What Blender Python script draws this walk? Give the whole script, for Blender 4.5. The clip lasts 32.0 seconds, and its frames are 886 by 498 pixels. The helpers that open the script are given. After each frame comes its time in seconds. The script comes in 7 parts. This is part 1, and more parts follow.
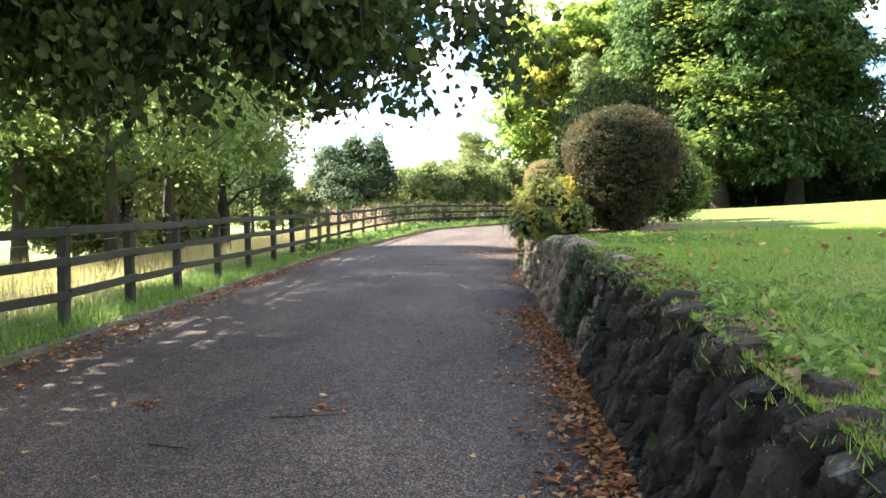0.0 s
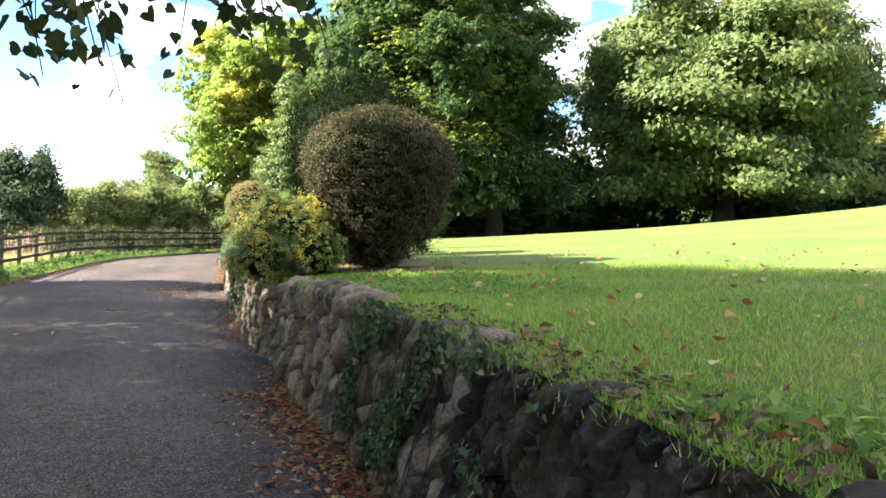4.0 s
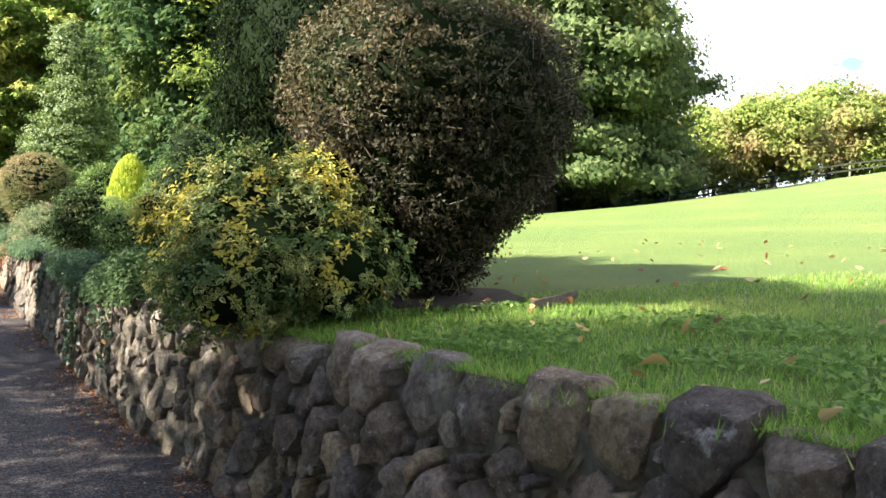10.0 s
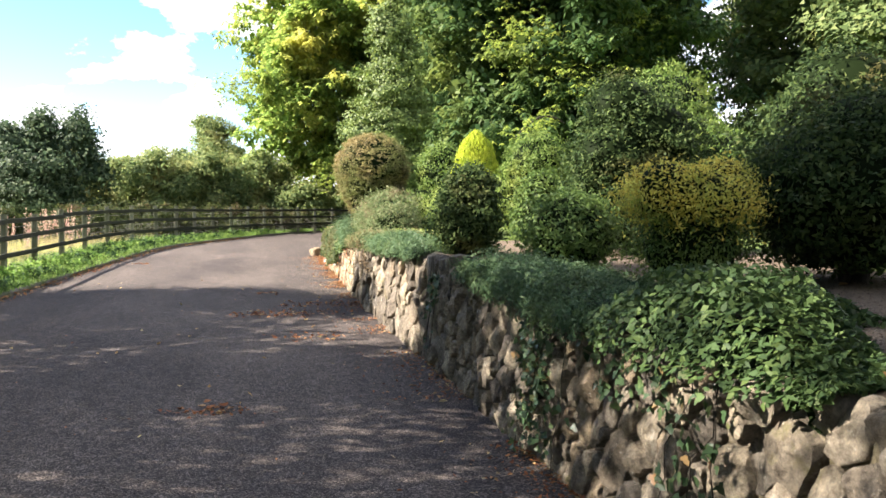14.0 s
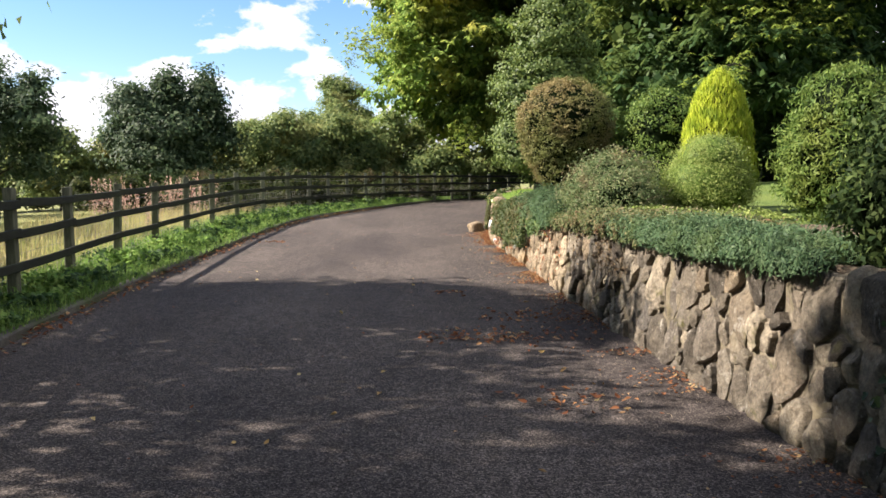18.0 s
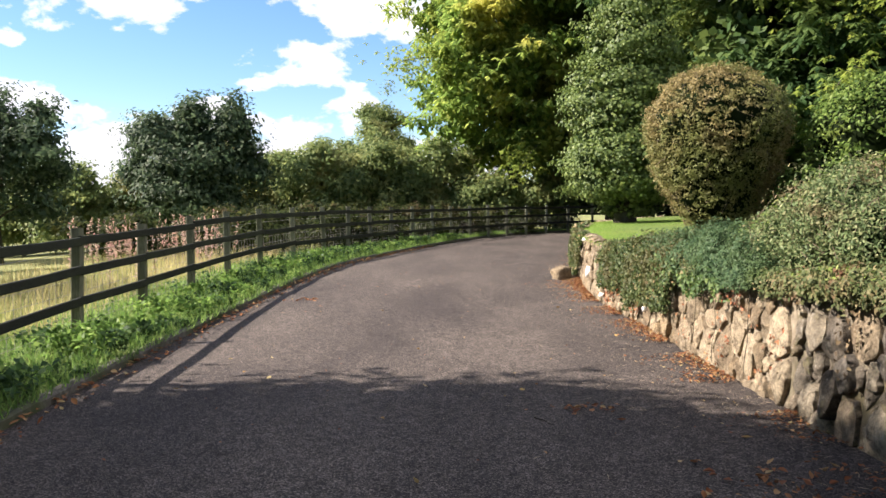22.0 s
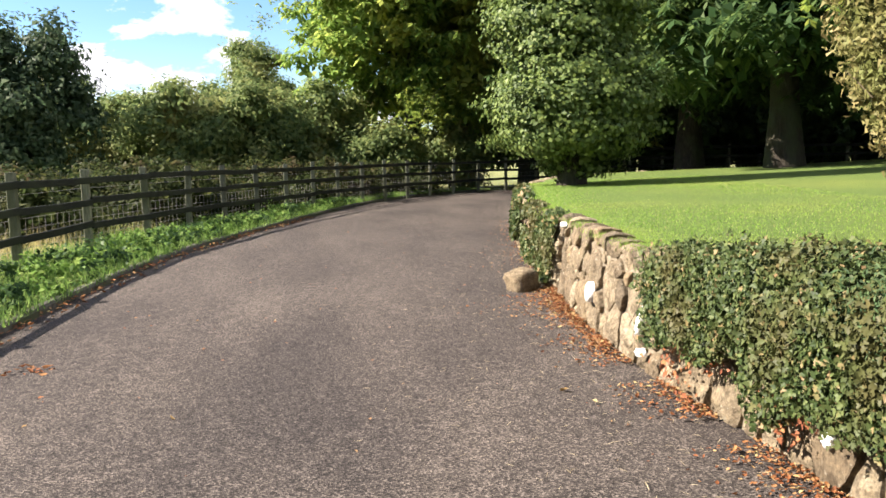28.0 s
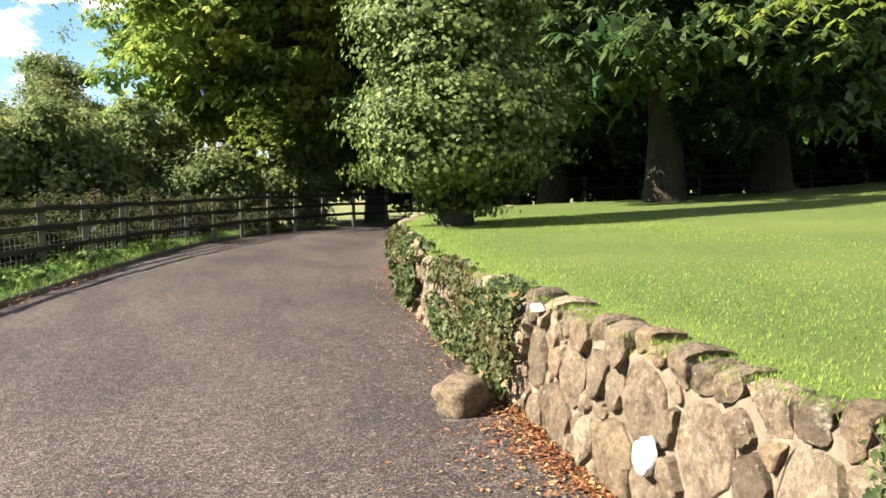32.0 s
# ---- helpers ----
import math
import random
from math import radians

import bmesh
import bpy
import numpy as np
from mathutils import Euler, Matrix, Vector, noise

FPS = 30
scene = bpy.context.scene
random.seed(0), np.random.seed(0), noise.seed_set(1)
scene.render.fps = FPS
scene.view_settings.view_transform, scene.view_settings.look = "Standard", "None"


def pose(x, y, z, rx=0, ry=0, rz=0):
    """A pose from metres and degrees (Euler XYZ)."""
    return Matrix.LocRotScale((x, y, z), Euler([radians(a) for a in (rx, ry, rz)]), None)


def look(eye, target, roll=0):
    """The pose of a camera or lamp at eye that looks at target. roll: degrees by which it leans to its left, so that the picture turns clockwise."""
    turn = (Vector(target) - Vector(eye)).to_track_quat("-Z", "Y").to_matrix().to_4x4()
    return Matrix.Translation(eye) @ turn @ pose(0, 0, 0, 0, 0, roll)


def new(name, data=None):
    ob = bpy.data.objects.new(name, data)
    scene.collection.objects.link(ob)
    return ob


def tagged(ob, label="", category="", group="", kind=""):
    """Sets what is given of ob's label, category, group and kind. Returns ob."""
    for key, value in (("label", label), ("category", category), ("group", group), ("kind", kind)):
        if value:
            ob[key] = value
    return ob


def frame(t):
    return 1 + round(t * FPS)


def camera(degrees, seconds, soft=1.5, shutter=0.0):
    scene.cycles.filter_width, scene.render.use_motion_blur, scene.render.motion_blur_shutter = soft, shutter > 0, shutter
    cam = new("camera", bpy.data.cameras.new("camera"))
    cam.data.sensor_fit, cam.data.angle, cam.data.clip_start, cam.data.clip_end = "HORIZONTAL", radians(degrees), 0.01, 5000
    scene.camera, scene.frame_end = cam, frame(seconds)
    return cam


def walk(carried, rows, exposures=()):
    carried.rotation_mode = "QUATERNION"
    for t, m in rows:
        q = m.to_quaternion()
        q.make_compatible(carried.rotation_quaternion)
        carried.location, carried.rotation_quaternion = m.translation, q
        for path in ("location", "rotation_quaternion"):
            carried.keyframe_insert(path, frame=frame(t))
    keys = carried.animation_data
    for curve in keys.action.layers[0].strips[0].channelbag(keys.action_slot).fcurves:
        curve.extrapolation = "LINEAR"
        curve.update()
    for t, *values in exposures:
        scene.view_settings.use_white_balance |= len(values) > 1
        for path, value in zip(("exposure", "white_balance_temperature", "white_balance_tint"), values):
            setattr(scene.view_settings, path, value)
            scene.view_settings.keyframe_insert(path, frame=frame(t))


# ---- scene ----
cam = camera(55.9, 32.0, soft=1.6)
PATH = [
    (0, (4.026, 1.75, 1.381), (3.707, 3.722, 1.276), -0.2),
    (0.5, (3.897, 2.146, 1.358), (3.564, 4.111, 1.185), -0.3),
    (1, (3.778, 2.578, 1.348), (3.502, 4.547, 1.132), 0.5),
    (1.5, (3.69, 2.985, 1.35), (3.424, 4.958, 1.155), 0.5),
    (2, (3.614, 3.442, 1.36), (3.347, 5.419, 1.215), 0.6),
    (2.5, (3.579, 3.897, 1.376), (3.533, 5.895, 1.299), 0.8),
    (3, (3.568, 4.314, 1.378), (3.702, 6.309, 1.324), 0.4),
    (3.5, (3.496, 4.742, 1.377), (3.789, 6.72, 1.336), 0.5),
    (5.5, (3.143, 6.191, 1.441), (3.834, 8.067, 1.387), 0.3),
    (6, (3.072, 6.622, 1.439), (3.888, 8.447, 1.375), 0.7),
    (6.5, (3.021, 7.083, 1.416), (3.863, 8.895, 1.334), 1.4),
    (7, (2.917, 7.51, 1.428), (3.813, 9.295, 1.331), 2.9),
    (7.5, (2.864, 7.928, 1.43), (3.913, 9.628, 1.332), 2.8),
    (8, (2.774, 8.364, 1.47), (3.91, 10.009, 1.398), 2.0),
    (8.5, (2.629, 8.833, 1.468), (3.779, 10.468, 1.408), 1.9),
    (9, (2.529, 9.341, 1.416), (3.574, 11.045, 1.344), 0.4),
    (9.5, (2.413, 9.873, 1.407), (3.357, 11.636, 1.352), 0.6),
    (10, (2.347, 10.371, 1.412), (3.269, 12.145, 1.358), 0.8),
    (10.5, (2.255, 10.872, 1.405), (3.12, 12.674, 1.323), 2.0),
    (11, (2.189, 11.39, 1.401), (3.018, 13.206, 1.288), 2.8),
    (11.5, (2.114, 11.902, 1.424), (2.854, 13.756, 1.305), 2.1),
    (12, (1.978, 12.409, 1.42), (2.588, 14.31, 1.305), 0.9),
    (12.5, (1.872, 12.95, 1.387), (2.248, 14.906, 1.203), 0.6),
    (13, (1.765, 13.394, 1.39), (2.044, 15.365, 1.19), 0.9),
    (13.5, (1.701, 13.874, 1.399), (2.023, 15.844, 1.266), 0.3),
    (15.5, (1.279, 15.836, 1.454), (1.5, 17.822, 1.391), -0.4),
    (16, (1.173, 16.32, 1.447), (1.347, 18.312, 1.405), -0.9),
    (16.5, (1.031, 16.822, 1.459), (1.127, 18.82, 1.431), 0.4),
    (17, (0.922, 17.359, 1.445), (0.989, 19.356, 1.354), 0.7),
    (17.5, (0.77, 17.849, 1.438), (0.807, 19.842, 1.281), 0.9),
    (18, (0.637, 18.298, 1.446), (0.678, 20.29, 1.267), 0.2),
    (18.5, (0.515, 18.78, 1.453), (0.584, 20.773, 1.299), 0.5),
    (19, (0.427, 19.335, 1.452), (0.56, 21.326, 1.313), 0.8),
    (19.5, (0.393, 19.885, 1.452), (0.583, 21.872, 1.334), 0.4),
    (20, (0.359, 20.396, 1.421), (0.61, 22.377, 1.308), 1.3),
    (20.5, (0.32, 20.916, 1.413), (0.547, 22.901, 1.313), 1.1),
    (21, (0.23, 21.429, 1.423), (0.364, 23.423, 1.339), 0.5),
    (21.5, (0.16, 21.948, 1.437), (0.241, 23.945, 1.359), -0.4),
    (22, (0.044, 22.43, 1.459), (-0.005, 24.427, 1.357), -0.8),
    (22.5, (-0.007, 22.967, 1.476), (-0.051, 24.963, 1.367), -0.3),
    (23, (-0.093, 23.468, 1.489), (-0.107, 25.464, 1.372), -0.6),
    (23.5, (-0.123, 23.983, 1.473), (0.015, 25.975, 1.357), -0.5),
    (24, (-0.144, 24.542, 1.473), (0.11, 26.522, 1.35), 0.2),
    (24.5, (-0.157, 25.094, 1.47), (0.07, 27.075, 1.314), 0.5),
    (25, (-0.164, 25.622, 1.477), (0.074, 27.596, 1.263), 1.8),
    (25.5, (-0.194, 26.144, 1.511), (0.014, 28.112, 1.218), 2.3),
    (27.5, (0.017, 28.137, 1.541), (0.158, 30.115, 1.286), -1.6),
    (28, (0.033, 28.625, 1.55), (0.242, 30.602, 1.332), -1.1),
    (28.5, (0.017, 29.041, 1.57), (0.295, 31.01, 1.35), -0.2),
    (29, (0.055, 29.504, 1.601), (0.283, 31.48, 1.396), -1.4),
    (29.5, (0.07, 29.943, 1.584), (0.344, 31.917, 1.417), -2.5),
    (30, (0.114, 30.423, 1.573), (0.43, 32.39, 1.392), -2.2),
    (30.5, (0.096, 30.833, 1.575), (0.463, 32.791, 1.401), -1.9),
    (31, (0.104, 31.296, 1.584), (0.565, 33.236, 1.43), -1.8),
    (31.5, (0.078, 31.718, 1.608), (0.59, 33.646, 1.466), -1.4),
    (32, (0.051, 32.156, 1.61), (0.657, 34.056, 1.458), -1.0),
]
walk(cam, [(t, look(eye, target, roll)) for t, eye, target, roll in PATH], exposures=[(0, 3.35, 6350, 13), (1, 3.45, 6250, 14), (2, 3.65, 6400, 13), (3, 3.2, 6400, 13), (4, 3.0, 6400, 13), (6, 2.95, 6300, 16), (9, 2.55, 6150, 16), (11, 3.08, 5950, 14), (12, 3.15, 5900, 16), (13, 2.85, 6200, 16), (16, 2.31, 6450, 14), (17, 1.76, 6200, 16), (18, 1.86, 6350, 16), (20, 2.01, 6400, 16), (21, 2.16, 6400, 15), (22, 1.91, 6350, 17), (23, 1.96, 6350, 17), (26, 2.04, 6400, 15), (32, 2.11, 6450, 14)])

SUN_DIR = Vector((-1.0, 0.05, 0.75)).normalized()

# ---- world and sun ----
world = bpy.data.worlds.new("sky")
scene.world = world
world.use_nodes = True
wn, wl = world.node_tree.nodes, world.node_tree.links
wn.clear()
w_out, w_bg = wn.new("ShaderNodeOutputWorld"), wn.new("ShaderNodeBackground")
sky = wn.new("ShaderNodeTexSky")
sky.sky_type, sky.sun_disc = "NISHITA", False
sky.sun_elevation, sky.sun_rotation = math.asin(SUN_DIR.z), math.atan2(SUN_DIR.x, SUN_DIR.y)
sky.air_density, sky.dust_density, sky.ozone_density = 0.9, 0.25, 2.2
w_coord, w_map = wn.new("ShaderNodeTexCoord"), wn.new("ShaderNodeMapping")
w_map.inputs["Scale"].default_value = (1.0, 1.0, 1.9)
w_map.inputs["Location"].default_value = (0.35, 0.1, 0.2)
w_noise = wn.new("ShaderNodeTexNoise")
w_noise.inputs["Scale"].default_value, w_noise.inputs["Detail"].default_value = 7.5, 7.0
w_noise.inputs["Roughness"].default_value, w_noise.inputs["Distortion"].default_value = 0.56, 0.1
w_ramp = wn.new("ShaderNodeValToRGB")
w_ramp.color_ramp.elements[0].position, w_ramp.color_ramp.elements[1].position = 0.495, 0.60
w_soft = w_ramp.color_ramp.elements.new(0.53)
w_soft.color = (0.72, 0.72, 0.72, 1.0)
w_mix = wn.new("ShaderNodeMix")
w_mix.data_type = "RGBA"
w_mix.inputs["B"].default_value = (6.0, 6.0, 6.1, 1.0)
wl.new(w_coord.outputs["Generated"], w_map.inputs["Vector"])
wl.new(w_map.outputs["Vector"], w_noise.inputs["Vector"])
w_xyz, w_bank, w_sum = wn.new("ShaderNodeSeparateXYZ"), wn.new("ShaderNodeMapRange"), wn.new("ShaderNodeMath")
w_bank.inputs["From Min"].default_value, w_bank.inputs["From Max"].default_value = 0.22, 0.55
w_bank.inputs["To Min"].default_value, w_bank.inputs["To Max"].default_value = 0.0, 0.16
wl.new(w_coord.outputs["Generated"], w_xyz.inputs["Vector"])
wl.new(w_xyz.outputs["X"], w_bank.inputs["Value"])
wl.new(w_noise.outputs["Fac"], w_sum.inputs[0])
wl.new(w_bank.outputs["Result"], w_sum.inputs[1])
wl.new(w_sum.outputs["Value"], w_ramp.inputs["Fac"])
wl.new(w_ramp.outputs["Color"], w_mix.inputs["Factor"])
w_hue = wn.new("ShaderNodeHueSaturation")
w_hue.inputs["Saturation"].default_value, w_hue.inputs["Value"].default_value = 1.18, 0.94
wl.new(sky.outputs["Color"], w_hue.inputs["Color"])
wl.new(w_hue.outputs["Color"], w_mix.inputs["A"])
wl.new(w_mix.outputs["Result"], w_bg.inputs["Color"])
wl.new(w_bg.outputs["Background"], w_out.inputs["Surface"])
w_bg.inputs["Strength"].default_value = 0.06

sun = new("sun", bpy.data.lights.new("sun", "SUN"))
sun.data.energy, sun.data.angle, sun.data.color = 4.9, radians(0.55), (1.0, 0.91, 0.77)
sun.matrix_world = look(SUN_DIR * 100, (0, 0, 0))


# ---- materials ----
def node_mat(name):
    m = bpy.data.materials.new(name)
    m.use_nodes = True
    n, l = m.node_tree.nodes, m.node_tree.links
    return m, n, l, n["Principled BSDF"]


def ramp_node(n, stops):
    r = n.new("ShaderNodeValToRGB")
    e = r.color_ramp.elements
    while len(e) < len(stops):
        e.new(0.5)
    for el, (p, c) in zip(e, stops):
        el.position, el.color = p, (*c, 1.0)
    return r


def noise_node(n, l, scale, detail=4.0, rough=0.55, vec=None, stretch=None):
    t = n.new("ShaderNodeTexNoise")
    t.inputs["Scale"].default_value, t.inputs["Detail"].default_value, t.inputs["Roughness"].default_value = scale, detail, rough
    if vec is None:
        vec = n.new("ShaderNodeTexCoord").outputs["Object"]
    if stretch:
        mp = n.new("ShaderNodeMapping")
        mp.inputs["Scale"].default_value = stretch
        l.new(vec, mp.inputs["Vector"])
        vec = mp.outputs["Vector"]
    l.new(vec, t.inputs["Vector"])
    return t


def mix_rgb(n, l, a, b, fac, mode="MIX"):
    m = n.new("ShaderNodeMix")
    m.data_type, m.blend_type = "RGBA", mode
    for key, v in (("A", a), ("B", b), ("Factor", fac)):
        if isinstance(v, (tuple, list)):
            m.inputs[key].default_value = (*v, 1.0)
        elif isinstance(v, (int, float)):
            m.inputs[key].default_value = v
        else:
            l.new(v, m.inputs[key])
    return m.outputs["Result"]


def bump(n, l, height, strength, distance, bsdf, normal=None):
    b = n.new("ShaderNodeBump")
    b.inputs["Strength"].default_value, b.inputs["Distance"].default_value = strength, distance
    l.new(height, b.inputs["Height"])
    if normal is not None:
        l.new(normal, b.inputs["Normal"])
    l.new(b.outputs["Normal"], bsdf.inputs["Normal"])
    return b.outputs["Normal"]


def world_pos(n):
    return n.new("ShaderNodeNewGeometry").outputs["Position"]


def surface_mat(name, stops, scale, stains=None, stain_scale=0.6, rough=0.85, fine=60.0, bump_d=0.004, bump_s=0.6, per=None, vary=0.25, stretch=None):
    """A rough natural surface: a grain ramp, stains at a larger scale and a bump; per: 'object' or 'island' brightness variation."""
    m, n, l, p = node_mat(name)
    pos = world_pos(n)
    g = noise_node(n, l, scale, 6, 0.62, pos, stretch)
    r = ramp_node(n, stops)
    l.new(g.outputs["Fac"], r.inputs["Fac"])
    col = r.outputs["Color"]
    if stains:
        s = noise_node(n, l, stain_scale, 4, 0.6, pos)
        sr = ramp_node(n, [(0.45, (0, 0, 0)), (0.68, (1, 1, 1))])
        l.new(s.outputs["Fac"], sr.inputs["Fac"])
        col = mix_rgb(n, l, col, stains, sr.outputs["Color"])
    if per:
        src = n.new("ShaderNodeObjectInfo").outputs["Random"] if per == "object" else n.new("ShaderNodeNewGeometry").outputs["Random Per Island"]
        hsv = n.new("ShaderNodeHueSaturation")
        mr = n.new("ShaderNodeMapRange")
        mr.inputs["To Min"].default_value, mr.inputs["To Max"].default_value = 1 - vary, 1 + vary
        l.new(src, mr.inputs["Value"])
        l.new(mr.outputs["Result"], hsv.inputs["Value"])
        l.new(col, hsv.inputs["Color"])
        col = hsv.outputs["Color"]
    l.new(col, p.inputs["Base Color"])
    p.inputs["Roughness"].default_value = rough
    p.inputs["Specular IOR Level"].default_value = 0.3
    f = noise_node(n, l, fine, 5, 0.65, pos)
    bump(n, l, f.outputs["Fac"], bump_s, bump_d, p)
    return m


def leaf_mat(name, stops, patch=None, patch_scale=0.5, patch_at=(0.52, 0.66), translucent=0.35, gloss=0.45, rough=0.45, gain=1.35, shiny=False):
    """Foliage: each leaf takes its own tone; patch: a second colour in drifts through the crown."""
    m, n, l, p = node_mat(name)
    isl = n.new("ShaderNodeNewGeometry")
    stops = [(q, tuple(min(0.6, v * gain) for v in c)) for q, c in stops]
    patch = patch and tuple(min(0.6, v * gain) for v in patch)
    if not shiny:
        gloss, rough = gloss * 0.4, max(rough, 0.55)
    r = ramp_node(n, stops)
    l.new(isl.outputs["Random Per Island"], r.inputs["Fac"])
    col = r.outputs["Color"]
    if patch:
        s = noise_node(n, l, patch_scale, 3, 0.6, world_pos(n))
        sr = ramp_node(n, [(patch_at[0], (0, 0, 0)), (patch_at[1], (1, 1, 1))])
        l.new(s.outputs["Fac"], sr.inputs["Fac"])
        col = mix_rgb(n, l, col, patch, sr.outputs["Color"])
    l.new(col, p.inputs["Base Color"])
    p.inputs["Roughness"].default_value = rough
    p.inputs["Specular IOR Level"].default_value = gloss
    tr = n.new("ShaderNodeBsdfTranslucent")
    hs = n.new("ShaderNodeHueSaturation")
    hs.inputs["Saturation"].default_value, hs.inputs["Value"].default_value = 0.98, 1.45
    l.new(col, hs.inputs["Color"])
    l.new(hs.outputs["Color"], tr.inputs["Color"])
    mx = n.new("ShaderNodeMixShader")
    mx.inputs[0].default_value = translucent
    l.new(p.outputs["BSDF"], mx.inputs[1])
    l.new(tr.outputs["BSDF"], mx.inputs[2])
    l.new(mx.outputs["Shader"], n["Material Output"].inputs["Surface"])
    return m


def asphalt_mat():
    m, n, l, p = node_mat("asphalt")
    pos = world_pos(n)
    vor = n.new("ShaderNodeTexVoronoi")
    vor.inputs["Scale"].default_value = 125
    l.new(pos, vor.inputs["Vector"])
    r = ramp_node(n, [(0.0, (0.014, 0.0124, 0.0120)), (0.40, (0.037, 0.0322, 0.0302)), (0.75, (0.083, 0.072, 0.0655)), (1.0, (0.185, 0.161, 0.143))])
    sep = n.new("ShaderNodeSeparateColor")
    l.new(vor.outputs["Color"], sep.inputs["Color"])
    l.new(sep.outputs["Red"], r.inputs["Fac"])
    mid = noise_node(n, l, 11, 5, 0.7, pos)
    mr = ramp_node(n, [(0.32, (0.70, 0.69, 0.68)), (0.66, (1.28, 1.26, 1.24))])
    l.new(mid.outputs["Fac"], mr.inputs["Fac"])
    col = mix_rgb(n, l, r.outputs["Color"], mr.outputs["Color"], 1.0, "MULTIPLY")
    big = noise_node(n, l, 0.42, 5, 0.6, pos, (1.6, 0.6, 1))
    br = ramp_node(n, [(0.34, (0.70, 0.69, 0.70)), (0.66, (1.30, 1.27, 1.22))])
    l.new(big.outputs["Fac"], br.inputs["Fac"])
    col = mix_rgb(n, l, col, br.outputs["Color"], 1.0, "MULTIPLY")
    spot = noise_node(n, l, 17.0, 4, 0.75, pos)
    sr = ramp_node(n, [(0.72, (0, 0, 0)), (0.78, (1, 1, 1))])
    l.new(spot.outputs["Fac"], sr.inputs["Fac"])
    col = mix_rgb(n, l, col, (0.20, 0.17, 0.13), sr.outputs["Color"])
    l.new(col, p.inputs["Base Color"])
    p.inputs["Roughness"].default_value = 0.8
    p.inputs["Specular IOR Level"].default_value = 0.12
    first = bump(n, l, vor.outputs["Distance"], 0.8, 0.0055, p)
    bump(n, l, mid.outputs["Fac"], 0.35, 0.006, p, first)
    return m


def stone_mat(name, tones, lichen, moss):
    m, n, l, p = node_mat(name)
    pos = world_pos(n)
    rnd = n.new("ShaderNodeObjectInfo").outputs["Random"]
    r = ramp_node(n, [(i / max(1, len(tones) - 1), c) for i, c in enumerate(tones)])
    l.new(rnd, r.inputs["Fac"])
    g = noise_node(n, l, 38, 9, 0.78, pos)
    gr = ramp_node(n, [(0.30, (0.36, 0.345, 0.33)), (0.52, (0.95, 0.95, 0.95)), (0.72, (1.65, 1.62, 1.55))])
    l.new(g.outputs["Fac"], gr.inputs["Fac"])
    col = mix_rgb(n, l, r.outputs["Color"], gr.outputs["Color"], 1.0, "MULTIPLY")
    vein = noise_node(n, l, 9.0, 8, 0.78, pos)
    vr = ramp_node(n, [(0.36, (0.48, 0.45, 0.42)), (0.5, (1.0, 1.0, 1.0)), (0.64, (1.35, 1.33, 1.28))])
    l.new(vein.outputs["Fac"], vr.inputs["Fac"])
    col = mix_rgb(n, l, col, vr.outputs["Color"], 1.0, "MULTIPLY")
    spots = noise_node(n, l, 42, 3, 0.6, pos)
    spr = ramp_node(n, [(0.66, (0, 0, 0)), (0.71, (0.85, 0.85, 0.85))])
    l.new(spots.outputs["Fac"], spr.inputs["Fac"])
    col = mix_rgb(n, l, col, lichen, spr.outputs["Color"])
    s = noise_node(n, l, 7.5, 6, 0.7, pos)
    sr = ramp_node(n, [(0.60, (0, 0, 0)), (0.70, (1, 1, 1))])
    l.new(s.outputs["Fac"], sr.inputs["Fac"])
    col = mix_rgb(n, l, col, lichen, sr.outputs["Color"])
    s2 = noise_node(n, l, 3.1, 5, 0.7, pos)
    sr2 = ramp_node(n, [(0.58, (0, 0, 0)), (0.72, (0.8, 0.8, 0.8))])
    l.new(s2.outputs["Fac"], sr2.inputs["Fac"])
    col = mix_rgb(n, l, col, moss, sr2.outputs["Color"])
    l.new(col, p.inputs["Base Color"])
    p.inputs["Roughness"].default_value, p.inputs["Specular IOR Level"].default_value = 0.88, 0.25
    first = bump(n, l, noise_node(n, l, 14, 8, 0.72, pos).outputs["Fac"], 1.0, 0.045, p)
    bump(n, l, noise_node(n, l, 85, 5, 0.75, pos).outputs["Fac"], 1.0, 0.014, p, first)
    return m


M_ASPHALT = asphalt_mat()
M_LAWN = surface_mat("lawn", [(0.32, (0.036, 0.062, 0.011)), (0.5, (0.080, 0.126, 0.021)), (0.68, (0.135, 0.180, 0.038))], 38, (0.115, 0.15, 0.027), 0.35, 0.9, 150, 0.02, 0.9)
M_FIELD = surface_mat("field", [(0.3, (0.10, 0.13, 0.04)), (0.55, (0.20, 0.20, 0.07)), (0.75, (0.32, 0.28, 0.12))], 6, (0.12, 0.15, 0.05), 0.15, 0.95, 40, 0.05, 0.8)
M_SOIL = surface_mat("soil", [(0.3, (0.016, 0.011, 0.008)), (0.55, (0.036, 0.026, 0.018)), (0.75, (0.07, 0.052, 0.036))], 22, (0.03, 0.026, 0.014), 1.6, 0.95, 60, 0.02, 0.9)
M_MORTAR = surface_mat("mortar", [(0.3, (0.08, 0.066, 0.054)), (0.55, (0.17, 0.145, 0.115)), (0.75, (0.26, 0.225, 0.18))], 20, (0.05, 0.055, 0.03), 1.8, 0.95, 70, 0.02, 0.9)
M_MORTAR_BUFF = surface_mat("old_mortar", [(0.3, (0.10, 0.082, 0.058)), (0.55, (0.22, 0.185, 0.135)), (0.75, (0.36, 0.305, 0.225))], 24, (0.13, 0.11, 0.06), 2.4, 0.95, 55, 0.03, 1.0)
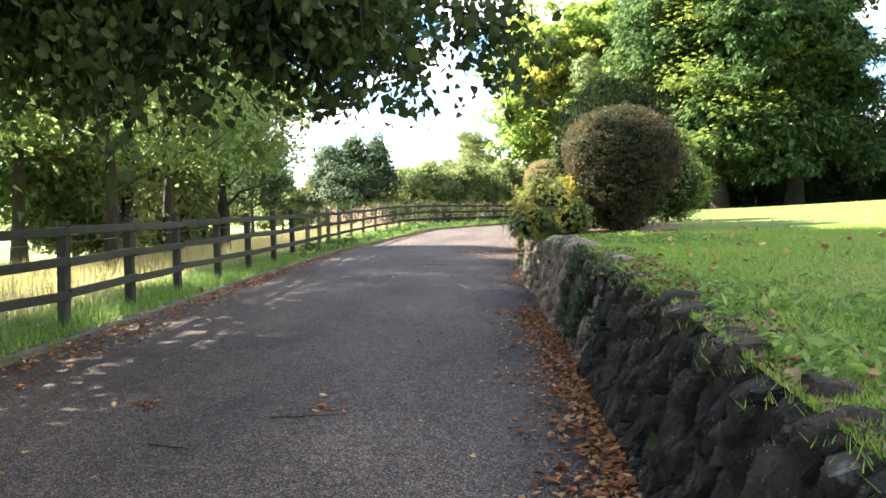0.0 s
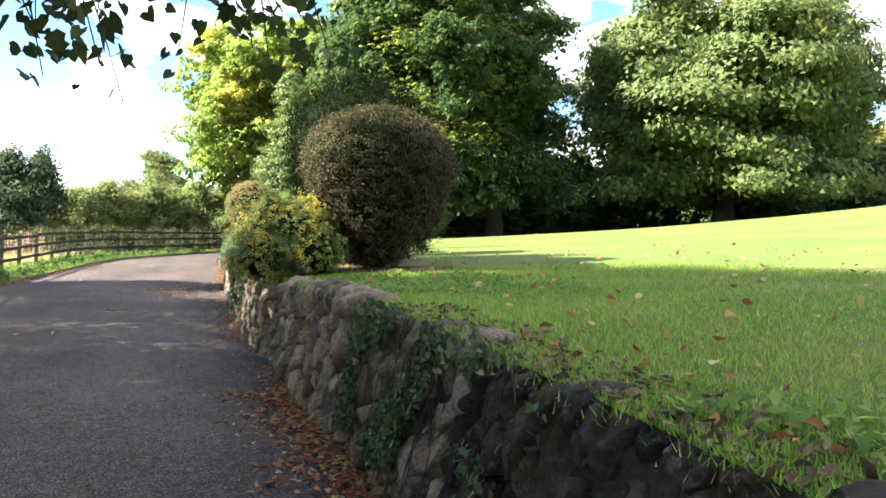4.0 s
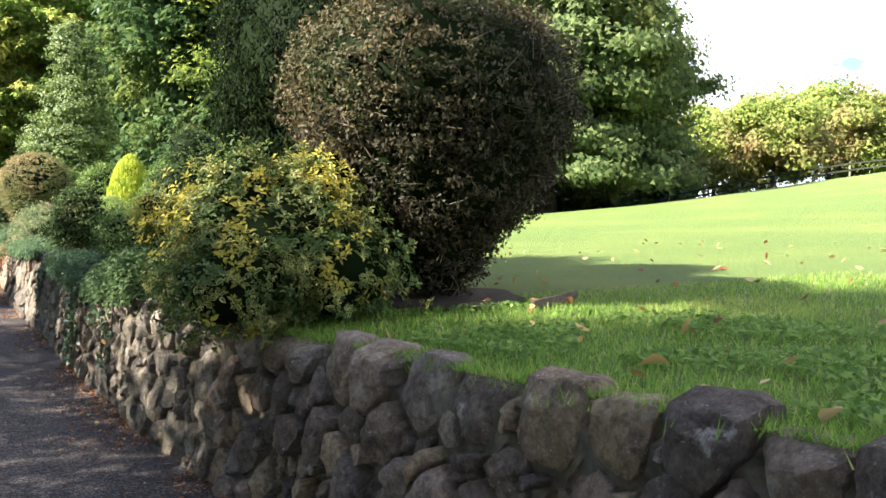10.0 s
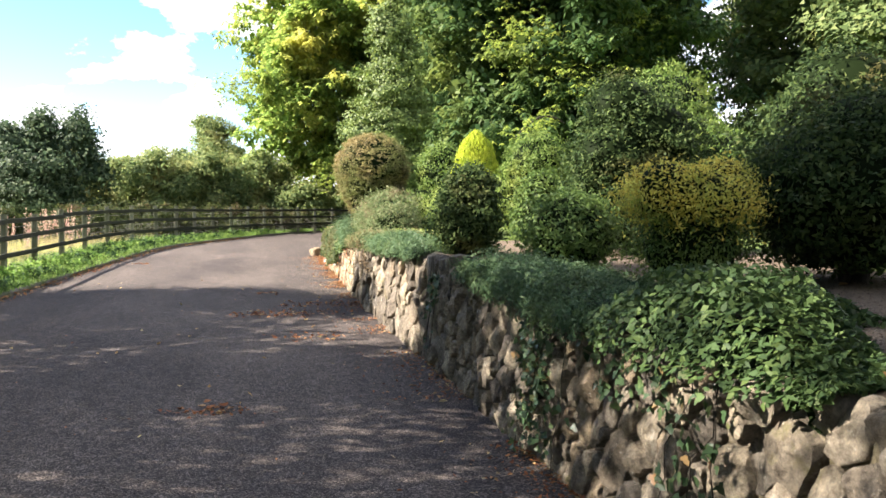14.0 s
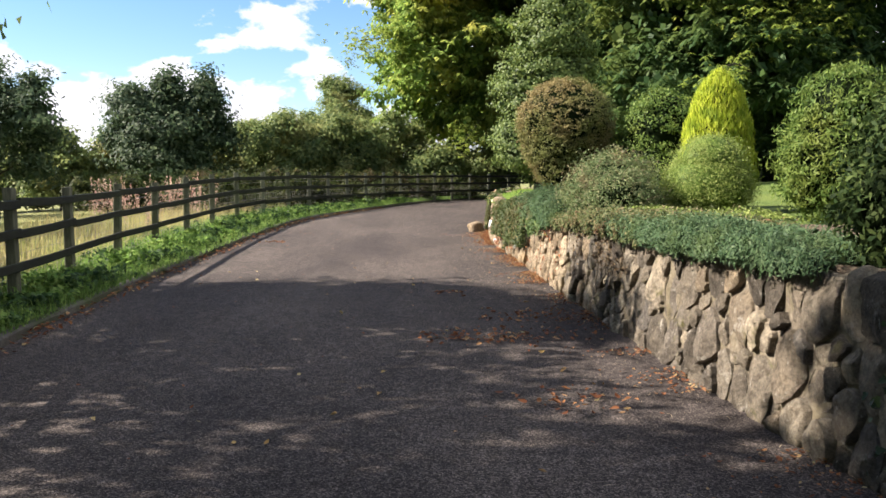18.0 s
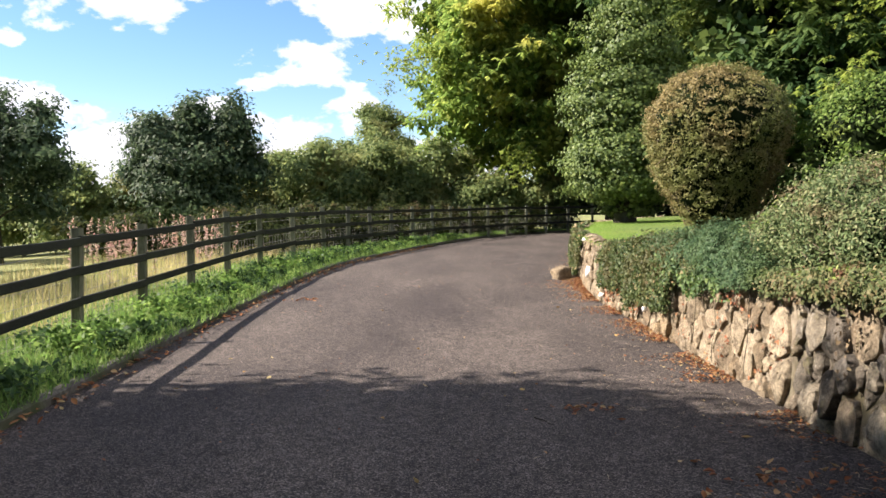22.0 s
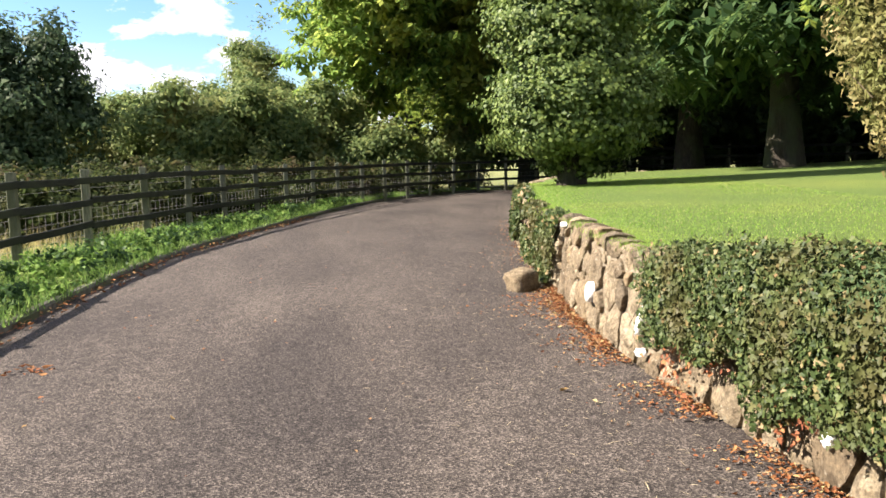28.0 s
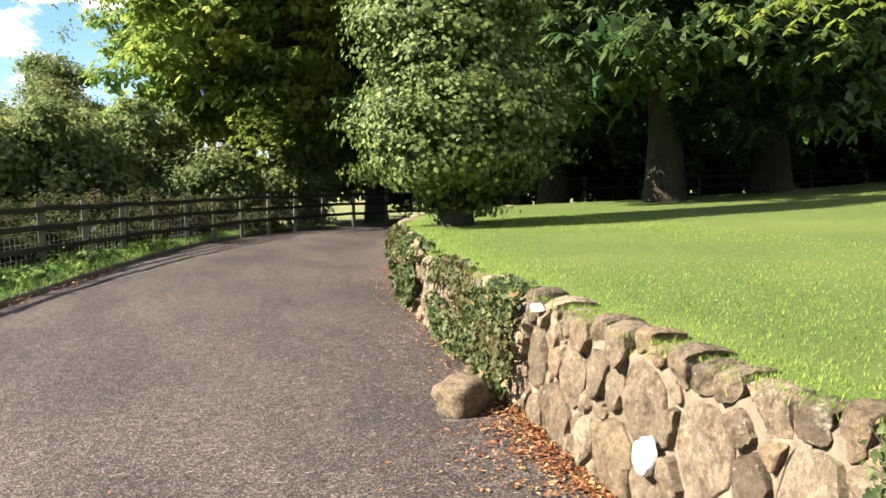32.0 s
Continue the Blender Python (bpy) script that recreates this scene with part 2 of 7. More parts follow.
M_MORTAR_PALE = surface_mat("lime_mortar", [(0.3, (0.14, 0.115, 0.08)), (0.55, (0.24, 0.20, 0.145)), (0.75, (0.33, 0.285, 0.215))], 16, (0.18, 0.145, 0.095), 1.8, 0.95, 70, 0.02, 0.9)
M_GRAVEL = surface_mat("gravel", [(0.3, (0.055, 0.042, 0.029)), (0.5, (0.11, 0.083, 0.057)), (0.7, (0.19, 0.148, 0.105))], 60, (0.085, 0.064, 0.040), 1.0, 0.9, 70, 0.02, 1.0)
M_PEBBLE = surface_mat("pebbles", [(0.3, (0.054, 0.040, 0.027)), (0.6, (0.122, 0.093, 0.064))], 30, None, 1, 0.85, 90, 0.002, 0.4, per="island", vary=0.45)
M_KERB = surface_mat("kerb_concrete", [(0.3, (0.055, 0.05, 0.043)), (0.55, (0.105, 0.097, 0.083)), (0.75, (0.18, 0.168, 0.145))], 18, (0.06, 0.075, 0.03), 1.5, 0.92, 80, 0.006, 0.7, per="object", vary=0.18)
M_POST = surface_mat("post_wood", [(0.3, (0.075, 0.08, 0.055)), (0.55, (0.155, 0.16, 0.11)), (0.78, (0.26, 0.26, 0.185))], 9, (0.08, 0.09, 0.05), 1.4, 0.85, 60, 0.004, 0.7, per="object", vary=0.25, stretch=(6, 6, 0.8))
# darker copy of the post wood: backlit shade put into its colour
M_POST_SHADED = surface_mat("shaded_post_wood", [(0.3, (0.012, 0.013, 0.010)), (0.55, (0.024, 0.025, 0.019)), (0.78, (0.05, 0.05, 0.038))], 9, (0.03, 0.036, 0.02), 1.4, 0.8, 60, 0.004, 0.7, per="object", vary=0.25, stretch=(6, 6, 0.8))
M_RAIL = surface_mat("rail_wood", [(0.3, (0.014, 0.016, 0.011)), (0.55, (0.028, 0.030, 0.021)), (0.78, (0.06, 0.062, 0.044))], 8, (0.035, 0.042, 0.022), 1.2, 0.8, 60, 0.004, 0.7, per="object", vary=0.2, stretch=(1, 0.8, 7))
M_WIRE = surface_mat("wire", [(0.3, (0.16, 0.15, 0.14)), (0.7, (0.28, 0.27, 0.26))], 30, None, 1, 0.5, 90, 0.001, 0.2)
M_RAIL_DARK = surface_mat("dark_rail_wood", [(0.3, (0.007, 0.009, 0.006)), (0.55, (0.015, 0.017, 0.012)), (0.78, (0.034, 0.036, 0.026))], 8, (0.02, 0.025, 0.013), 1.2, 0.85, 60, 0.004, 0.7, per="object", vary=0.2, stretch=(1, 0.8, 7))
M_BARK = surface_mat("bark", [(0.3, (0.016, 0.013, 0.010)), (0.55, (0.038, 0.031, 0.023)), (0.78, (0.08, 0.068, 0.05))], 7, (0.05, 0.06, 0.03), 1.0, 0.95, 22, 0.03, 1.0, stretch=(3, 3, 0.7))
M_TWIG = surface_mat("dry_twig", [(0.3, (0.10, 0.075, 0.05)), (0.7, (0.22, 0.17, 0.12))], 30, None, 1, 0.9, 90, 0.001, 0.3)
M_EDGING = surface_mat("timber_edging", [(0.3, (0.05, 0.036, 0.025)), (0.6, (0.12, 0.09, 0.065))], 12, None, 1, 0.9, 60, 0.004, 0.6)
# damp dark set; part of the lime's shade is in these tones
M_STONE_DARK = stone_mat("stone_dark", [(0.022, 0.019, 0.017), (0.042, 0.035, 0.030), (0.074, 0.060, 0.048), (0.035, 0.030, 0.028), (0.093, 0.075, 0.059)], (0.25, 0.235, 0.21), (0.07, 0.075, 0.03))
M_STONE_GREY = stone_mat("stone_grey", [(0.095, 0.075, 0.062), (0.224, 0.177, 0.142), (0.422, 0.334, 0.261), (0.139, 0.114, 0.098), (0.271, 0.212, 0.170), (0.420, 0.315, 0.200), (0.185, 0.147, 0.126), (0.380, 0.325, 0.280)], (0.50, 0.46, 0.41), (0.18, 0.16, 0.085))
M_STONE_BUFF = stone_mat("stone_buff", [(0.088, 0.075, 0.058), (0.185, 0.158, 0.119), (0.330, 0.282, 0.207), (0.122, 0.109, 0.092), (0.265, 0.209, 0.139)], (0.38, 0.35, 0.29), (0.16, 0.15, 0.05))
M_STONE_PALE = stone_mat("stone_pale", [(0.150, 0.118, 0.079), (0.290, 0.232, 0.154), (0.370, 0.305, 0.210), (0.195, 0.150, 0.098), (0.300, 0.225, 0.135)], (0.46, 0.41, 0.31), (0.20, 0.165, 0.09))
M_BOULDER = stone_mat("boulder", [(0.20, 0.155, 0.10), (0.25, 0.195, 0.125), (0.22, 0.17, 0.11)], (0.36, 0.28, 0.18), (0.10, 0.085, 0.05))
M_WHITE = surface_mat("white_paint", [(0.3, (0.62, 0.62, 0.60)), (0.7, (0.82, 0.82, 0.80))], 25, None, 1, 0.7, 90, 0.002, 0.4)

L_GRASS = leaf_mat("grass_blades", [(0.0, (0.06, 0.12, 0.016)), (0.5, (0.115, 0.20, 0.03)), (0.92, (0.18, 0.26, 0.05)), (1.0, (0.32, 0.29, 0.12))], (0.20, 0.235, 0.055), 0.7, (0.5, 0.75), 0.45, 0.3, 0.5, gain=1.4)
L_WEED = leaf_mat("verge_weeds", [(0.0, (0.05, 0.095, 0.02)), (0.6, (0.095, 0.165, 0.034)), (1.0, (0.17, 0.23, 0.06))], None, 1, (0.5, 0.7), 0.4, 0.35, gain=1.45)
L_DRY = leaf_mat("dry_grass", [(0.0, (0.24, 0.20, 0.09)), (0.6, (0.40, 0.33, 0.16)), (1.0, (0.30, 0.30, 0.10))], (0.16, 0.20, 0.06), 0.5, (0.5, 0.65), 0.35, 0.3, gain=1.25)
L_WILLOWHERB = leaf_mat("willowherb_flowers", [(0.0, (0.40, 0.20, 0.19)), (0.6, (0.46, 0.31, 0.25)), (1.0, (0.44, 0.38, 0.28))], None, 1, (0.5, 0.7), 0.35, 0.2, gain=1.1)
L_NETTLE = leaf_mat("dark_nettle_leaves", [(0.0, (0.022, 0.05, 0.018)), (0.6, (0.042, 0.085, 0.026)), (1.0, (0.08, 0.13, 0.04))], None, 1, (0.5, 0.7), 0.3, 0.35, gain=1.1)
L_LITTER = leaf_mat("fallen_leaves", [(0.0, (0.13, 0.05, 0.022)), (0.35, (0.25, 0.095, 0.04)), (0.7, (0.36, 0.17, 0.07)), (0.92, (0.44, 0.28, 0.13)), (1.0, (0.50, 0.42, 0.20))], None, 1, (0.5, 0.7), 0.15, 0.3, 0.6, gain=0.8)
L_PALE = leaf_mat("pale_fallen_leaves", [(0.0, (0.22, 0.13, 0.05)), (0.6, (0.42, 0.29, 0.10)), (1.0, (0.50, 0.42, 0.22))], None, 1, (0.5, 0.7), 0.15, 0.3, 0.6, gain=1.0)
L_STRAW = leaf_mat("dry_straw", [(0.0, (0.30, 0.24, 0.15)), (1.0, (0.45, 0.38, 0.25))], None, 1, (0.5, 0.7), 0.1, 0.2, gain=1.0)
L_LIME = leaf_mat("lime_leaves", [(0.0, (0.035, 0.06, 0.02)), (0.6, (0.06, 0.095, 0.03)), (1.0, (0.10, 0.13, 0.04))], None, 1, (0.5, 0.7), 0.3, 0.35, gain=0.65)
L_LEFT = leaf_mat("ash_leaves", [(0.0, (0.042, 0.078, 0.028)), (0.6, (0.08, 0.12, 0.038)), (1.0, (0.13, 0.16, 0.052))], (0.15, 0.17, 0.045), 0.35, (0.54, 0.70), 0.5, 0.3, gain=1.7)
L_YELLOWTREE = leaf_mat("turning_chestnut_leaves", [(0.0, (0.055, 0.09, 0.020)), (0.55, (0.10, 0.155, 0.032)), (1.0, (0.18, 0.215, 0.045))], (0.25, 0.24, 0.05), 0.22, (0.52, 0.66), 0.5, 0.35, gain=1.6)
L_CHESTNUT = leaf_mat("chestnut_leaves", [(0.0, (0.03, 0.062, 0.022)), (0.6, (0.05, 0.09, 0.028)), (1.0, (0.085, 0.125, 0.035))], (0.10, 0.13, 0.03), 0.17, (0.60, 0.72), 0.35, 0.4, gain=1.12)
L_WOODLAND = leaf_mat("shaded_undergrowth_leaves", [(0.0, (0.03, 0.055, 0.02)), (0.6, (0.045, 0.08, 0.026)), (1.0, (0.075, 0.11, 0.033))], None, 1, (0.5, 0.7), 0.3, 0.3, gain=1.0)
L_IVYSUN = leaf_mat("sunlit_ivy_leaves", [(0.0, (0.022, 0.038, 0.012)), (0.5, (0.048, 0.072, 0.021)), (0.9, (0.10, 0.125, 0.042)), (1.0, (0.24, 0.16, 0.08))], (0.075, 0.07, 0.026), 1.6, (0.5, 0.66), 0.2, 0.5, gain=1.05)
L_MAPLE = leaf_mat("sycamore_leaves", [(0.0, (0.048, 0.076, 0.026)), (0.6, (0.085, 0.118, 0.038)), (1.0, (0.13, 0.155, 0.055))], (0.17, 0.185, 0.055), 0.3, (0.55, 0.75), 0.4, 0.25, gain=1.2)
L_FARTREE = leaf_mat("far_tree_leaves", [(0.0, (0.09, 0.13, 0.03)), (0.6, (0.15, 0.19, 0.04)), (1.0, (0.22, 0.24, 0.06))], (0.17, 0.13, 0.055), 0.12, (0.50, 0.64), 0.4, 0.2, gain=1.3)
L_BUSHTREE = leaf_mat("whitebeam_leaves", [(0.0, (0.03, 0.05, 0.028)), (0.6, (0.05, 0.08, 0.04)), (1.0, (0.10, 0.13, 0.07))], None, 1, (0.5, 0.7), 0.4, 0.3, 0.5, gain=1.15)
L_HEDGE = leaf_mat("thicket_leaves", [(0.0, (0.04, 0.060, 0.023)), (0.6, (0.075, 0.098, 0.036)), (1.0, (0.12, 0.135, 0.047))], (0.14, 0.13, 0.05), 0.5, (0.52, 0.7), 0.45, 0.2, gain=1.9)
L_BRAMBLE = leaf_mat("bramble_leaves", [(0.0, (0.03, 0.045, 0.016)), (0.6, (0.055, 0.075, 0.024)), (1.0, (0.10, 0.11, 0.035))], (0.12, 0.085, 0.045), 0.7, (0.52, 0.7), 0.45, 0.2, gain=0.65)
L_IVYTREE = leaf_mat("ivy_tree_leaves", [(0.0, (0.05, 0.08, 0.022)), (0.55, (0.09, 0.13, 0.034)), (1.0, (0.15, 0.19, 0.05))], None, 1, (0.5, 0.7), 0.3, 0.6, 0.32, gain=1.15)
L_IVY = leaf_mat("ivy_leaves", [(0.0, (0.022, 0.045, 0.014)), (0.55, (0.045, 0.08, 0.022)), (1.0, (0.09, 0.125, 0.035))], None, 1, (0.5, 0.7), 0.15, 0.6, 0.35)
L_IVYDARK = leaf_mat("glossy_dark_ivy_leaves", [(0.0, (0.012, 0.024, 0.012)), (0.55, (0.024, 0.045, 0.018)), (0.9, (0.05, 0.075, 0.028)), (1.0, (0.16, 0.085, 0.04))], None, 1, (0.5, 0.7), 0.1, 0.3, 0.42, gain=1.5, shiny=True)
# chestnut leaves in a lighter green: sunlight put into their colour
L_BOUGH = leaf_mat("sunlit_chestnut_leaves", [(0.0, (0.11, 0.16, 0.03)), (0.6, (0.19, 0.25, 0.045)), (1.0, (0.28, 0.31, 0.06))], None, 1, (0.5, 0.7), 0.5, 0.3, gain=0.95)
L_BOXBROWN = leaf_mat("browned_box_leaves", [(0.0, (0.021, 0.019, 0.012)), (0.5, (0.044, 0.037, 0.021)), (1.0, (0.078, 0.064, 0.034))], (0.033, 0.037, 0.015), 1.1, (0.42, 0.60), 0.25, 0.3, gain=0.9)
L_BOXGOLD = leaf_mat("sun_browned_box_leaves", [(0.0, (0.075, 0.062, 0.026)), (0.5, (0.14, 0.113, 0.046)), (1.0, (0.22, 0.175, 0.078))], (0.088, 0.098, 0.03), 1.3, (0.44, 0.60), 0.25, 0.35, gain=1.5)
# brown box leaves made lighter to carry sunlight in their colour
L_BOXTIP = leaf_mat("browned_lit_box_shoots", [(0.0, (0.045, 0.038, 0.018)), (0.5, (0.088, 0.070, 0.031)), (1.0, (0.145, 0.115, 0.052))], (0.05, 0.056, 0.022), 1.6, (0.46, 0.60), 0.25, 0.3, gain=0.9)
L_DEBRIS = leaf_mat("leaf_debris", [(0.0, (0.05, 0.035, 0.022)), (0.6, (0.12, 0.085, 0.05)), (1.0, (0.24, 0.18, 0.10))], None, 1, (0.5, 0.7), 0.1, 0.3, gain=1.0)
# yew leaves; also the dark fill that stands for shade inside plants
L_BOXDARK = leaf_mat("dark_yew_leaves_and_shade_fill", [(0.0, (0.012, 0.022, 0.009)), (0.6, (0.022, 0.037, 0.013)), (1.0, (0.05, 0.075, 0.022))], None, 1, (0.5, 0.7), 0.2, 0.03, gain=0.38)
L_EUON = leaf_mat("variegated_leaf_middles", [(0.0, (0.022, 0.05, 0.014)), (0.6, (0.04, 0.08, 0.02)), (1.0, (0.075, 0.12, 0.03))], None, 1, (0.5, 0.7), 0.2, 0.45, 0.38, gain=0.95)
L_EUONRIM = leaf_mat("variegated_leaf_margins", [(0.0, (0.16, 0.19, 0.045)), (0.5, (0.27, 0.28, 0.075)), (1.0, (0.42, 0.38, 0.14))], (0.07, 0.11, 0.025), 4.0, (0.46, 0.56), 0.25, 0.45, 0.38, gain=0.85)
L_EUONGOLD = leaf_mat("golden_shoot_leaves", [(0.0, (0.24, 0.24, 0.035)), (0.6, (0.40, 0.35, 0.05)), (1.0, (0.50, 0.43, 0.09))], None, 1, (0.5, 0.7), 0.3, 0.45, 0.38, gain=0.82)
L_ORANGE = leaf_mat("golden_shrub_leaves", [(0.0, (0.12, 0.12, 0.022)), (0.5, (0.26, 0.20, 0.035)), (0.8, (0.40, 0.25, 0.05)), (1.0, (0.46, 0.32, 0.07))], (0.10, 0.125, 0.025), 2.6, (0.48, 0.64), 0.35, 0.2, gain=2.2)
L_SHRUB = leaf_mat("green_shrub_leaves", [(0.0, (0.032, 0.064, 0.016)), (0.6, (0.06, 0.10, 0.024)), (1.0, (0.10, 0.145, 0.04))], (0.085, 0.12, 0.028), 1.5, (0.5, 0.7), 0.3, 0.3, gain=1.1)
L_DARKSHRUB = leaf_mat("dark_shrub_leaves", [(0.0, (0.016, 0.03, 0.011)), (0.6, (0.03, 0.05, 0.016)), (1.0, (0.065, 0.09, 0.028))], (0.06, 0.055, 0.02), 1.6, (0.55, 0.72), 0.3, 0.12, gain=1.15)
L_THUJA = leaf_mat("thuja_fronds", [(0.0, (0.045, 0.085, 0.018)), (0.6, (0.085, 0.135, 0.028)), (1.0, (0.14, 0.19, 0.045))], (0.12, 0.15, 0.03), 1.8, (0.5, 0.68), 0.3, 0.3, gain=1.1)
L_CONE = leaf_mat("golden_cypress", [(0.0, (0.20, 0.27, 0.02)), (0.6, (0.34, 0.40, 0.03)), (1.0, (0.44, 0.47, 0.06))], (0.12, 0.20, 0.02), 3.0, (0.5, 0.72), 0.35, 0.3, gain=1.0)
L_PALESHRUB = leaf_mat("pale_shrub_leaves", [(0.0, (0.14, 0.20, 0.04)), (0.6, (0.22, 0.29, 0.07)), (1.0, (0.32, 0.36, 0.12))], None, 1, (0.5, 0.7), 0.3, 0.3, gain=0.9)
L_COTON = leaf_mat("bluegreen_creeper_leaves", [(0.0, (0.042, 0.085, 0.038)), (0.6, (0.082, 0.15, 0.064)), (1.0, (0.15, 0.22, 0.10))], (0.085, 0.125, 0.036), 2.0, (0.5, 0.7), 0.25, 0.4, gain=0.7)
L_REDDISH = leaf_mat("reddish_shrub_leaves", [(0.0, (0.06, 0.09, 0.03)), (0.6, (0.13, 0.15, 0.06)), (1.0, (0.24, 0.20, 0.10))], (0.20, 0.09, 0.06), 3.0, (0.56, 0.7), 0.25, 0.35, gain=0.8)
L_WIRY = leaf_mat("dull_green_shrub_leaves", [(0.0, (0.045, 0.07, 0.028)), (0.6, (0.085, 0.115, 0.045)), (1.0, (0.16, 0.165, 0.08))], (0.13, 0.10, 0.055), 2.4, (0.54, 0.68), 0.25, 0.35, gain=1.4)
L_CREEPRED = leaf_mat("red_creeper_leaves", [(0.0, (0.14, 0.05, 0.03)), (0.6, (0.22, 0.085, 0.04)), (1.0, (0.28, 0.14, 0.06))], None, 1, (0.5, 0.7), 0.25, 0.35)
L_CONIFER = leaf_mat("young_conifer_needles", [(0.0, (0.10, 0.13, 0.04)), (0.6, (0.18, 0.20, 0.07)), (1.0, (0.22, 0.20, 0.08))], None, 1, (0.5, 0.7), 0.25, 0.3)


# ---- mesh helpers ----
def quad_mesh(name, verts, quads, mat, smooth=False):
    me = bpy.data.meshes.new(name)
    verts, quads = np.asarray(verts, dtype=np.float32), np.asarray(quads, dtype=np.int32)
    k = quads.shape[1]
    me.vertices.add(len(verts))
    me.vertices.foreach_set("co", verts.ravel())
    me.loops.add(quads.size)
    me.loops.foreach_set("vertex_index", quads.ravel())
    me.polygons.add(len(quads))
    me.polygons.foreach_set("loop_start", np.arange(0, quads.size, k, dtype=np.int32))
    if smooth:
        me.polygons.foreach_set("use_smooth", np.ones(len(quads), dtype=bool))
    me.update(calc_edges=True)
    me.materials.append(mat)
    return me


def face_mesh(name, verts, faces, mat, smooth=True):
    me = bpy.data.meshes.new(name)
    me.from_pydata(verts, [], faces)
    if smooth:
        me.polygons.foreach_set("use_smooth", [True] * len(me.polygons))
    me.materials.append(mat)
    return me


def part(name, me, parent, label=""):
    ob = new(name, me)
    ob.parent = parent
    if label:
        ob["label"] = label
    return ob


def thing(name, label, category, at=(0, 0, 0), group="", kind=""):
    ob = new(name)
    ob.location = at
    return tagged(ob, label, category, group, kind)


def unit(v):
    return v / np.maximum(np.linalg.norm(v, axis=-1, keepdims=True), 1e-9)


def spline(pts, n):
    """n points spaced evenly along a Catmull-Rom curve through pts."""
    p = np.asarray(pts, float)
    q = np.vstack([2 * p[0] - p[1], p, 2 * p[-1] - p[-2]])
    out = []
    for i in range(1, len(q) - 2):
        t = np.linspace(0, 1, 16, endpoint=False)[:, None]
        a, b, c, d = q[i - 1], q[i], q[i + 1], q[i + 2]
        out.append(0.5 * (2 * b + (c - a) * t + (2 * a - 5 * b + 4 * c - d) * t**2 + (3 * b - a - 3 * c + d) * t**3))
    out = np.vstack(out + [p[-1:]])
    s = np.r_[0, np.cumsum(np.linalg.norm(np.diff(out, axis=0), axis=1))]
    u = np.linspace(0, s[-1], n)
    return np.stack([np.interp(u, s, out[:, k]) for k in range(out.shape[1])], 1)


def along(curve):
    return np.r_[0, np.cumsum(np.linalg.norm(np.diff(curve, axis=0), axis=1))]


def tube(path, radii, sides=8, wobble=0.0, rng=None):
    path, radii = np.asarray(path, float), np.asarray(radii, float)
    d = unit(np.gradient(path, axis=0))
    ref = np.where(np.abs(d[:, 2:3]) > 0.9, [[1.0, 0, 0]], [[0, 0, 1.0]])
    a = unit(np.cross(d, ref))
    b = np.cross(d, a)
    ang = np.linspace(0, 2 * np.pi, sides, endpoint=False)
    r = radii[:, None] * (1 + (wobble * rng.standard_normal((len(path), sides)) if wobble else 0))
    v = path[:, None] + r[..., None] * (np.cos(ang)[None, :, None] * a[:, None] + np.sin(ang)[None, :, None] * b[:, None])
    n = len(path)
    i, j = np.meshgrid(np.arange(n - 1), np.arange(sides), indexing="ij")
    k = (j + 1) % sides
    f = np.stack([i * sides + j, i * sides + k, (i + 1) * sides + k, (i + 1) * sides + j], -1).reshape(-1, 4)
    return v.reshape(-1, 3), f


def joined(pieces):
    vs, fs, at = [], [], 0
    for v, f in pieces:
        vs.append(v)
        fs.append(np.asarray(f) + at)
        at += len(v)
    return np.vstack(vs), np.vstack(fs)


def leaf_quads(centers, normals, length, width, rng, fold=0.25, droop=0.0, three=False):
    """One folded kite-shaped leaf at each centre, lying across its normal."""
    n = len(centers)
    normals = unit(normals)
    side = unit(np.cross(normals, rng.standard_normal((n, 3))))
    ahead = np.cross(normals, side)
    if droop:
        ahead = unit(ahead + np.array([0, 0, -droop]))
        side = unit(np.cross(ahead, normals))
    ln = (length * rng.uniform(0.65, 1.25, n))[:, None]
    wd = (width * rng.uniform(0.7, 1.2, n))[:, None]
    base, tip = centers - ahead * ln * 0.5, centers + ahead * ln * 0.5
    mid = centers - ahead * ln * 0.06 + normals * wd * fold
    if three:
        v = np.stack([base + side * wd * 0.5, tip + normals * wd * fold, base - side * wd * 0.5], 1).reshape(-1, 3)
        return v, np.arange(3 * n).reshape(-1, 3)
    v = np.stack([base, mid + side * wd * 0.5, tip, mid - side * wd * 0.5], 1).reshape(-1, 3)
    return v, np.arange(4 * n).reshape(-1, 4)


IVY_SHAPE = [(-0.34, 0.0), (-0.46, 0.20), (-0.20, 0.52), (-0.04, 0.25), (0.20, 0.30), (0.56, 0.0)]
HEART_SHAPE = [(-0.40, 0.0), (-0.50, 0.20), (-0.20, 0.44), (0.16, 0.33), (0.58, 0.0)]
OVAL_SHAPE = [(-0.5, 0.0), (-0.30, 0.20), (0.0, 0.29), (0.26, 0.19), (0.55, 0.0)]


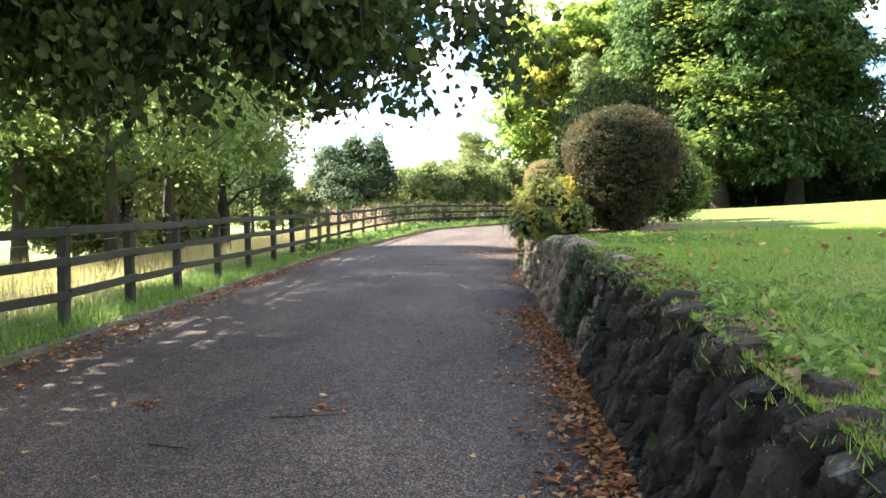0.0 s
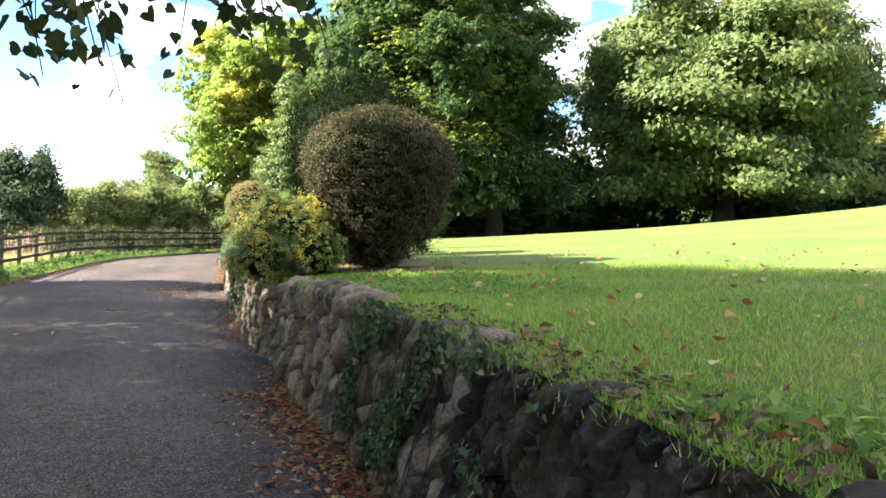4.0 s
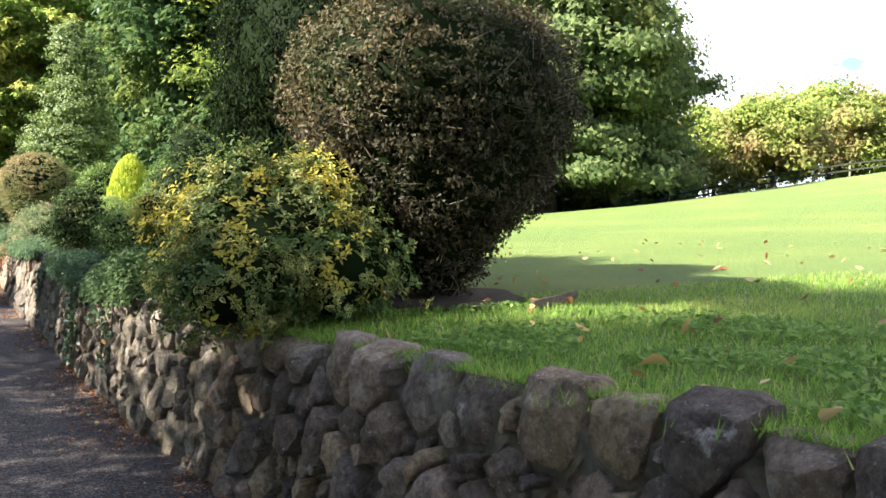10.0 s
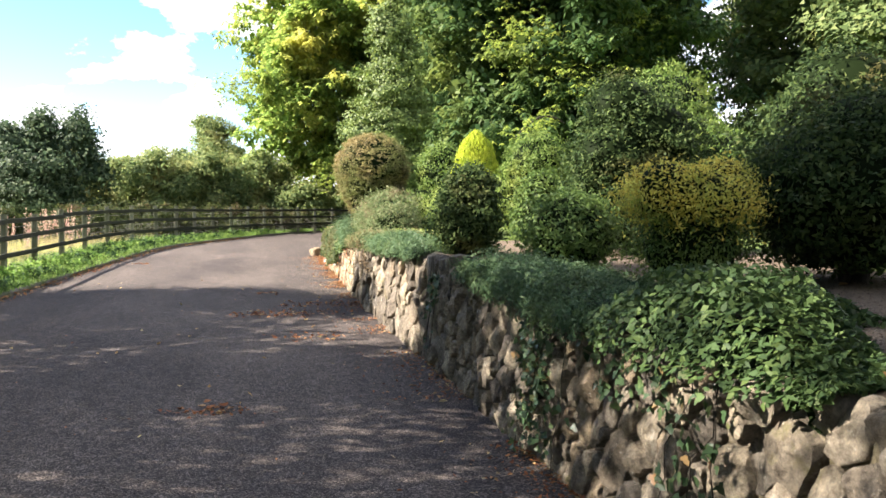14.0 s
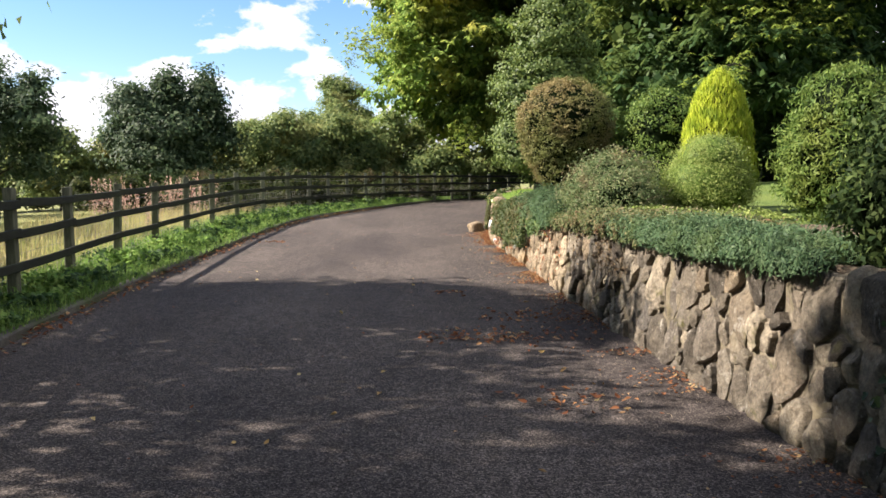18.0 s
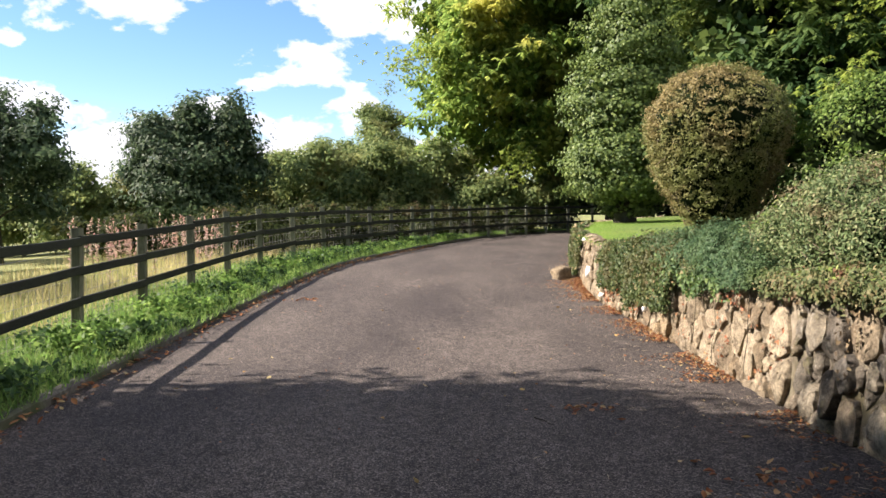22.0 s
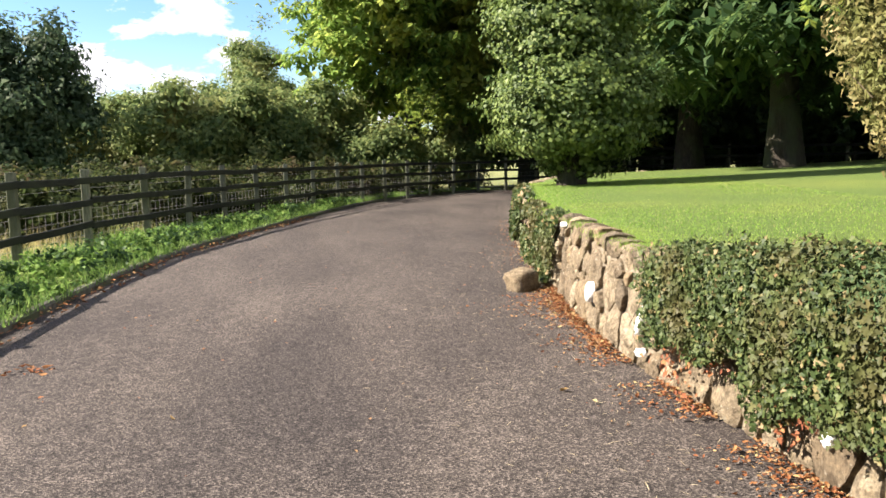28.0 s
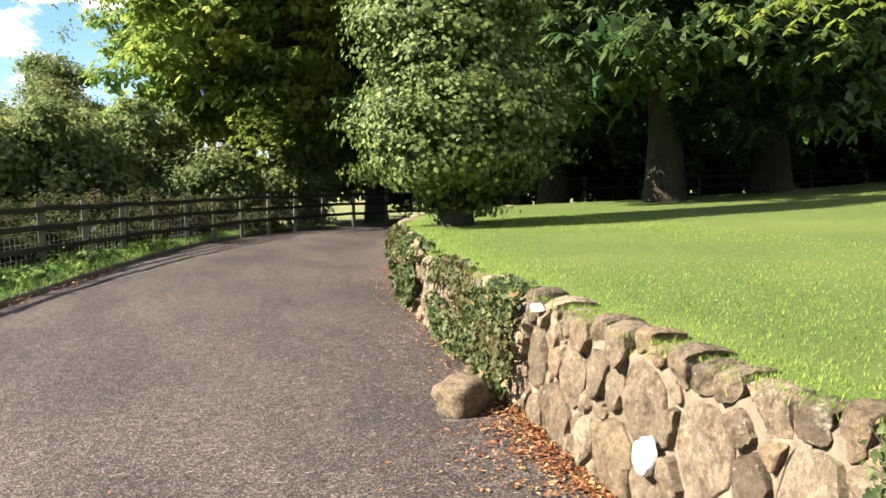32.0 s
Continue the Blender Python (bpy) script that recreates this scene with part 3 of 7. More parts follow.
def shaped_leaves(centers, normals, length, rng, shape, curl=0.2, droop=0.0, fold=0.12):
    """Leaves with a true outline, folded along the midrib and curled along it."""
    n = len(centers)
    normals = unit(normals)
    side = unit(np.cross(normals, rng.standard_normal((n, 3))))
    ahead = np.cross(normals, side)
    if droop:
        ahead = unit(ahead + np.array([0, 0, -droop]))
        side = unit(np.cross(ahead, normals))
    out = shape + [(u, -w) for u, w in shape[-2:0:-1]]
    m = len(out)
    size = (length * rng.uniform(0.55, 1.35, n))[:, None]
    wide = rng.uniform(0.75, 1.2, n)[:, None]
    bend = (curl * rng.uniform(-0.4, 1.3, n))[:, None]
    crease = (fold * rng.uniform(0.2, 1.8, n))[:, None]
    pts = [centers + ahead * 0.0]
    for u, w in out:
        jag = 1 + 0.10 * rng.standard_normal((n, 1))
        pts.append(centers + size * (ahead * u * jag + side * w * wide * jag + normals * (bend * (2.2 * u * u) + crease * 2 * abs(w))))
    v = np.stack(pts, 1).reshape(-1, 3)
    k = np.arange(m)
    f = np.arange(n)[:, None, None] * (m + 1) + np.stack([0 * k, 1 + k, 1 + (k + 1) % m], 1)[None]
    return v, f.reshape(-1, 3)


def crown_cloud(lobes, n, rng, clumps=0, spread=0.4, shell=(0.55, 1.05), flat_bottom=-0.8, rough=0.12):
    """Leaf centres and normals over ellipsoid lobes (x, y, z, rx, ry, rz); clumps gathers them into tufts."""
    lob = np.asarray(lobes, float)
    area = (lob[:, 3] * lob[:, 4] * lob[:, 5]) ** (2 / 3)
    m = clumps or n
    pick = rng.choice(len(lob), m, p=area / area.sum())
    d = unit(rng.standard_normal((m, 3)))
    low = d[:, 2] < flat_bottom
    d[low, 2] *= -1
    rad = rng.uniform(shell[0] ** 2, shell[1] ** 2, m) ** 0.5 * (1 + rough * rng.standard_normal(m))
    c = lob[pick, :3] + d * lob[pick, 3:] * rad[:, None]
    inside = np.zeros(m, bool)
    for k in range(len(lob)):
        q = ((c - lob[k, :3]) / lob[k, 3:])
        inside |= ((q**2).sum(1) < 0.30) & (pick != k)
    c, d, pick = c[~inside], unit(d / lob[pick, 3:])[~inside], pick[~inside]
    if not clumps:
        return c, d
    per = max(1, n // len(c))
    off = rng.standard_normal((len(c), per, 3)) * spread * np.array([1, 1, 0.45])
    cc = (c[:, None] + off).reshape(-1, 3)
    nn = unit((1.0 * d[:, None] + 0.5 * unit(off) + np.array([0, 0, 0.35]))).reshape(-1, 3)
    return cc, nn


def ellipsoid(x, y, z, rx, ry, rz, seg=14, rings=9, rng=None, lump=0.0):
    th, ph = np.linspace(0, 2 * np.pi, seg, endpoint=False), np.linspace(0.02, np.pi - 0.02, rings)
    p, t = np.meshgrid(ph, th, indexing="ij")
    d = np.stack([np.sin(p) * np.cos(t), np.sin(p) * np.sin(t), np.cos(p)], -1)
    s = 1 + (lump * rng.standard_normal(p.shape)[..., None] if lump else 0)
    v = (np.array([x, y, z]) + d * s * np.array([rx, ry, rz])).reshape(-1, 3)
    i, j = np.meshgrid(np.arange(rings - 1), np.arange(seg), indexing="ij")
    k = (j + 1) % seg
    f = np.stack([i * seg + j, i * seg + k, (i + 1) * seg + k, (i + 1) * seg + j], -1).reshape(-1, 4)[:, ::-1]
    return v, f


def ribbon(name, left, right, zl, zr, mat, cols=10, crown=0.0, uneven=0.0, smooth=True):
    """A strip between two curves with the same number of points."""
    n = len(left)
    w = np.linspace(0, 1, cols + 1)
    p = left[:, None] * (1 - w)[None, :, None] + right[:, None] * w[None, :, None]
    z = zl[:, None] * (1 - w) + zr[:, None] * w + crown * 4 * w * (1 - w)
    if uneven:
        z = z + uneven * np.array([[noise.noise(Vector((q[0] * 0.8, q[1] * 0.8, 3.0))) for q in row] for row in p])
    v = np.concatenate([p[..., :2], z[..., None]], -1).reshape(-1, 3)
    i, j = np.meshgrid(np.arange(n - 1), np.arange(cols), indexing="ij")
    a = i * (cols + 1) + j
    return quad_mesh(name, v, np.stack([a, a + 1, a + cols + 2, a + cols + 1], -1).reshape(-1, 4), mat, smooth)


# ---- plan ----
def road_z(y):
    u = np.clip((np.asarray(y, float) - 30) / 12, 0, 1)
    return 0.22 * u * u * (3 - 2 * u)


KERB = spline([(0.2, -14), (-0.2, -6), (-0.45, 2), (-0.9, 8.2), (-1.2, 10.7), (-1.9, 16), (-2.5, 21), (-3.0, 26), (-3.18, 30), (-3.15, 34), (-2.9, 38), (-2.45, 41.5), (-1.7, 45.3), (-0.6, 50), (0.6, 54), (2.5, 57.8), (5, 60.6), (8.5, 62.3), (14, 63), (22, 63)], 200)
WALL = spline([(5.3, -14), (5.1, -4), (4.85, 1), (4.6, 4.8), (4.4, 7), (4.2, 8.9), (4.05, 10.2), (3.82, 11.5), (3.6, 13.3), (3.5, 14.2), (3.22, 15.6), (3.07, 17), (2.88, 19), (2.68, 22.2), (2.5, 24.2), (2.36, 26.8), (2.25, 29.3), (2.2, 31), (2.12, 32.6), (1.98, 34.2), (1.98, 35.6), (2.1, 36.9), (2.2, 38.5), (2.45, 40.5), (3.02, 43.5), (3.75, 46.4), (4.9, 49.5), (6.5, 52.3), (9.5, 55), (14, 56.6), (22, 57)], 400)
FENCE = spline([(-0.2, -14), (-0.6, -6), (-0.95, 2), (-1.3, 9.6), (-1.62, 11.5), (-1.95, 13.4), (-2.4, 17.2), (-2.85, 21.1), (-3.4, 25), (-4.0, 29), (-4.25, 33), (-4.25, 37), (-4.0, 40), (-3.4, 43), (-2.6, 46), (-1.2, 50), (0.4, 53.6), (1.8, 56.2), (3.6, 58.8), (6, 61), (10, 63), (16, 64.3), (24, 65)], 240)
WALL[:, 0] += np.interp(WALL[:, 1], [6, 13, 40, 50], [0.04, 0.07, 0.07, 0.0])
WALL_S = along(WALL)
WALL_T = unit(np.gradient(WALL, axis=0))
WALL_N = np.stack([-WALL_T[:, 1], WALL_T[:, 0]], 1)


def wall_top(y):
    return np.interp(y, [-14, 0, 4, 9, 11.5, 14, 17.4, 19, 21.5, 24, 26.5, 28, 29, 33, 36, 40, 45, 55], [0.72, 0.76, 0.80, 0.93, 0.98, 0.89, 0.84, 0.88, 1.0, 0.92, 0.94, 0.89, 0.84, 0.86, 0.92, 0.92, 0.95, 1.0])


def bed_top(y):
    return np.interp(y, [-14, 0, 4, 9, 14, 17, 24, 28, 33, 36, 40, 45, 55], [0.72, 0.76, 0.80, 0.93, 0.93, 0.93, 0.92, 0.86, 0.86, 0.88, 0.92, 0.95, 1.0])


def batter(y):
    return np.interp(y, [8, 12, 16, 40], [0.24, 0.2, 0.08, 0.08])


def wall_at(s, z, depth):
    """A place on the wall: s along it, z up, depth out from its face towards the road."""
    x, y = np.interp(s, WALL_S, WALL[:, 0]), np.interp(s, WALL_S, WALL[:, 1])
    nx, ny = np.interp(s, WALL_S, WALL_N[:, 0]), np.interp(s, WALL_S, WALL_N[:, 1])
    g = road_z(y)
    h = np.maximum(wall_top(y) - g, 0.3)
    out = depth + batter(y) * (1 - (z - g) / h)
    return np.stack([x + nx * out, y + ny * out, z + 0 * x], -1)


def wall_x(y):
    return np.interp(y, WALL[:, 1], WALL[:, 0])


def lawn_z(x, y):
    x, y = np.asarray(x, float), np.asarray(y, float)
    d = np.maximum(x - wall_x(y), 0)
    rise = 0.022 * d + 0.0019 * d**2
    rise = np.where(d > 45, 0.022 * 45 + 0.0019 * 45**2 + 0.02 * (d - 45), rise)
    fade = np.interp(y, [-30, 30, 50, 70, 120], [1, 1, 0.75, 0.6, 0.6])
    edge = np.clip(d / 0.6, 0, 1)
    return wall_top(y) * (1 - edge) + bed_top(y) * edge - 0.02 + rise * fade


def field_z(x, y):
    x = np.asarray(x, float)
    return road_z(y) - 0.05 - 0.05 * np.clip(-6 - x, 0, 60) - 0.012 * np.clip(-66 - x, 0, 400)


# ---- ground, road, verge and lawn ----
gx = np.r_[-1600, -700, -300, -150, -90, np.arange(-60, 28, 4.0), 40, 80, 160, 400, 900, 1800]
gy = np.r_[-900, -300, -100, -40, np.arange(-20, 100, 5.0), 120, 160, 240, 400, 800, 1600]
gxx, gyy = np.meshgrid(gx, gy, indexing="ij")
gz = np.where(gxx < -6, field_z(gxx, gyy), road_z(gyy) - 0.06)
gi, gj = np.meshgrid(np.arange(len(gx) - 1), np.arange(len(gy) - 1), indexing="ij")
ga = gi * len(gy) + gj
ground = new("ground", quad_mesh("ground", np.stack([gxx, gyy, gz], -1).reshape(-1, 3), np.stack([ga, ga + len(gy), ga + len(gy) + 1, ga + 1], -1).reshape(-1, 4), M_FIELD, True))
tagged(ground, "rough grassy field falling away behind the fence", "ground", kind="structure")

BASE = spline(np.array([wall_at(s, float(road_z(np.interp(s, WALL_S, WALL[:, 1]))), -0.12)[:2] for s in WALL_S[::2]]), 200)
road = new("road", ribbon("road", KERB, BASE, road_z(KERB[:, 1]), road_z(BASE[:, 1]), M_ASPHALT, 16, 0.03, 0.012))
tagged(road, "worn dark grey asphalt drive curving gently uphill", "road", kind="structure")

VERGE_OUT = spline(FENCE + 0.0, 200) + unit(np.stack([-np.gradient(spline(FENCE, 200)[:, 1]), np.gradient(spline(FENCE, 200)[:, 0])], 1)) * 1.6
verge = new("verge", ribbon("verge", VERGE_OUT, KERB, road_z(VERGE_OUT[:, 1]) + 0.02, road_z(KERB[:, 1]) + 0.06, M_LAWN, 8, 0.05, 0.05))
tagged(verge, "strip of rough green grass between kerb and fence", "verge", kind="structure")

lx = np.concatenate([[0.0], np.linspace(0.002, 6, 13), np.linspace(7, 20, 14), np.linspace(24, 70, 16), [90, 130, 200, 400, 900]])
ly = np.concatenate([[-200, -80, -30], np.linspace(-14, 57, 150), np.linspace(60, 90, 10), [120, 200, 500, 1200]])
lw = np.interp(ly, WALL[:, 1], WALL[:, 0]) + 0.13
lw[ly > 57] = 22 + (ly[ly > 57] - 57) * 0.8
lxx, lyy = lw[None, :] + lx[:, None], np.repeat(ly[None, :], len(lx), 0)
lzz = lawn_z(lxx, lyy) + 0.03 * np.array([[noise.noise(Vector((a * 0.35, b * 0.35, 0))) for a, b in zip(r, q)] for r, q in zip(lxx, lyy)]) * (lx[:, None] > 0.6)
lzz[0] -= 0.18
li, lj = np.meshgrid(np.arange(len(lx) - 1), np.arange(len(ly) - 1), indexing="ij")
la = li * len(ly) + lj
lawn = new("lawn", quad_mesh("lawn", np.stack([lxx, lyy, lzz], -1).reshape(-1, 3), np.stack([la, la + len(ly), la + len(ly) + 1, la + 1], -1).reshape(-1, 4), M_LAWN, True))
tagged(lawn, "mown green lawn rising away behind the stone wall", "lawn", kind="structure")


# ---- stone retaining wall ----
def clip_cell(poly, mid, way):
    out = []
    for a, b in zip(poly, poly[1:] + poly[:1]):
        da, db = (a[0] - mid[0]) * way[0] + (a[1] - mid[1]) * way[1], (b[0] - mid[0]) * way[0] + (b[1] - mid[1]) * way[1]
        if da <= 0:
            out.append(a)
        if (da < 0 < db) or (db < 0 < da):
            t = da / (da - db)
            out.append((a[0] + t * (b[0] - a[0]), a[1] + t * (b[1] - a[1])))
    return out


def rubble_cells(s0, s1, size, rng, caps=0.0, tall=1.15):
    """Irregular stone outlines in (s, z) that fill the wall's face between s0 and s1; caps: a row of boulders of that size on top."""
    def span(a):
        y = float(np.interp(a, WALL_S, WALL[:, 1]))
        return float(road_z(y)), float(wall_top(y))

    pts = []
    if caps:
        a = s0 - caps
        while a < s1 + caps:
            r = 0.5 * caps * rng.uniform(0.72, 1.3)
            pts.append((a + r, span(a)[1] - 0.62 * r, r, rng.uniform(-0.02, 0.07)))
            a += 2.05 * r
    for factor, tries in ((1.65, 9), (1.2, 26), (0.85, 60), (0.55, 130)):
        for _ in range(int(tries * (s1 - s0 + 2 * size))):
            r = 0.5 * size * factor * rng.uniform(0.88, 1.12)
            a = rng.uniform(s0 - size, s1 + size)
            g, top = span(a)
            z = rng.uniform(g + 0.45 * r, top - 0.55 * r)
            q = np.array(pts)[:, :3] if pts else np.zeros((0, 3))
            if not len(q) or (np.hypot((q[:, 0] - a) * tall, q[:, 1] - z) > 0.80 * (q[:, 2] + r)).all():
                pts.append((a, z, r, rng.uniform(-0.05, 0.045)))
    p = np.array(pts)
    cells = []
    for k, (a, z, rk, lift) in enumerate(p):
        if not s0 <= a < s1:
            continue
        g, top = span(a)
        top += lift
        poly = [(a - 2 * size, g - 0.03), (a + 2 * size, g - 0.03), (a + 2 * size, top), (a - 2 * size, top)]
        for q in np.argsort((((p[:, :2] - (a, z)) * (tall, 1)) ** 2).sum(1))[1:24]:
            b, zb, rb = p[q, :3]
            dx, dz = b - a, zb - z
            dd = math.hypot(dx * tall, dz)
            f = 0.5 + (rk * rk - rb * rb) / (2 * dd * dd)
            poly = clip_cell(poly, (a + dx * f, z + dz * f), (dx * tall * tall / dd, dz / dd))
            if len(poly) < 3:
                break
        if len(poly) >= 3 and np.ptp([q[0] for q in poly]) > 0.04 and np.ptp([q[1] for q in poly]) > 0.04:
            cells.append((a, z, poly, max(q[1] for q in poly) > top - 0.02))
    return cells


def stone_outline(poly, n, rng):
    """The corners of a cell worn round, as n points spaced evenly along the edge."""
    q = np.array(poly)
    for share in (0.13, 0.22):
        nxt = np.roll(q, -1, 0)
        q = np.stack([q * (1 - share) + nxt * share, q * share + nxt * (1 - share)], 1).reshape(-1, 2)
    loop = np.vstack([q, q[:1]])
    u = along(loop)
    t = np.linspace(0, u[-1], n, endpoint=False)
    return np.stack([np.interp(t, u, loop[:, k]) for k in (0, 1)], 1) + 0.004 * rng.standard_normal((n, 2))


def stone_piece(poly, top_row, rng, gap, rough=1.0, worn=0.5, jag=1.0):
    """A weathered rubble stone: rings from a deep back out to a domed, chipped and pitted face."""
    n = 22
    q = stone_outline(poly, n, rng)
    c = q.mean(0)
    size = np.sqrt(np.mean(((q - c) ** 2).sum(1)))
    q = c + (q - c) * max(0.55, 1 - gap * rng.uniform(0.6, 1.6) / size)
    dome = min(size, 0.13) * rng.uniform(0.12, 0.62) * worn * (1.7 if top_row and worn > 0.5 else 1.0)
    power = rng.uniform(2.5, 5.0) if top_row and worn > 0.5 else rng.uniform(5.0, 14.0)
    base = rng.uniform(-0.022, 0.034) * rough * jag
    tilt = rng.standard_normal(2) * 0.16 * rough * jag * (0.5 if top_row else 1)
    back = [(0.50, -0.24), (0.84, -0.17), (1.0, -0.07)] if top_row else [(0.94, -0.13), (1.0, -0.03)]
    front = [0.975, 0.90, 0.76, 0.56, 0.30]
    rings = [np.c_[c + (q - c) * r, np.full(n, d)] for r, d in back]
    for r in front:
        rings.append(np.c_[c + (q - c) * r, np.full(n, base + dome * (1 - r**power))])
    rings.append(np.r_[c, base + dome][None])
    flat = np.vstack(rings)
    face = np.arange(len(flat)) >= n * len(back)
    flat[:, 2] += np.where(face, (flat[:, :2] - c) @ tilt, 0)
    for k in range(4):
        a = rng.uniform(0, 2 * np.pi)
        side = (flat[:, 0] - c[0]) * math.cos(a) + (flat[:, 1] - c[1]) * math.sin(a) - rng.uniform(0.0, 0.6) * size
        chip = base + dome * rng.uniform(0.7, 1.0) - side * rng.uniform(0.1, 0.8)
        flat[:, 2] = np.where(face, np.minimum(flat[:, 2], np.maximum(chip, base - 0.02)), flat[:, 2])
    seed = Vector((rng.uniform(0, 90), rng.uniform(0, 90), rng.uniform(0, 90)))
    for k in range(len(flat)):
        v = Vector(flat[k])
        h = noise.noise(v * 9 + seed) * 0.018 + noise.noise(v * 24 + seed) * 0.017 + noise.noise(v * 58 + seed) * 0.008
        flat[k, 2] += h * rough * (1.0 if face[k] else 0.5)
        flat[k, :2] += (flat[k, :2] - c) * noise.noise(v * 17 - seed) * 0.09
    if top_row:
        up = np.clip((flat[:, 1] - c[1]) / max(size, 0.03), 0, 1.5)
        flat[:, 1] -= up * 2.6 * np.maximum(flat[:, 2] + 0.09, 0) ** 2
    m = len(back) + len(front)
    faces = [[k * n + i, k * n + (i + 1) % n, (k + 1) * n + (i + 1) % n, (k + 1) * n + i] for k in range(m - 1) for i in range(n)]
    faces += [[(m - 1) * n + i, (m - 1) * n + (i + 1) % n, m * n] for i in range(n)]
    if top_row:
        faces.append(list(range(n))[::-1])
    return flat, faces


def wall_section(name, s0, s1, size, mat, label, rng, gap=0.007, mortar=None, flush=0.0, rough=1.0, caps=0.0, tall=1.15, worn=0.5, jag=1.0):
    wall = tagged(new(name), label, "wall", kind="structure")
    k = max(8, int((s1 - s0) / 0.25))
    ss = np.linspace(s0, s1, k)
    yy = np.interp(ss, WALL_S, WALL[:, 1])
    gg, tt = road_z(yy), wall_top(yy)
    prof = []
    for f, dep in ((-0.06, 0.014), (0.35, 0.012), (0.7, 0.008), (0.88, -0.015), (0.945, -0.09), (0.90, -0.20), (0.0, -0.22)):
        prof.append(wall_at(ss, gg + (tt - gg) * f, dep + flush * (f < 0.8)))
    v = np.stack(prof, 1).reshape(-1, 3)
    v[:, 2] += 0.012 * rng.standard_normal(len(v))
    m = len(prof)
    i, j = np.meshgrid(np.arange(k - 1), np.arange(m - 1), indexing="ij")
    a = i * m + j
    part("core", quad_mesh("core", v, np.stack([a, a + m, a + m + 1, a + 1], -1).reshape(-1, 4), mortar or M_MORTAR), wall, "earth and mortar between the stones")
    for a, z, poly, top_row in rubble_cells(s0, s1, size, rng, caps, tall):
        flat, faces = stone_piece(poly, top_row, rng, gap, rough, worn, jag)
        w = wall_at(flat[:, 0], flat[:, 1], flat[:, 2])
        o = w.mean(0)
        me = face_mesh("stone", (w - o).tolist(), faces, mat, False)
        me.polygons.foreach_set("use_smooth", [True] * len(me.polygons))
        me.set_sharp_from_angle(angle=radians(24))
        ob = part("stone", me, wall)
        ob.location = o
    return wall


def s_of(y):
    return float(np.interp(y, WALL[:, 1], WALL_S))


# ---- fence ----
def box_piece(name, p0, p1, w, h, mat, rng, sag=0.0, bev=0.008):
    """A sawn rail or post from p0 to p1, with softened edges and a slight bow."""
    p0, p1 = np.array(p0, float), np.array(p1, float)
    d = unit(p1 - p0)
    side = unit(np.cross(d, [0, 0, 1.0])) if abs(d[2]) < 0.9 else np.array([1.0, 0, 0])
    up = np.cross(side, d)
    ring = [(-w / 2 + bev, -h / 2), (w / 2 - bev, -h / 2), (w / 2, -h / 2 + bev), (w / 2, h / 2 - bev), (w / 2 - bev, h / 2), (-w / 2 + bev, h / 2), (-w / 2, h / 2 - bev), (-w / 2, -h / 2 + bev)]
    ts = (0, 0.5, 1)
    v = []
    for t in ts:
        c = p0 * (1 - t) + p1 * t + up * (sag * 4 * t * (1 - t))
        v += [c + side * a + up * b for a, b in ring]
    f = [[k * 8 + i, k * 8 + (i + 1) % 8, (k + 1) * 8 + (i + 1) % 8, (k + 1) * 8 + i] for k in range(2) for i in range(8)]
    f += [list(range(8))[::-1], [16 + i for i in range(8)]]
    return face_mesh(name, [tuple(q) for q in v], f, mat, False)


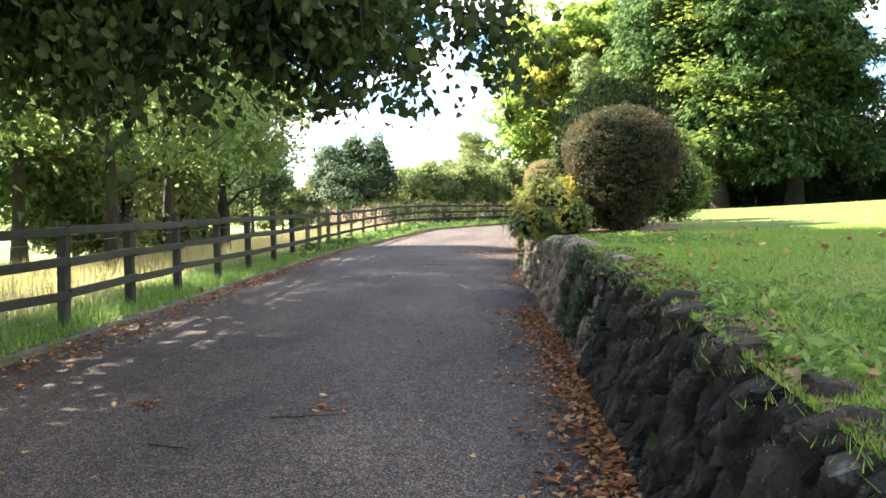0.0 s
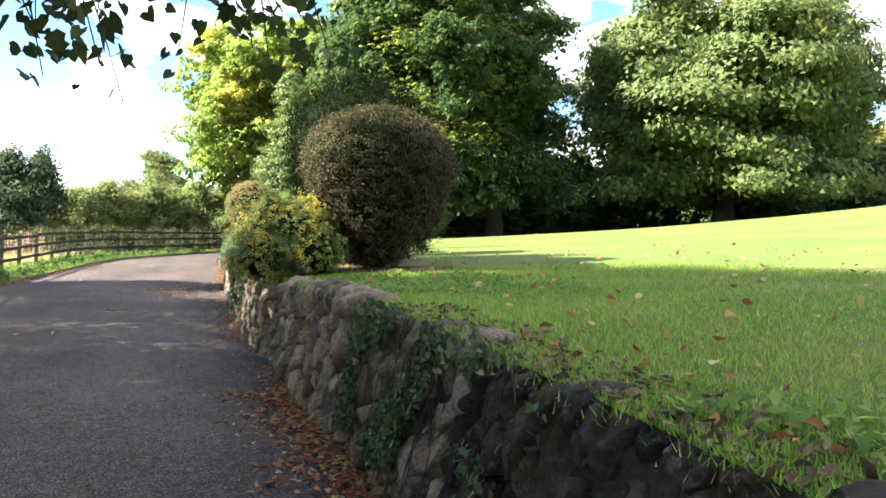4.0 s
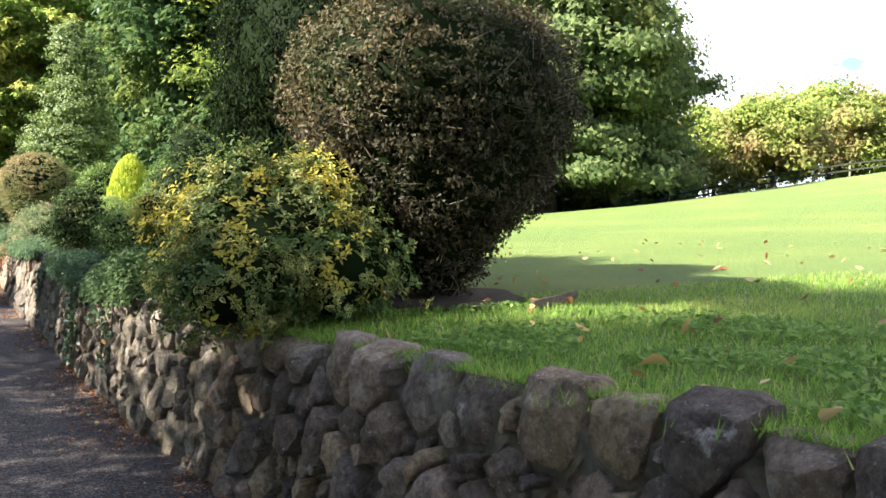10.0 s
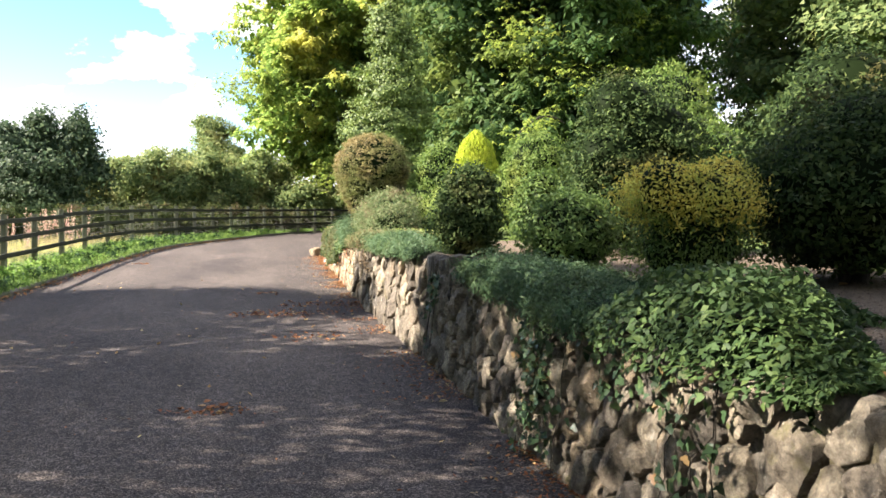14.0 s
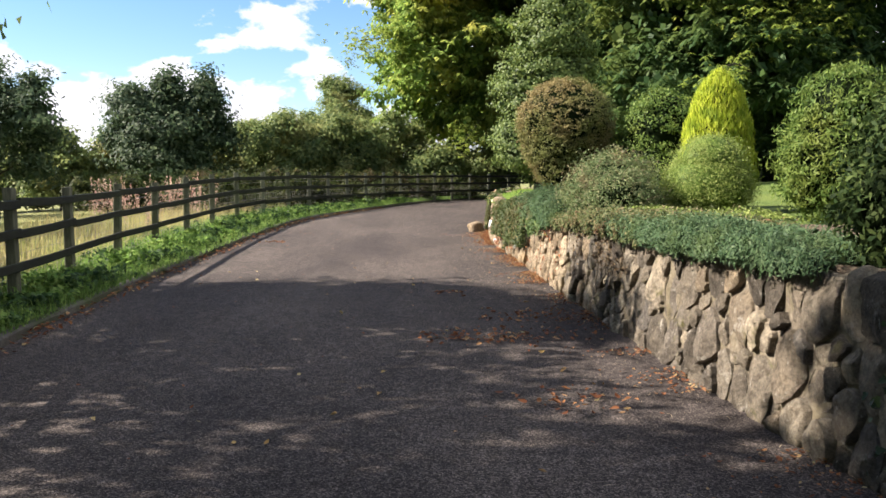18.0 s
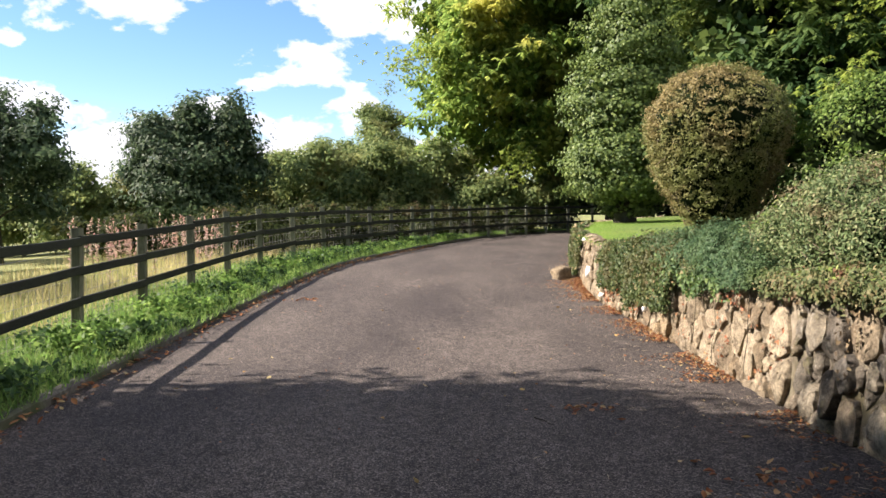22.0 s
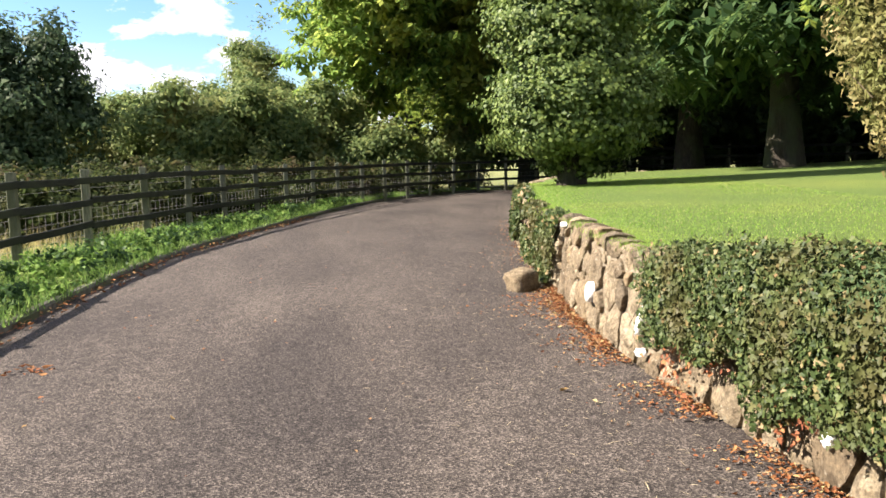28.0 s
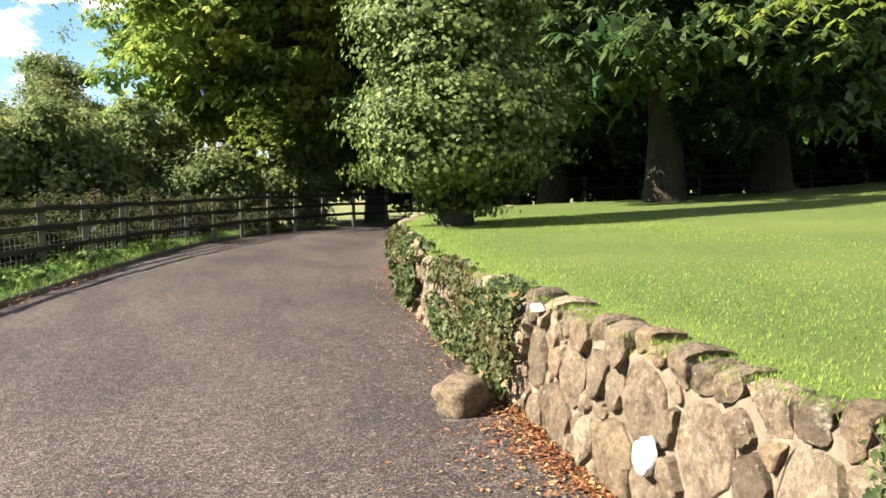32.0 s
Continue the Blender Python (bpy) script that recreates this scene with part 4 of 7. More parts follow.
def rail_fence(name, line, z0, spacing, label, height=1.18, rails=(0.39, 0.73, 1.05), wires=True, seed=5):
    rng = np.random.default_rng(seed)
    fence = tagged(new(name), label, "fence", kind="structure")
    s = along(line)
    if isinstance(spacing, float):
        at = np.arange(0.3, s[-1], spacing)
    else:
        k0 = np.arange(-8, 60)
        at = np.interp(k0, *spacing)
        at = at[(at > 0.2) & (at < s[-1])]
    px, py = np.interp(at, s, line[:, 0]), np.interp(at, s, line[:, 1])
    pz = z0(px, py)
    tx, ty = np.gradient(px), np.gradient(py)
    nx, ny = -ty / np.hypot(tx, ty), tx / np.hypot(tx, ty)
    for k in range(len(at)):
        lean = rng.standard_normal(2) * 0.022
        hh = height + rng.uniform(-0.03, 0.04)
        # posts up to y 22 take the copy with shade in its colour
        me = box_piece("post", (px[k], py[k], pz[k] - 0.1), (px[k] + lean[0] * hh, py[k] + lean[1] * hh, pz[k] + hh), 0.105, 0.10, M_POST if py[k] > 22 else M_POST_SHADED, rng)
        part("post", me, fence)
    for k in range(len(at) - 1):
        for r in rails:
            o = -0.07
            a = (px[k] + nx[k] * o, py[k] + ny[k] * o, pz[k] + r + rng.uniform(-0.018, 0.018))
            b = (px[k + 1] + nx[k + 1] * o, py[k + 1] + ny[k + 1] * o, pz[k + 1] + r + rng.uniform(-0.018, 0.018))
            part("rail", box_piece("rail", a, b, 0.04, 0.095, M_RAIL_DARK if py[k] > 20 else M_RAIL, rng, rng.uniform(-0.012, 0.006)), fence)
    if wires:
        pieces = []
        for h in (0.12, 0.24, 0.36, 0.48, 0.62, 0.92, 1.0):
            path = np.stack([px + nx * 0.06, py + ny * 0.06, pz + h], 1)
            pieces.append(tube(path, np.full(len(path), 0.0025), 4))
        part("fence_wire", quad_mesh("fence_wire", *joined(pieces), M_WIRE), fence, "strained stock wire behind the rails")
        up = []
        for q in np.arange(at[0], at[-1], 0.16):
            x, y = np.interp(q, at, px) + np.interp(q, at, nx) * 0.06, np.interp(q, at, py) + np.interp(q, at, ny) * 0.06
            z = np.interp(q, at, pz)
            up.append(tube([(x, y, z + 0.05), (x, y, z + 0.62)], [0.0022, 0.0022], 4))
        part("netting", quad_mesh("netting", *joined(up), M_WIRE), fence, "upright wires of the stock netting")
    return fence


rail_fence("fence_1", FENCE[FENCE[:, 1] > -8], lambda x, y: road_z(y) + 0.07, ((-8, 0, 9, 13, 17, 23, 60), (1.9, 17.7, 35.4, 43.7, 51.25, 60.7, 119.9)), "dark timber post and rail fence with stock wire")
FAR_LINE = spline([(9, 63.5), (16, 64), (22, 62), (30, 60), (38, 58.5), (44, 55.5), (47.5, 50), (49, 44), (49.5, 36), (49.5, 22)], 120)
rail_fence("fence_2", FAR_LINE, lambda x, y: lawn_z(x, y), 2.4, "low weathered rail fence along the far lawn edge", 0.9, (0.40, 0.80), False, 6)


# ---- kerb ----
def kerb_line():
    rng = np.random.default_rng(7)
    kerb = tagged(new("kerb"), "mossy low concrete edging along the drive", "kerb", kind="structure")
    s = along(KERB)
    q = np.arange(s[np.searchsorted(KERB[:, 1], -4)], s[np.searchsorted(KERB[:, 1], 61)], 0.92)
    for a, b in zip(q[:-1], q[1:] - 0.012):
        p0 = [np.interp(a, s, KERB[:, 0]), np.interp(a, s, KERB[:, 1])]
        p1 = [np.interp(b, s, KERB[:, 0]), np.interp(b, s, KERB[:, 1])]
        j = rng.uniform(-0.012, 0.012, 2)
        me = box_piece("kerb_stone", (p0[0] + j[0], p0[1], road_z(p0[1]) - 0.02), (p1[0] + j[1], p1[1], road_z(p1[1]) - 0.02 + rng.uniform(-0.01, 0.012)), 0.11, 0.20, M_KERB, rng, 0, 0.022)
        part("kerb_stone", me, kerb)


kerb_line()


# ---- trees ----
def limb_paths(rng, base, height, reach, count, start=0.3, lean=(0, 0)):
    """A trunk and limbs as (path, radii) with radii as shares of the trunk's."""
    top = base + np.array([lean[0], lean[1], height])
    t = np.linspace(0, 1, 9)[:, None]
    trunk = base + (top - base) * t + rng.standard_normal((9, 3)) * 0.02 * height * t * np.array([1, 1, 0])
    out = [(trunk, np.interp(np.linspace(0, 1, 9), [0, 0.06, 0.5, 1], [1.45, 1.0, 0.62, 0.08]))]
    for k in range(count):
        f = start + (0.92 - start) * (k + rng.uniform(0, 0.8)) / count
        p0 = base + (top - base) * f
        a = 2.4 * k + rng.uniform(-0.5, 0.5)
        r = reach * rng.uniform(0.6, 1.0) * (1.05 - 0.55 * f)
        end = p0 + np.array([math.cos(a) * r, math.sin(a) * r, height * rng.uniform(0.08, 0.24)])
        u = np.linspace(0, 1, 6)[:, None]
        path = p0 + (end - p0) * u + np.array([0, 0, 0.10 * height]) * (u * (1 - u)) + rng.standard_normal((6, 3)) * 0.03 * r * u
        out.append((path, np.linspace(0.42, 0.05, 6) * (1.1 - 0.6 * f)))
    return out


def tree(name, label, at, trunk_h, trunk_r, lobes, leaves, mat, n, size, seed, clumps=0, spread=0.5, reach=3.0, limbs=9, droop=0.5, shell=(0.5, 1.05), group="", inner=0.25, lean=(0, 0), category="tree", start=0.3, jitter=0.45):
    rng = np.random.default_rng(seed)
    droop = droop * 0.45
    t = thing(name, label, category, at, group)
    pieces = [tube(p, r * trunk_r, 8, 0.05, rng) for p, r in limb_paths(rng, np.array([0, 0, -0.15]), trunk_h, reach, limbs, start, lean)]
    part("trunk", quad_mesh("trunk", *joined(pieces), M_BARK, True), t, "dark trunk and limbs")
    c, d = crown_cloud(lobes, n, rng, clumps, spread, shell)
    d = unit(d + jitter * rng.standard_normal(d.shape) * 0.6)
    far = name not in ("lime_tree", "ivy_tree")
    if category == "chestnut":
        far = False
        clouds = [whorls(c, size * 1.35, rng)]
    else:
        clouds = [leaf_quads(c, d, size * (1.15 if far else 1), size * leaves * (1.25 if far else 1), rng, 0.2, droop, far)]
    if inner:
        c2, d2 = crown_cloud(lobes, int(n * inner), rng, 0, 0, (0.25, 0.8))
        clouds.append(leaf_quads(c2, unit(rng.standard_normal(c2.shape)), size * 1.7, size * 1.5, rng, 0.1, 0.2, far))
    part("crown", quad_mesh("crown", *joined(clouds), mat), t)
    return t


def whorls(c, size, rng, per=6):
    """Chestnut leaves: at each place a whorl of drooping leaflets, widest towards the tip."""
    n = len(c)
    lean = 0.35 * rng.standard_normal((n, 2))
    vs = []
    turn = rng.uniform(0, 6.28, n)
    for k in range(per):
        a = turn + k * 2 * np.pi / per + rng.uniform(-0.2, 0.2, n)
        drop = -0.45 + 0.25 * rng.standard_normal(n) + np.cos(a) * lean[:, 0] + np.sin(a) * lean[:, 1]
        out = np.stack([np.cos(a), np.sin(a), drop], 1)
        side = np.stack([-np.sin(a), np.cos(a), 0 * a], 1)
        ln = (size * rng.uniform(0.65, 1.2, n))[:, None]
        vs.append(np.stack([c, c + out * ln * 0.62 + side * ln * 0.24, c + out * ln + np.array([0, 0, -0.12]) * ln, c + out * ln * 0.62 - side * ln * 0.24], 1).reshape(-1, 3))
    v = np.vstack(vs)
    return v, np.arange(len(v)).reshape(-1, 4)


def lobed(rng, height, low, radius, count, squash=0.8):
    """Lobes of a broad crown between low and height."""
    mid = (low + height) / 2
    out = [(0, 0, mid, radius * 0.72, radius * 0.72, (height - low) * 0.46)]
    for k in range(count):
        f = (k + 0.5) / count
        z = low + (height - low) * (0.12 + 0.74 * f)
        ring = radius * math.sqrt(max(0.08, 1 - (2 * (0.1 + 0.8 * f) - 1) ** 2)) * 0.74
        a = 2.4 * k + rng.uniform(-0.4, 0.4)
        r = radius * rng.uniform(0.30, 0.44)
        out.append((math.cos(a) * ring, math.sin(a) * ring, z, r, r, r * squash))
    return out


def lz(x, y):
    return float(lawn_z(x, y))


R = np.random.default_rng
# trees behind the fence that shade the drive, some added unseen to shape shade
LEFT = [(-5.2, 2.9, 10.5, 5.0, 2.4), (-6.5, 19.4, 7.1, 3.9, 2.2), (-6.8, 26.3, 6.2, 2.9, 2.3), (-3.6, -2.6, 12.0, 7.4, 4.6), (-11.5, 20.0, 8.5, 3.6, 0.8), (-13.5, 28.0, 8.0, 3.6, 0.6), (-14.5, 36.0, 7.0, 3.2, 0.5), (-18, 15, 9.5, 4.0, 0.5), (-20, 26, 9, 4.2, 0.5), (-9.5, 11.5, 8, 3.2, 0.7), (-24, 38, 9, 4.4, 0.4), (-6.5, 13.7, 9.0, 3.0, 4.1), (-11.0, 13.0, 17.0, 2.4, 8.0), (-7.4, 21.7, 10.0, 1.05, 4.5), (-7.6, 27.9, 7.4, 1.3, 3.6), (-8.5, 18.9, 13.2, 1.4, 10.2), (-7.2, 23.4, 7.4, 1.3, 3.4), (-9.0, 16.6, 10.8, 1.9, 7.0)]
for k, (x, y, h, r, low) in enumerate(LEFT):
    near = k in (1, 2, 11)
    tree("ash_tree", "leafy green ash tree behind the rail fence, some added for shade", (x, y, float(field_z(x, y))), h * 0.85, 0.16, lobed(R(20 + k), h, low, r, 16), 0.5, L_LEFT, (13000 if k == 11 else 18000 if k == 1 else 17000 if k == 2 else 9500 if k == 4 else 26000 if near else 32000 if k == 0 else 36000 if k == 3 else 2200 if k in (7, 8, 10) else 3500 if k == 9 else 4500 if k in (5, 6) else 700 if k == 16 else 260 if k == 17 else 4200 if k in (13, 15) else 8500), 0.14 if near else 0.21, 30 + k, 115 if k == 11 else 420 if k == 1 else 330 if k == 2 else 800 if k == 4 else 420 if near else 700 if k == 0 else 60 if k == 16 else 40 if k == 17 else 150 if k in (13, 15) else 1200 if k == 3 else 130 if k in (7, 8, 10) else 300 if k == 9 else 480, 0.42, r * 0.9, 10, 0.5, group="trees beside the drive", inner=0.05 if k == 1 else 0.08 if near else 0.2)
# upper and back lobes are out of view, added to shade drive and lawn
tree("lime_tree", "lime tree with dark leaves hanging low over the drive", (-4.7, 9.2, float(field_z(-4.7, 9.2))), 8.6, 0.24,
     [(0, 0, 6.4, 3.6, 3.6, 3.2), (-0.4, 0.2, 9.6, 3.2, 3.7, 2.7), (1.2, -0.2, 4.7, 2.2, 2.2, 1.5), (-1.6, -1.3, 3.5, 1.6, 1.8, 1.2), (-0.8, 3.0, 9.6, 1.8, 1.5, 1.6)], 0.85, L_LIME, 33000, 0.16, 55, 860, 0.34, 3.2, 12, 0.9, (0.35, 1.05), inner=0.08)


def hanging_bough(label, start, end, spread, n, seed):
    """A bough with drooping twigs and leaves over the drive."""
    rng = np.random.default_rng(seed)
    t = thing("overhanging_bough", label, "branch")
    u = np.linspace(0, 1, 12)[:, None]
    path = np.array(start) * (1 - u) + np.array(end) * u + np.array([0, 0, 0.5]) * np.sin(u * np.pi) + 0.06 * rng.standard_normal((12, 3)) * u
    wood, pts = [tube(path, np.linspace(0.055, 0.012, 12), 7)], []
    for k in range(int(n)):
        f = rng.uniform(0.08, 1.0)
        p0 = np.array([np.interp(f, u[:, 0], path[:, q]) for q in range(3)])
        p1 = p0 + np.array([rng.uniform(-0.5, 0.9) * spread, rng.uniform(-1, 1) * spread, -rng.uniform(0.1, 0.75) + 0.25 * rng.standard_normal()])
        w = np.linspace(0, 1, 6)[:, None]
        tw = p0 * (1 - w) + p1 * w + np.array([0, 0, 0.18]) * np.sin(w * np.pi)
        if p1[2] < 2.0 and p1[0] > 0.8:
            continue
        wood.append(tube(tw, np.linspace(0.010, 0.003, 6), 4))
        m = 34
        g = rng.uniform(0.2, 1.05, m)
        c = np.stack([np.interp(g, w[:, 0], tw[:, q]) for q in range(3)], 1) + 0.11 * rng.standard_normal((m, 3))
        pts.append(c)
    pts = np.vstack(pts)
    pts = pts[(pts[:, 2] > 2.1) | (pts[:, 0] < 1.0)]
    part("branchwork", quad_mesh("branchwork", *joined(wood), M_BARK, True), t, "thin dark twigs")
    d = unit(np.array([0, 0, 0.7]) + 0.6 * rng.standard_normal(pts.shape))
    part("leaves", quad_mesh("leaves", *shaped_leaves(pts, d, 0.086, rng, HEART_SHAPE, 0.1, 0.9), L_LIME), t)


hanging_bough("leafy lime bough hanging low across the drive", (-3.6, 9.0, 4.3), (2.0, 8.6, 2.75), 0.95, 170, 71)
hanging_bough("leafy lime bough reaching towards the wall", (-2.5, 9.2, 4.4), (2.4, 9.3, 2.95), 0.75, 90, 72)
hanging_bough("dark lime bough above the fence", (-3.8, 8.2, 4.2), (-0.2, 7.6, 3.1), 1.0, 190, 73)
hanging_bough("dense lime bough above the fence and kerb", (-4.2, 7.6, 4.7), (0.4, 7.3, 3.5), 1.1, 290, 75)
hanging_bough("dense lime bough high over the drive", (-4.2, 9.6, 5.4), (0.9, 9.9, 4.5), 1.2, 150, 76)
hanging_bough("dark lime bough filling the view above the fence", (-4.5, 8.8, 4.9), (-0.8, 8.6, 3.9), 1.3, 340, 77)
hanging_bough("low lime bough with tips hanging over the drive", (-3.6, 8.6, 3.7), (2.7, 8.0, 2.85), 0.70, 240, 78)
hanging_bough("dense low lime bough above the fence", (-4.2, 8.2, 3.5), (0.2, 7.9, 2.75), 0.9, 400, 79)
hanging_bough("dense lime bough over kerb and fence", (-4.4, 9.6, 3.9), (-0.6, 9.4, 3.1), 1.1, 400, 80)
hanging_bough("lime bough with leaf tips hanging over the wall", (-2.5, 9.2, 3.9), (3.5, 9.3, 2.95), 0.55, 105, 81)
hanging_bough("low lime bough drooping over the drive", (-3.0, 8.8, 3.4), (2.1, 8.8, 2.65), 0.6, 150, 82)
hanging_bough("high lime bough crossing over the drive", (-3.5, 10.0, 5.0), (2.2, 10.2, 3.9), 1.2, 90, 74)


def chestnut_bough(label, start, end, spread, n, seed):
    """A sunlit bough with whorls of long drooping leaflets."""
    rng = np.random.default_rng(seed)
    t = thing("chestnut_bough", label, "branch")
    u = np.linspace(0, 1, 10)[:, None]
    path = np.array(start) * (1 - u) + np.array(end) * u + np.array([0, 0, 0.5]) * np.sin(u * np.pi)
    part("limb", quad_mesh("limb", *tube(path, np.linspace(0.07, 0.015, 10), 7), M_BARK, True), t)
    f = rng.uniform(0.35, 1.05, n)
    c = np.stack([np.interp(f, u[:, 0], path[:, q]) for q in range(3)], 1) + rng.standard_normal((n, 3)) * spread * np.array([0.5, 0.5, 0.32])
    vs = []
    for k in range(6):
        a = k * 2 * np.pi / 6 + rng.uniform(0, 1, n)
        out = np.stack([np.cos(a), np.sin(a), -0.55 + 0.2 * rng.standard_normal(n)], 1)
        side = np.stack([-np.sin(a), np.cos(a), 0 * a], 1)
        ln = (0.17 * rng.uniform(0.7, 1.2, n))[:, None]
        vs.append(np.stack([c, c + out * ln * 0.65 + side * ln * 0.2, c + out * ln, c + out * ln * 0.65 - side * ln * 0.2], 1).reshape(-1, 3))
    v = np.vstack(vs)
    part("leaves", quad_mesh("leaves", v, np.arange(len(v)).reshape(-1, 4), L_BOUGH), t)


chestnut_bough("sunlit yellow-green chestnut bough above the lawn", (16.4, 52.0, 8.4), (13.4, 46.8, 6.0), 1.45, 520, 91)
# bright boughs added to stand for the chestnuts' sunlit upper crowns
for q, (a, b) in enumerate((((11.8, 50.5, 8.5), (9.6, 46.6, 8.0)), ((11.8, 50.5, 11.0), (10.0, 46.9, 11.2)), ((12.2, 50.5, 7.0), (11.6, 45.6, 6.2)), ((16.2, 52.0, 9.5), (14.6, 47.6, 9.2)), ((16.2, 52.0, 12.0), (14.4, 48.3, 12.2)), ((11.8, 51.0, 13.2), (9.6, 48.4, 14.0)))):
    chestnut_bough("bright bough added for the sunlit upper side of the chestnut", a, b, 1.7, 420, 110 + q)
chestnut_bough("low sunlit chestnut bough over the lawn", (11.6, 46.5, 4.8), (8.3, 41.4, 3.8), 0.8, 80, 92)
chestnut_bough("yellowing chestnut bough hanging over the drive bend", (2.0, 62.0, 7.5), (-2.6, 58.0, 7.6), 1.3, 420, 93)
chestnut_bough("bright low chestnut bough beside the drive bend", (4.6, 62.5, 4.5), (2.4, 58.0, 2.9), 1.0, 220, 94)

# turning chestnuts round the far bend
for k, (x, y, h, r, low) in enumerate([(2.6, 63.5, 16, 5.0, 1.4), (7.6, 64.5, 17, 5.4, 1.3)]):
    tree("chestnut_tree", "tall horse chestnut with leaves turning yellow behind the bend", (x, y, 0.2), h * 0.85, 0.38, lobed(R(60 + k), h, low, r, 26), 0.62, L_YELLOWTREE, 15000, 0.22, 62 + k, 480, 0.42, r * 0.9, 12, 0.9, group="chestnuts round the bend", category="chestnut", inner=0.5)
# dark chestnuts on the lawn
for k, (x, y, h, r) in enumerate([(11.8, 50.5, 16, 5.2), (16.2, 52.0, 16.5, 4.7), (20.0, 68.0, 16, 5.0), (12.0, 57.5, 17, 6.0)]):
    tree("horse_chestnut", "large dark green horse chestnut shading the lawn", (x, y, lz(x, y)), h * 0.85, 0.42, lobed(R(80 + k), h, 1.6, r, 26) + [(math.cos(q) * r * 0.72, math.sin(q) * r * 0.72, 3.3 + 0.5 * math.sin(3 * q), r * 0.36, r * 0.36, 1.5) for q in np.linspace(0, 5.5, 8)], 0.6, L_CHESTNUT, 16000 if k == 0 else 10000, 0.21 if k == 0 else 0.23, 82 + k, 460, 0.44, r * 0.9, 12, 0.9, group="chestnuts on the lawn", category="chestnut", inner=0.6)
# broad sycamore and its neighbours
tree("sycamore_tree", "broad rounded sycamore at the far lawn edge", (30.5, 51.5, lz(30.5, 51.5)), 12.5, 0.55, lobed(R(100), 14.5, 0.9, 8.6, 40) + [(math.cos(q) * 6.2, math.sin(q) * 6.2, 2.4, 2.6, 2.6, 1.6) for q in np.linspace(0.3, 5.8, 9)], 0.8, L_MAPLE, 110000, 0.25, 101, 460, 0.62, 7.0, 16, 0.4)
tree("sycamore_tree", "sycamore standing close behind the broad one", (38.5, 60.0, lz(38.5, 60)), 11, 0.45, lobed(R(103), 13, 2.0, 6.5, 26), 0.8, L_MAPLE, 36000, 0.30, 104, 700, 0.7, 6.0, 12, 0.4)
# tree line beyond the far fence
for k in range(15):
    a = radians(36 + 3.4 * k)
    dist = 74 + 5 * math.sin(k * 1.7)
    x, y = 3 + dist * math.sin(a), 6.6 + dist * math.cos(a)
    h = (8.5, 7.2, 9.4, 8.0, 10.0)[k % 5]
    tree("boundary_tree", "sunlit yellow-green tree beyond the far fence", (x, y, lz(x, y) - 0.3), h * 0.8, 0.2, lobed(R(120 + k), h, 0.6, 3.9 + 0.5 * (k % 3), 12), 0.7, L_FARTREE, 9000, 0.29, 130 + k, 240, 0.55, 3.0, 7, 0.4, group="trees beyond the far fence", inner=0.35)
# ivy-clad tree on the lawn corner
tree("ivy_tree", "ivy-clad tree with dense glossy green foliage on the lawn", (4.4, 45.1, lz(4.4, 45.1)), 8.2, 0.24,
     [(0.1, 0, 0.45, 0.62, 0.6, 0.42), (0.3, 0, 6.0, 0.95, 0.9, 1.0), (0.1, 0, 7.0, 0.75, 0.75, 0.9), (0.0, -0.1, 0.95, 1.25, 1.15, 0.62), (-0.1, -0.2, 1.55, 1.45, 1.4, 0.95), (-0.6, -0.4, 1.2, 1.0, 1.0, 0.70), (0.8, -0.3, 1.55, 1.0, 1.0, 0.8), (0.1, 0, 2.5, 1.5, 1.35, 1.1), (-0.4, -0.1, 3.3, 1.1, 1.05, 0.95), (0.5, 0, 3.7, 1.15, 1.1, 1.1), (0.15, 0, 4.7, 1.2, 1.1, 1.1)],
     0.75, L_IVYTREE, 62000, 0.10, 150, 900, 0.17, 1.2, 8, 0.3, (0.6, 1.05))
# bush-like whitebeam and thicket on the far side of the fence
tree("whitebeam_tree", "dark bushy whitebeam behind the fence", (-11.0, 56.5, float(field_z(-11, 56.5))), 5.5, 0.16, [(0, 0, 3.3, 2.3, 2.0, 1.7), (-1.5, 0, 4.4, 1.2, 1.2, 1.3), (1.7, 0, 4.7, 1.0, 1.0, 1.5), (0, 0, 2.0, 2.5, 2.2, 1.5), (0.1, 0, 5.0, 1.0, 1.0, 1.2), (-2.3, 0.3, 3.0, 1.0, 1.0, 0.9), (2.4, 0, 3.2, 0.9, 0.9, 1.0)], 0.6, L_BUSHTREE, 16000, 0.16, 160, 330, 0.3, 2.0, 8, 0.4, inner=0.35)
for k, (x, y, h, r) in enumerate([(-15.5, 50, 6.2, 2.4), (-19, 44, 6.0, 2.6), (-23, 52, 7, 3.0), (-4.7, 73, 8.2, 1.9), (-13, 66, 6.0, 2.5)]):
    tree("field_tree", "slender tree standing in the field beyond the fence", (x, y, float(field_z(x, y))), h * 0.85, 0.11, lobed(R(170 + k), h, 1.2, r, 10), 0.5, L_BUSHTREE if k < 2 else L_HEDGE, 9000, 0.17, 175 + k, 260, 0.3, r * 0.8, 8, 0.5, group="field trees")
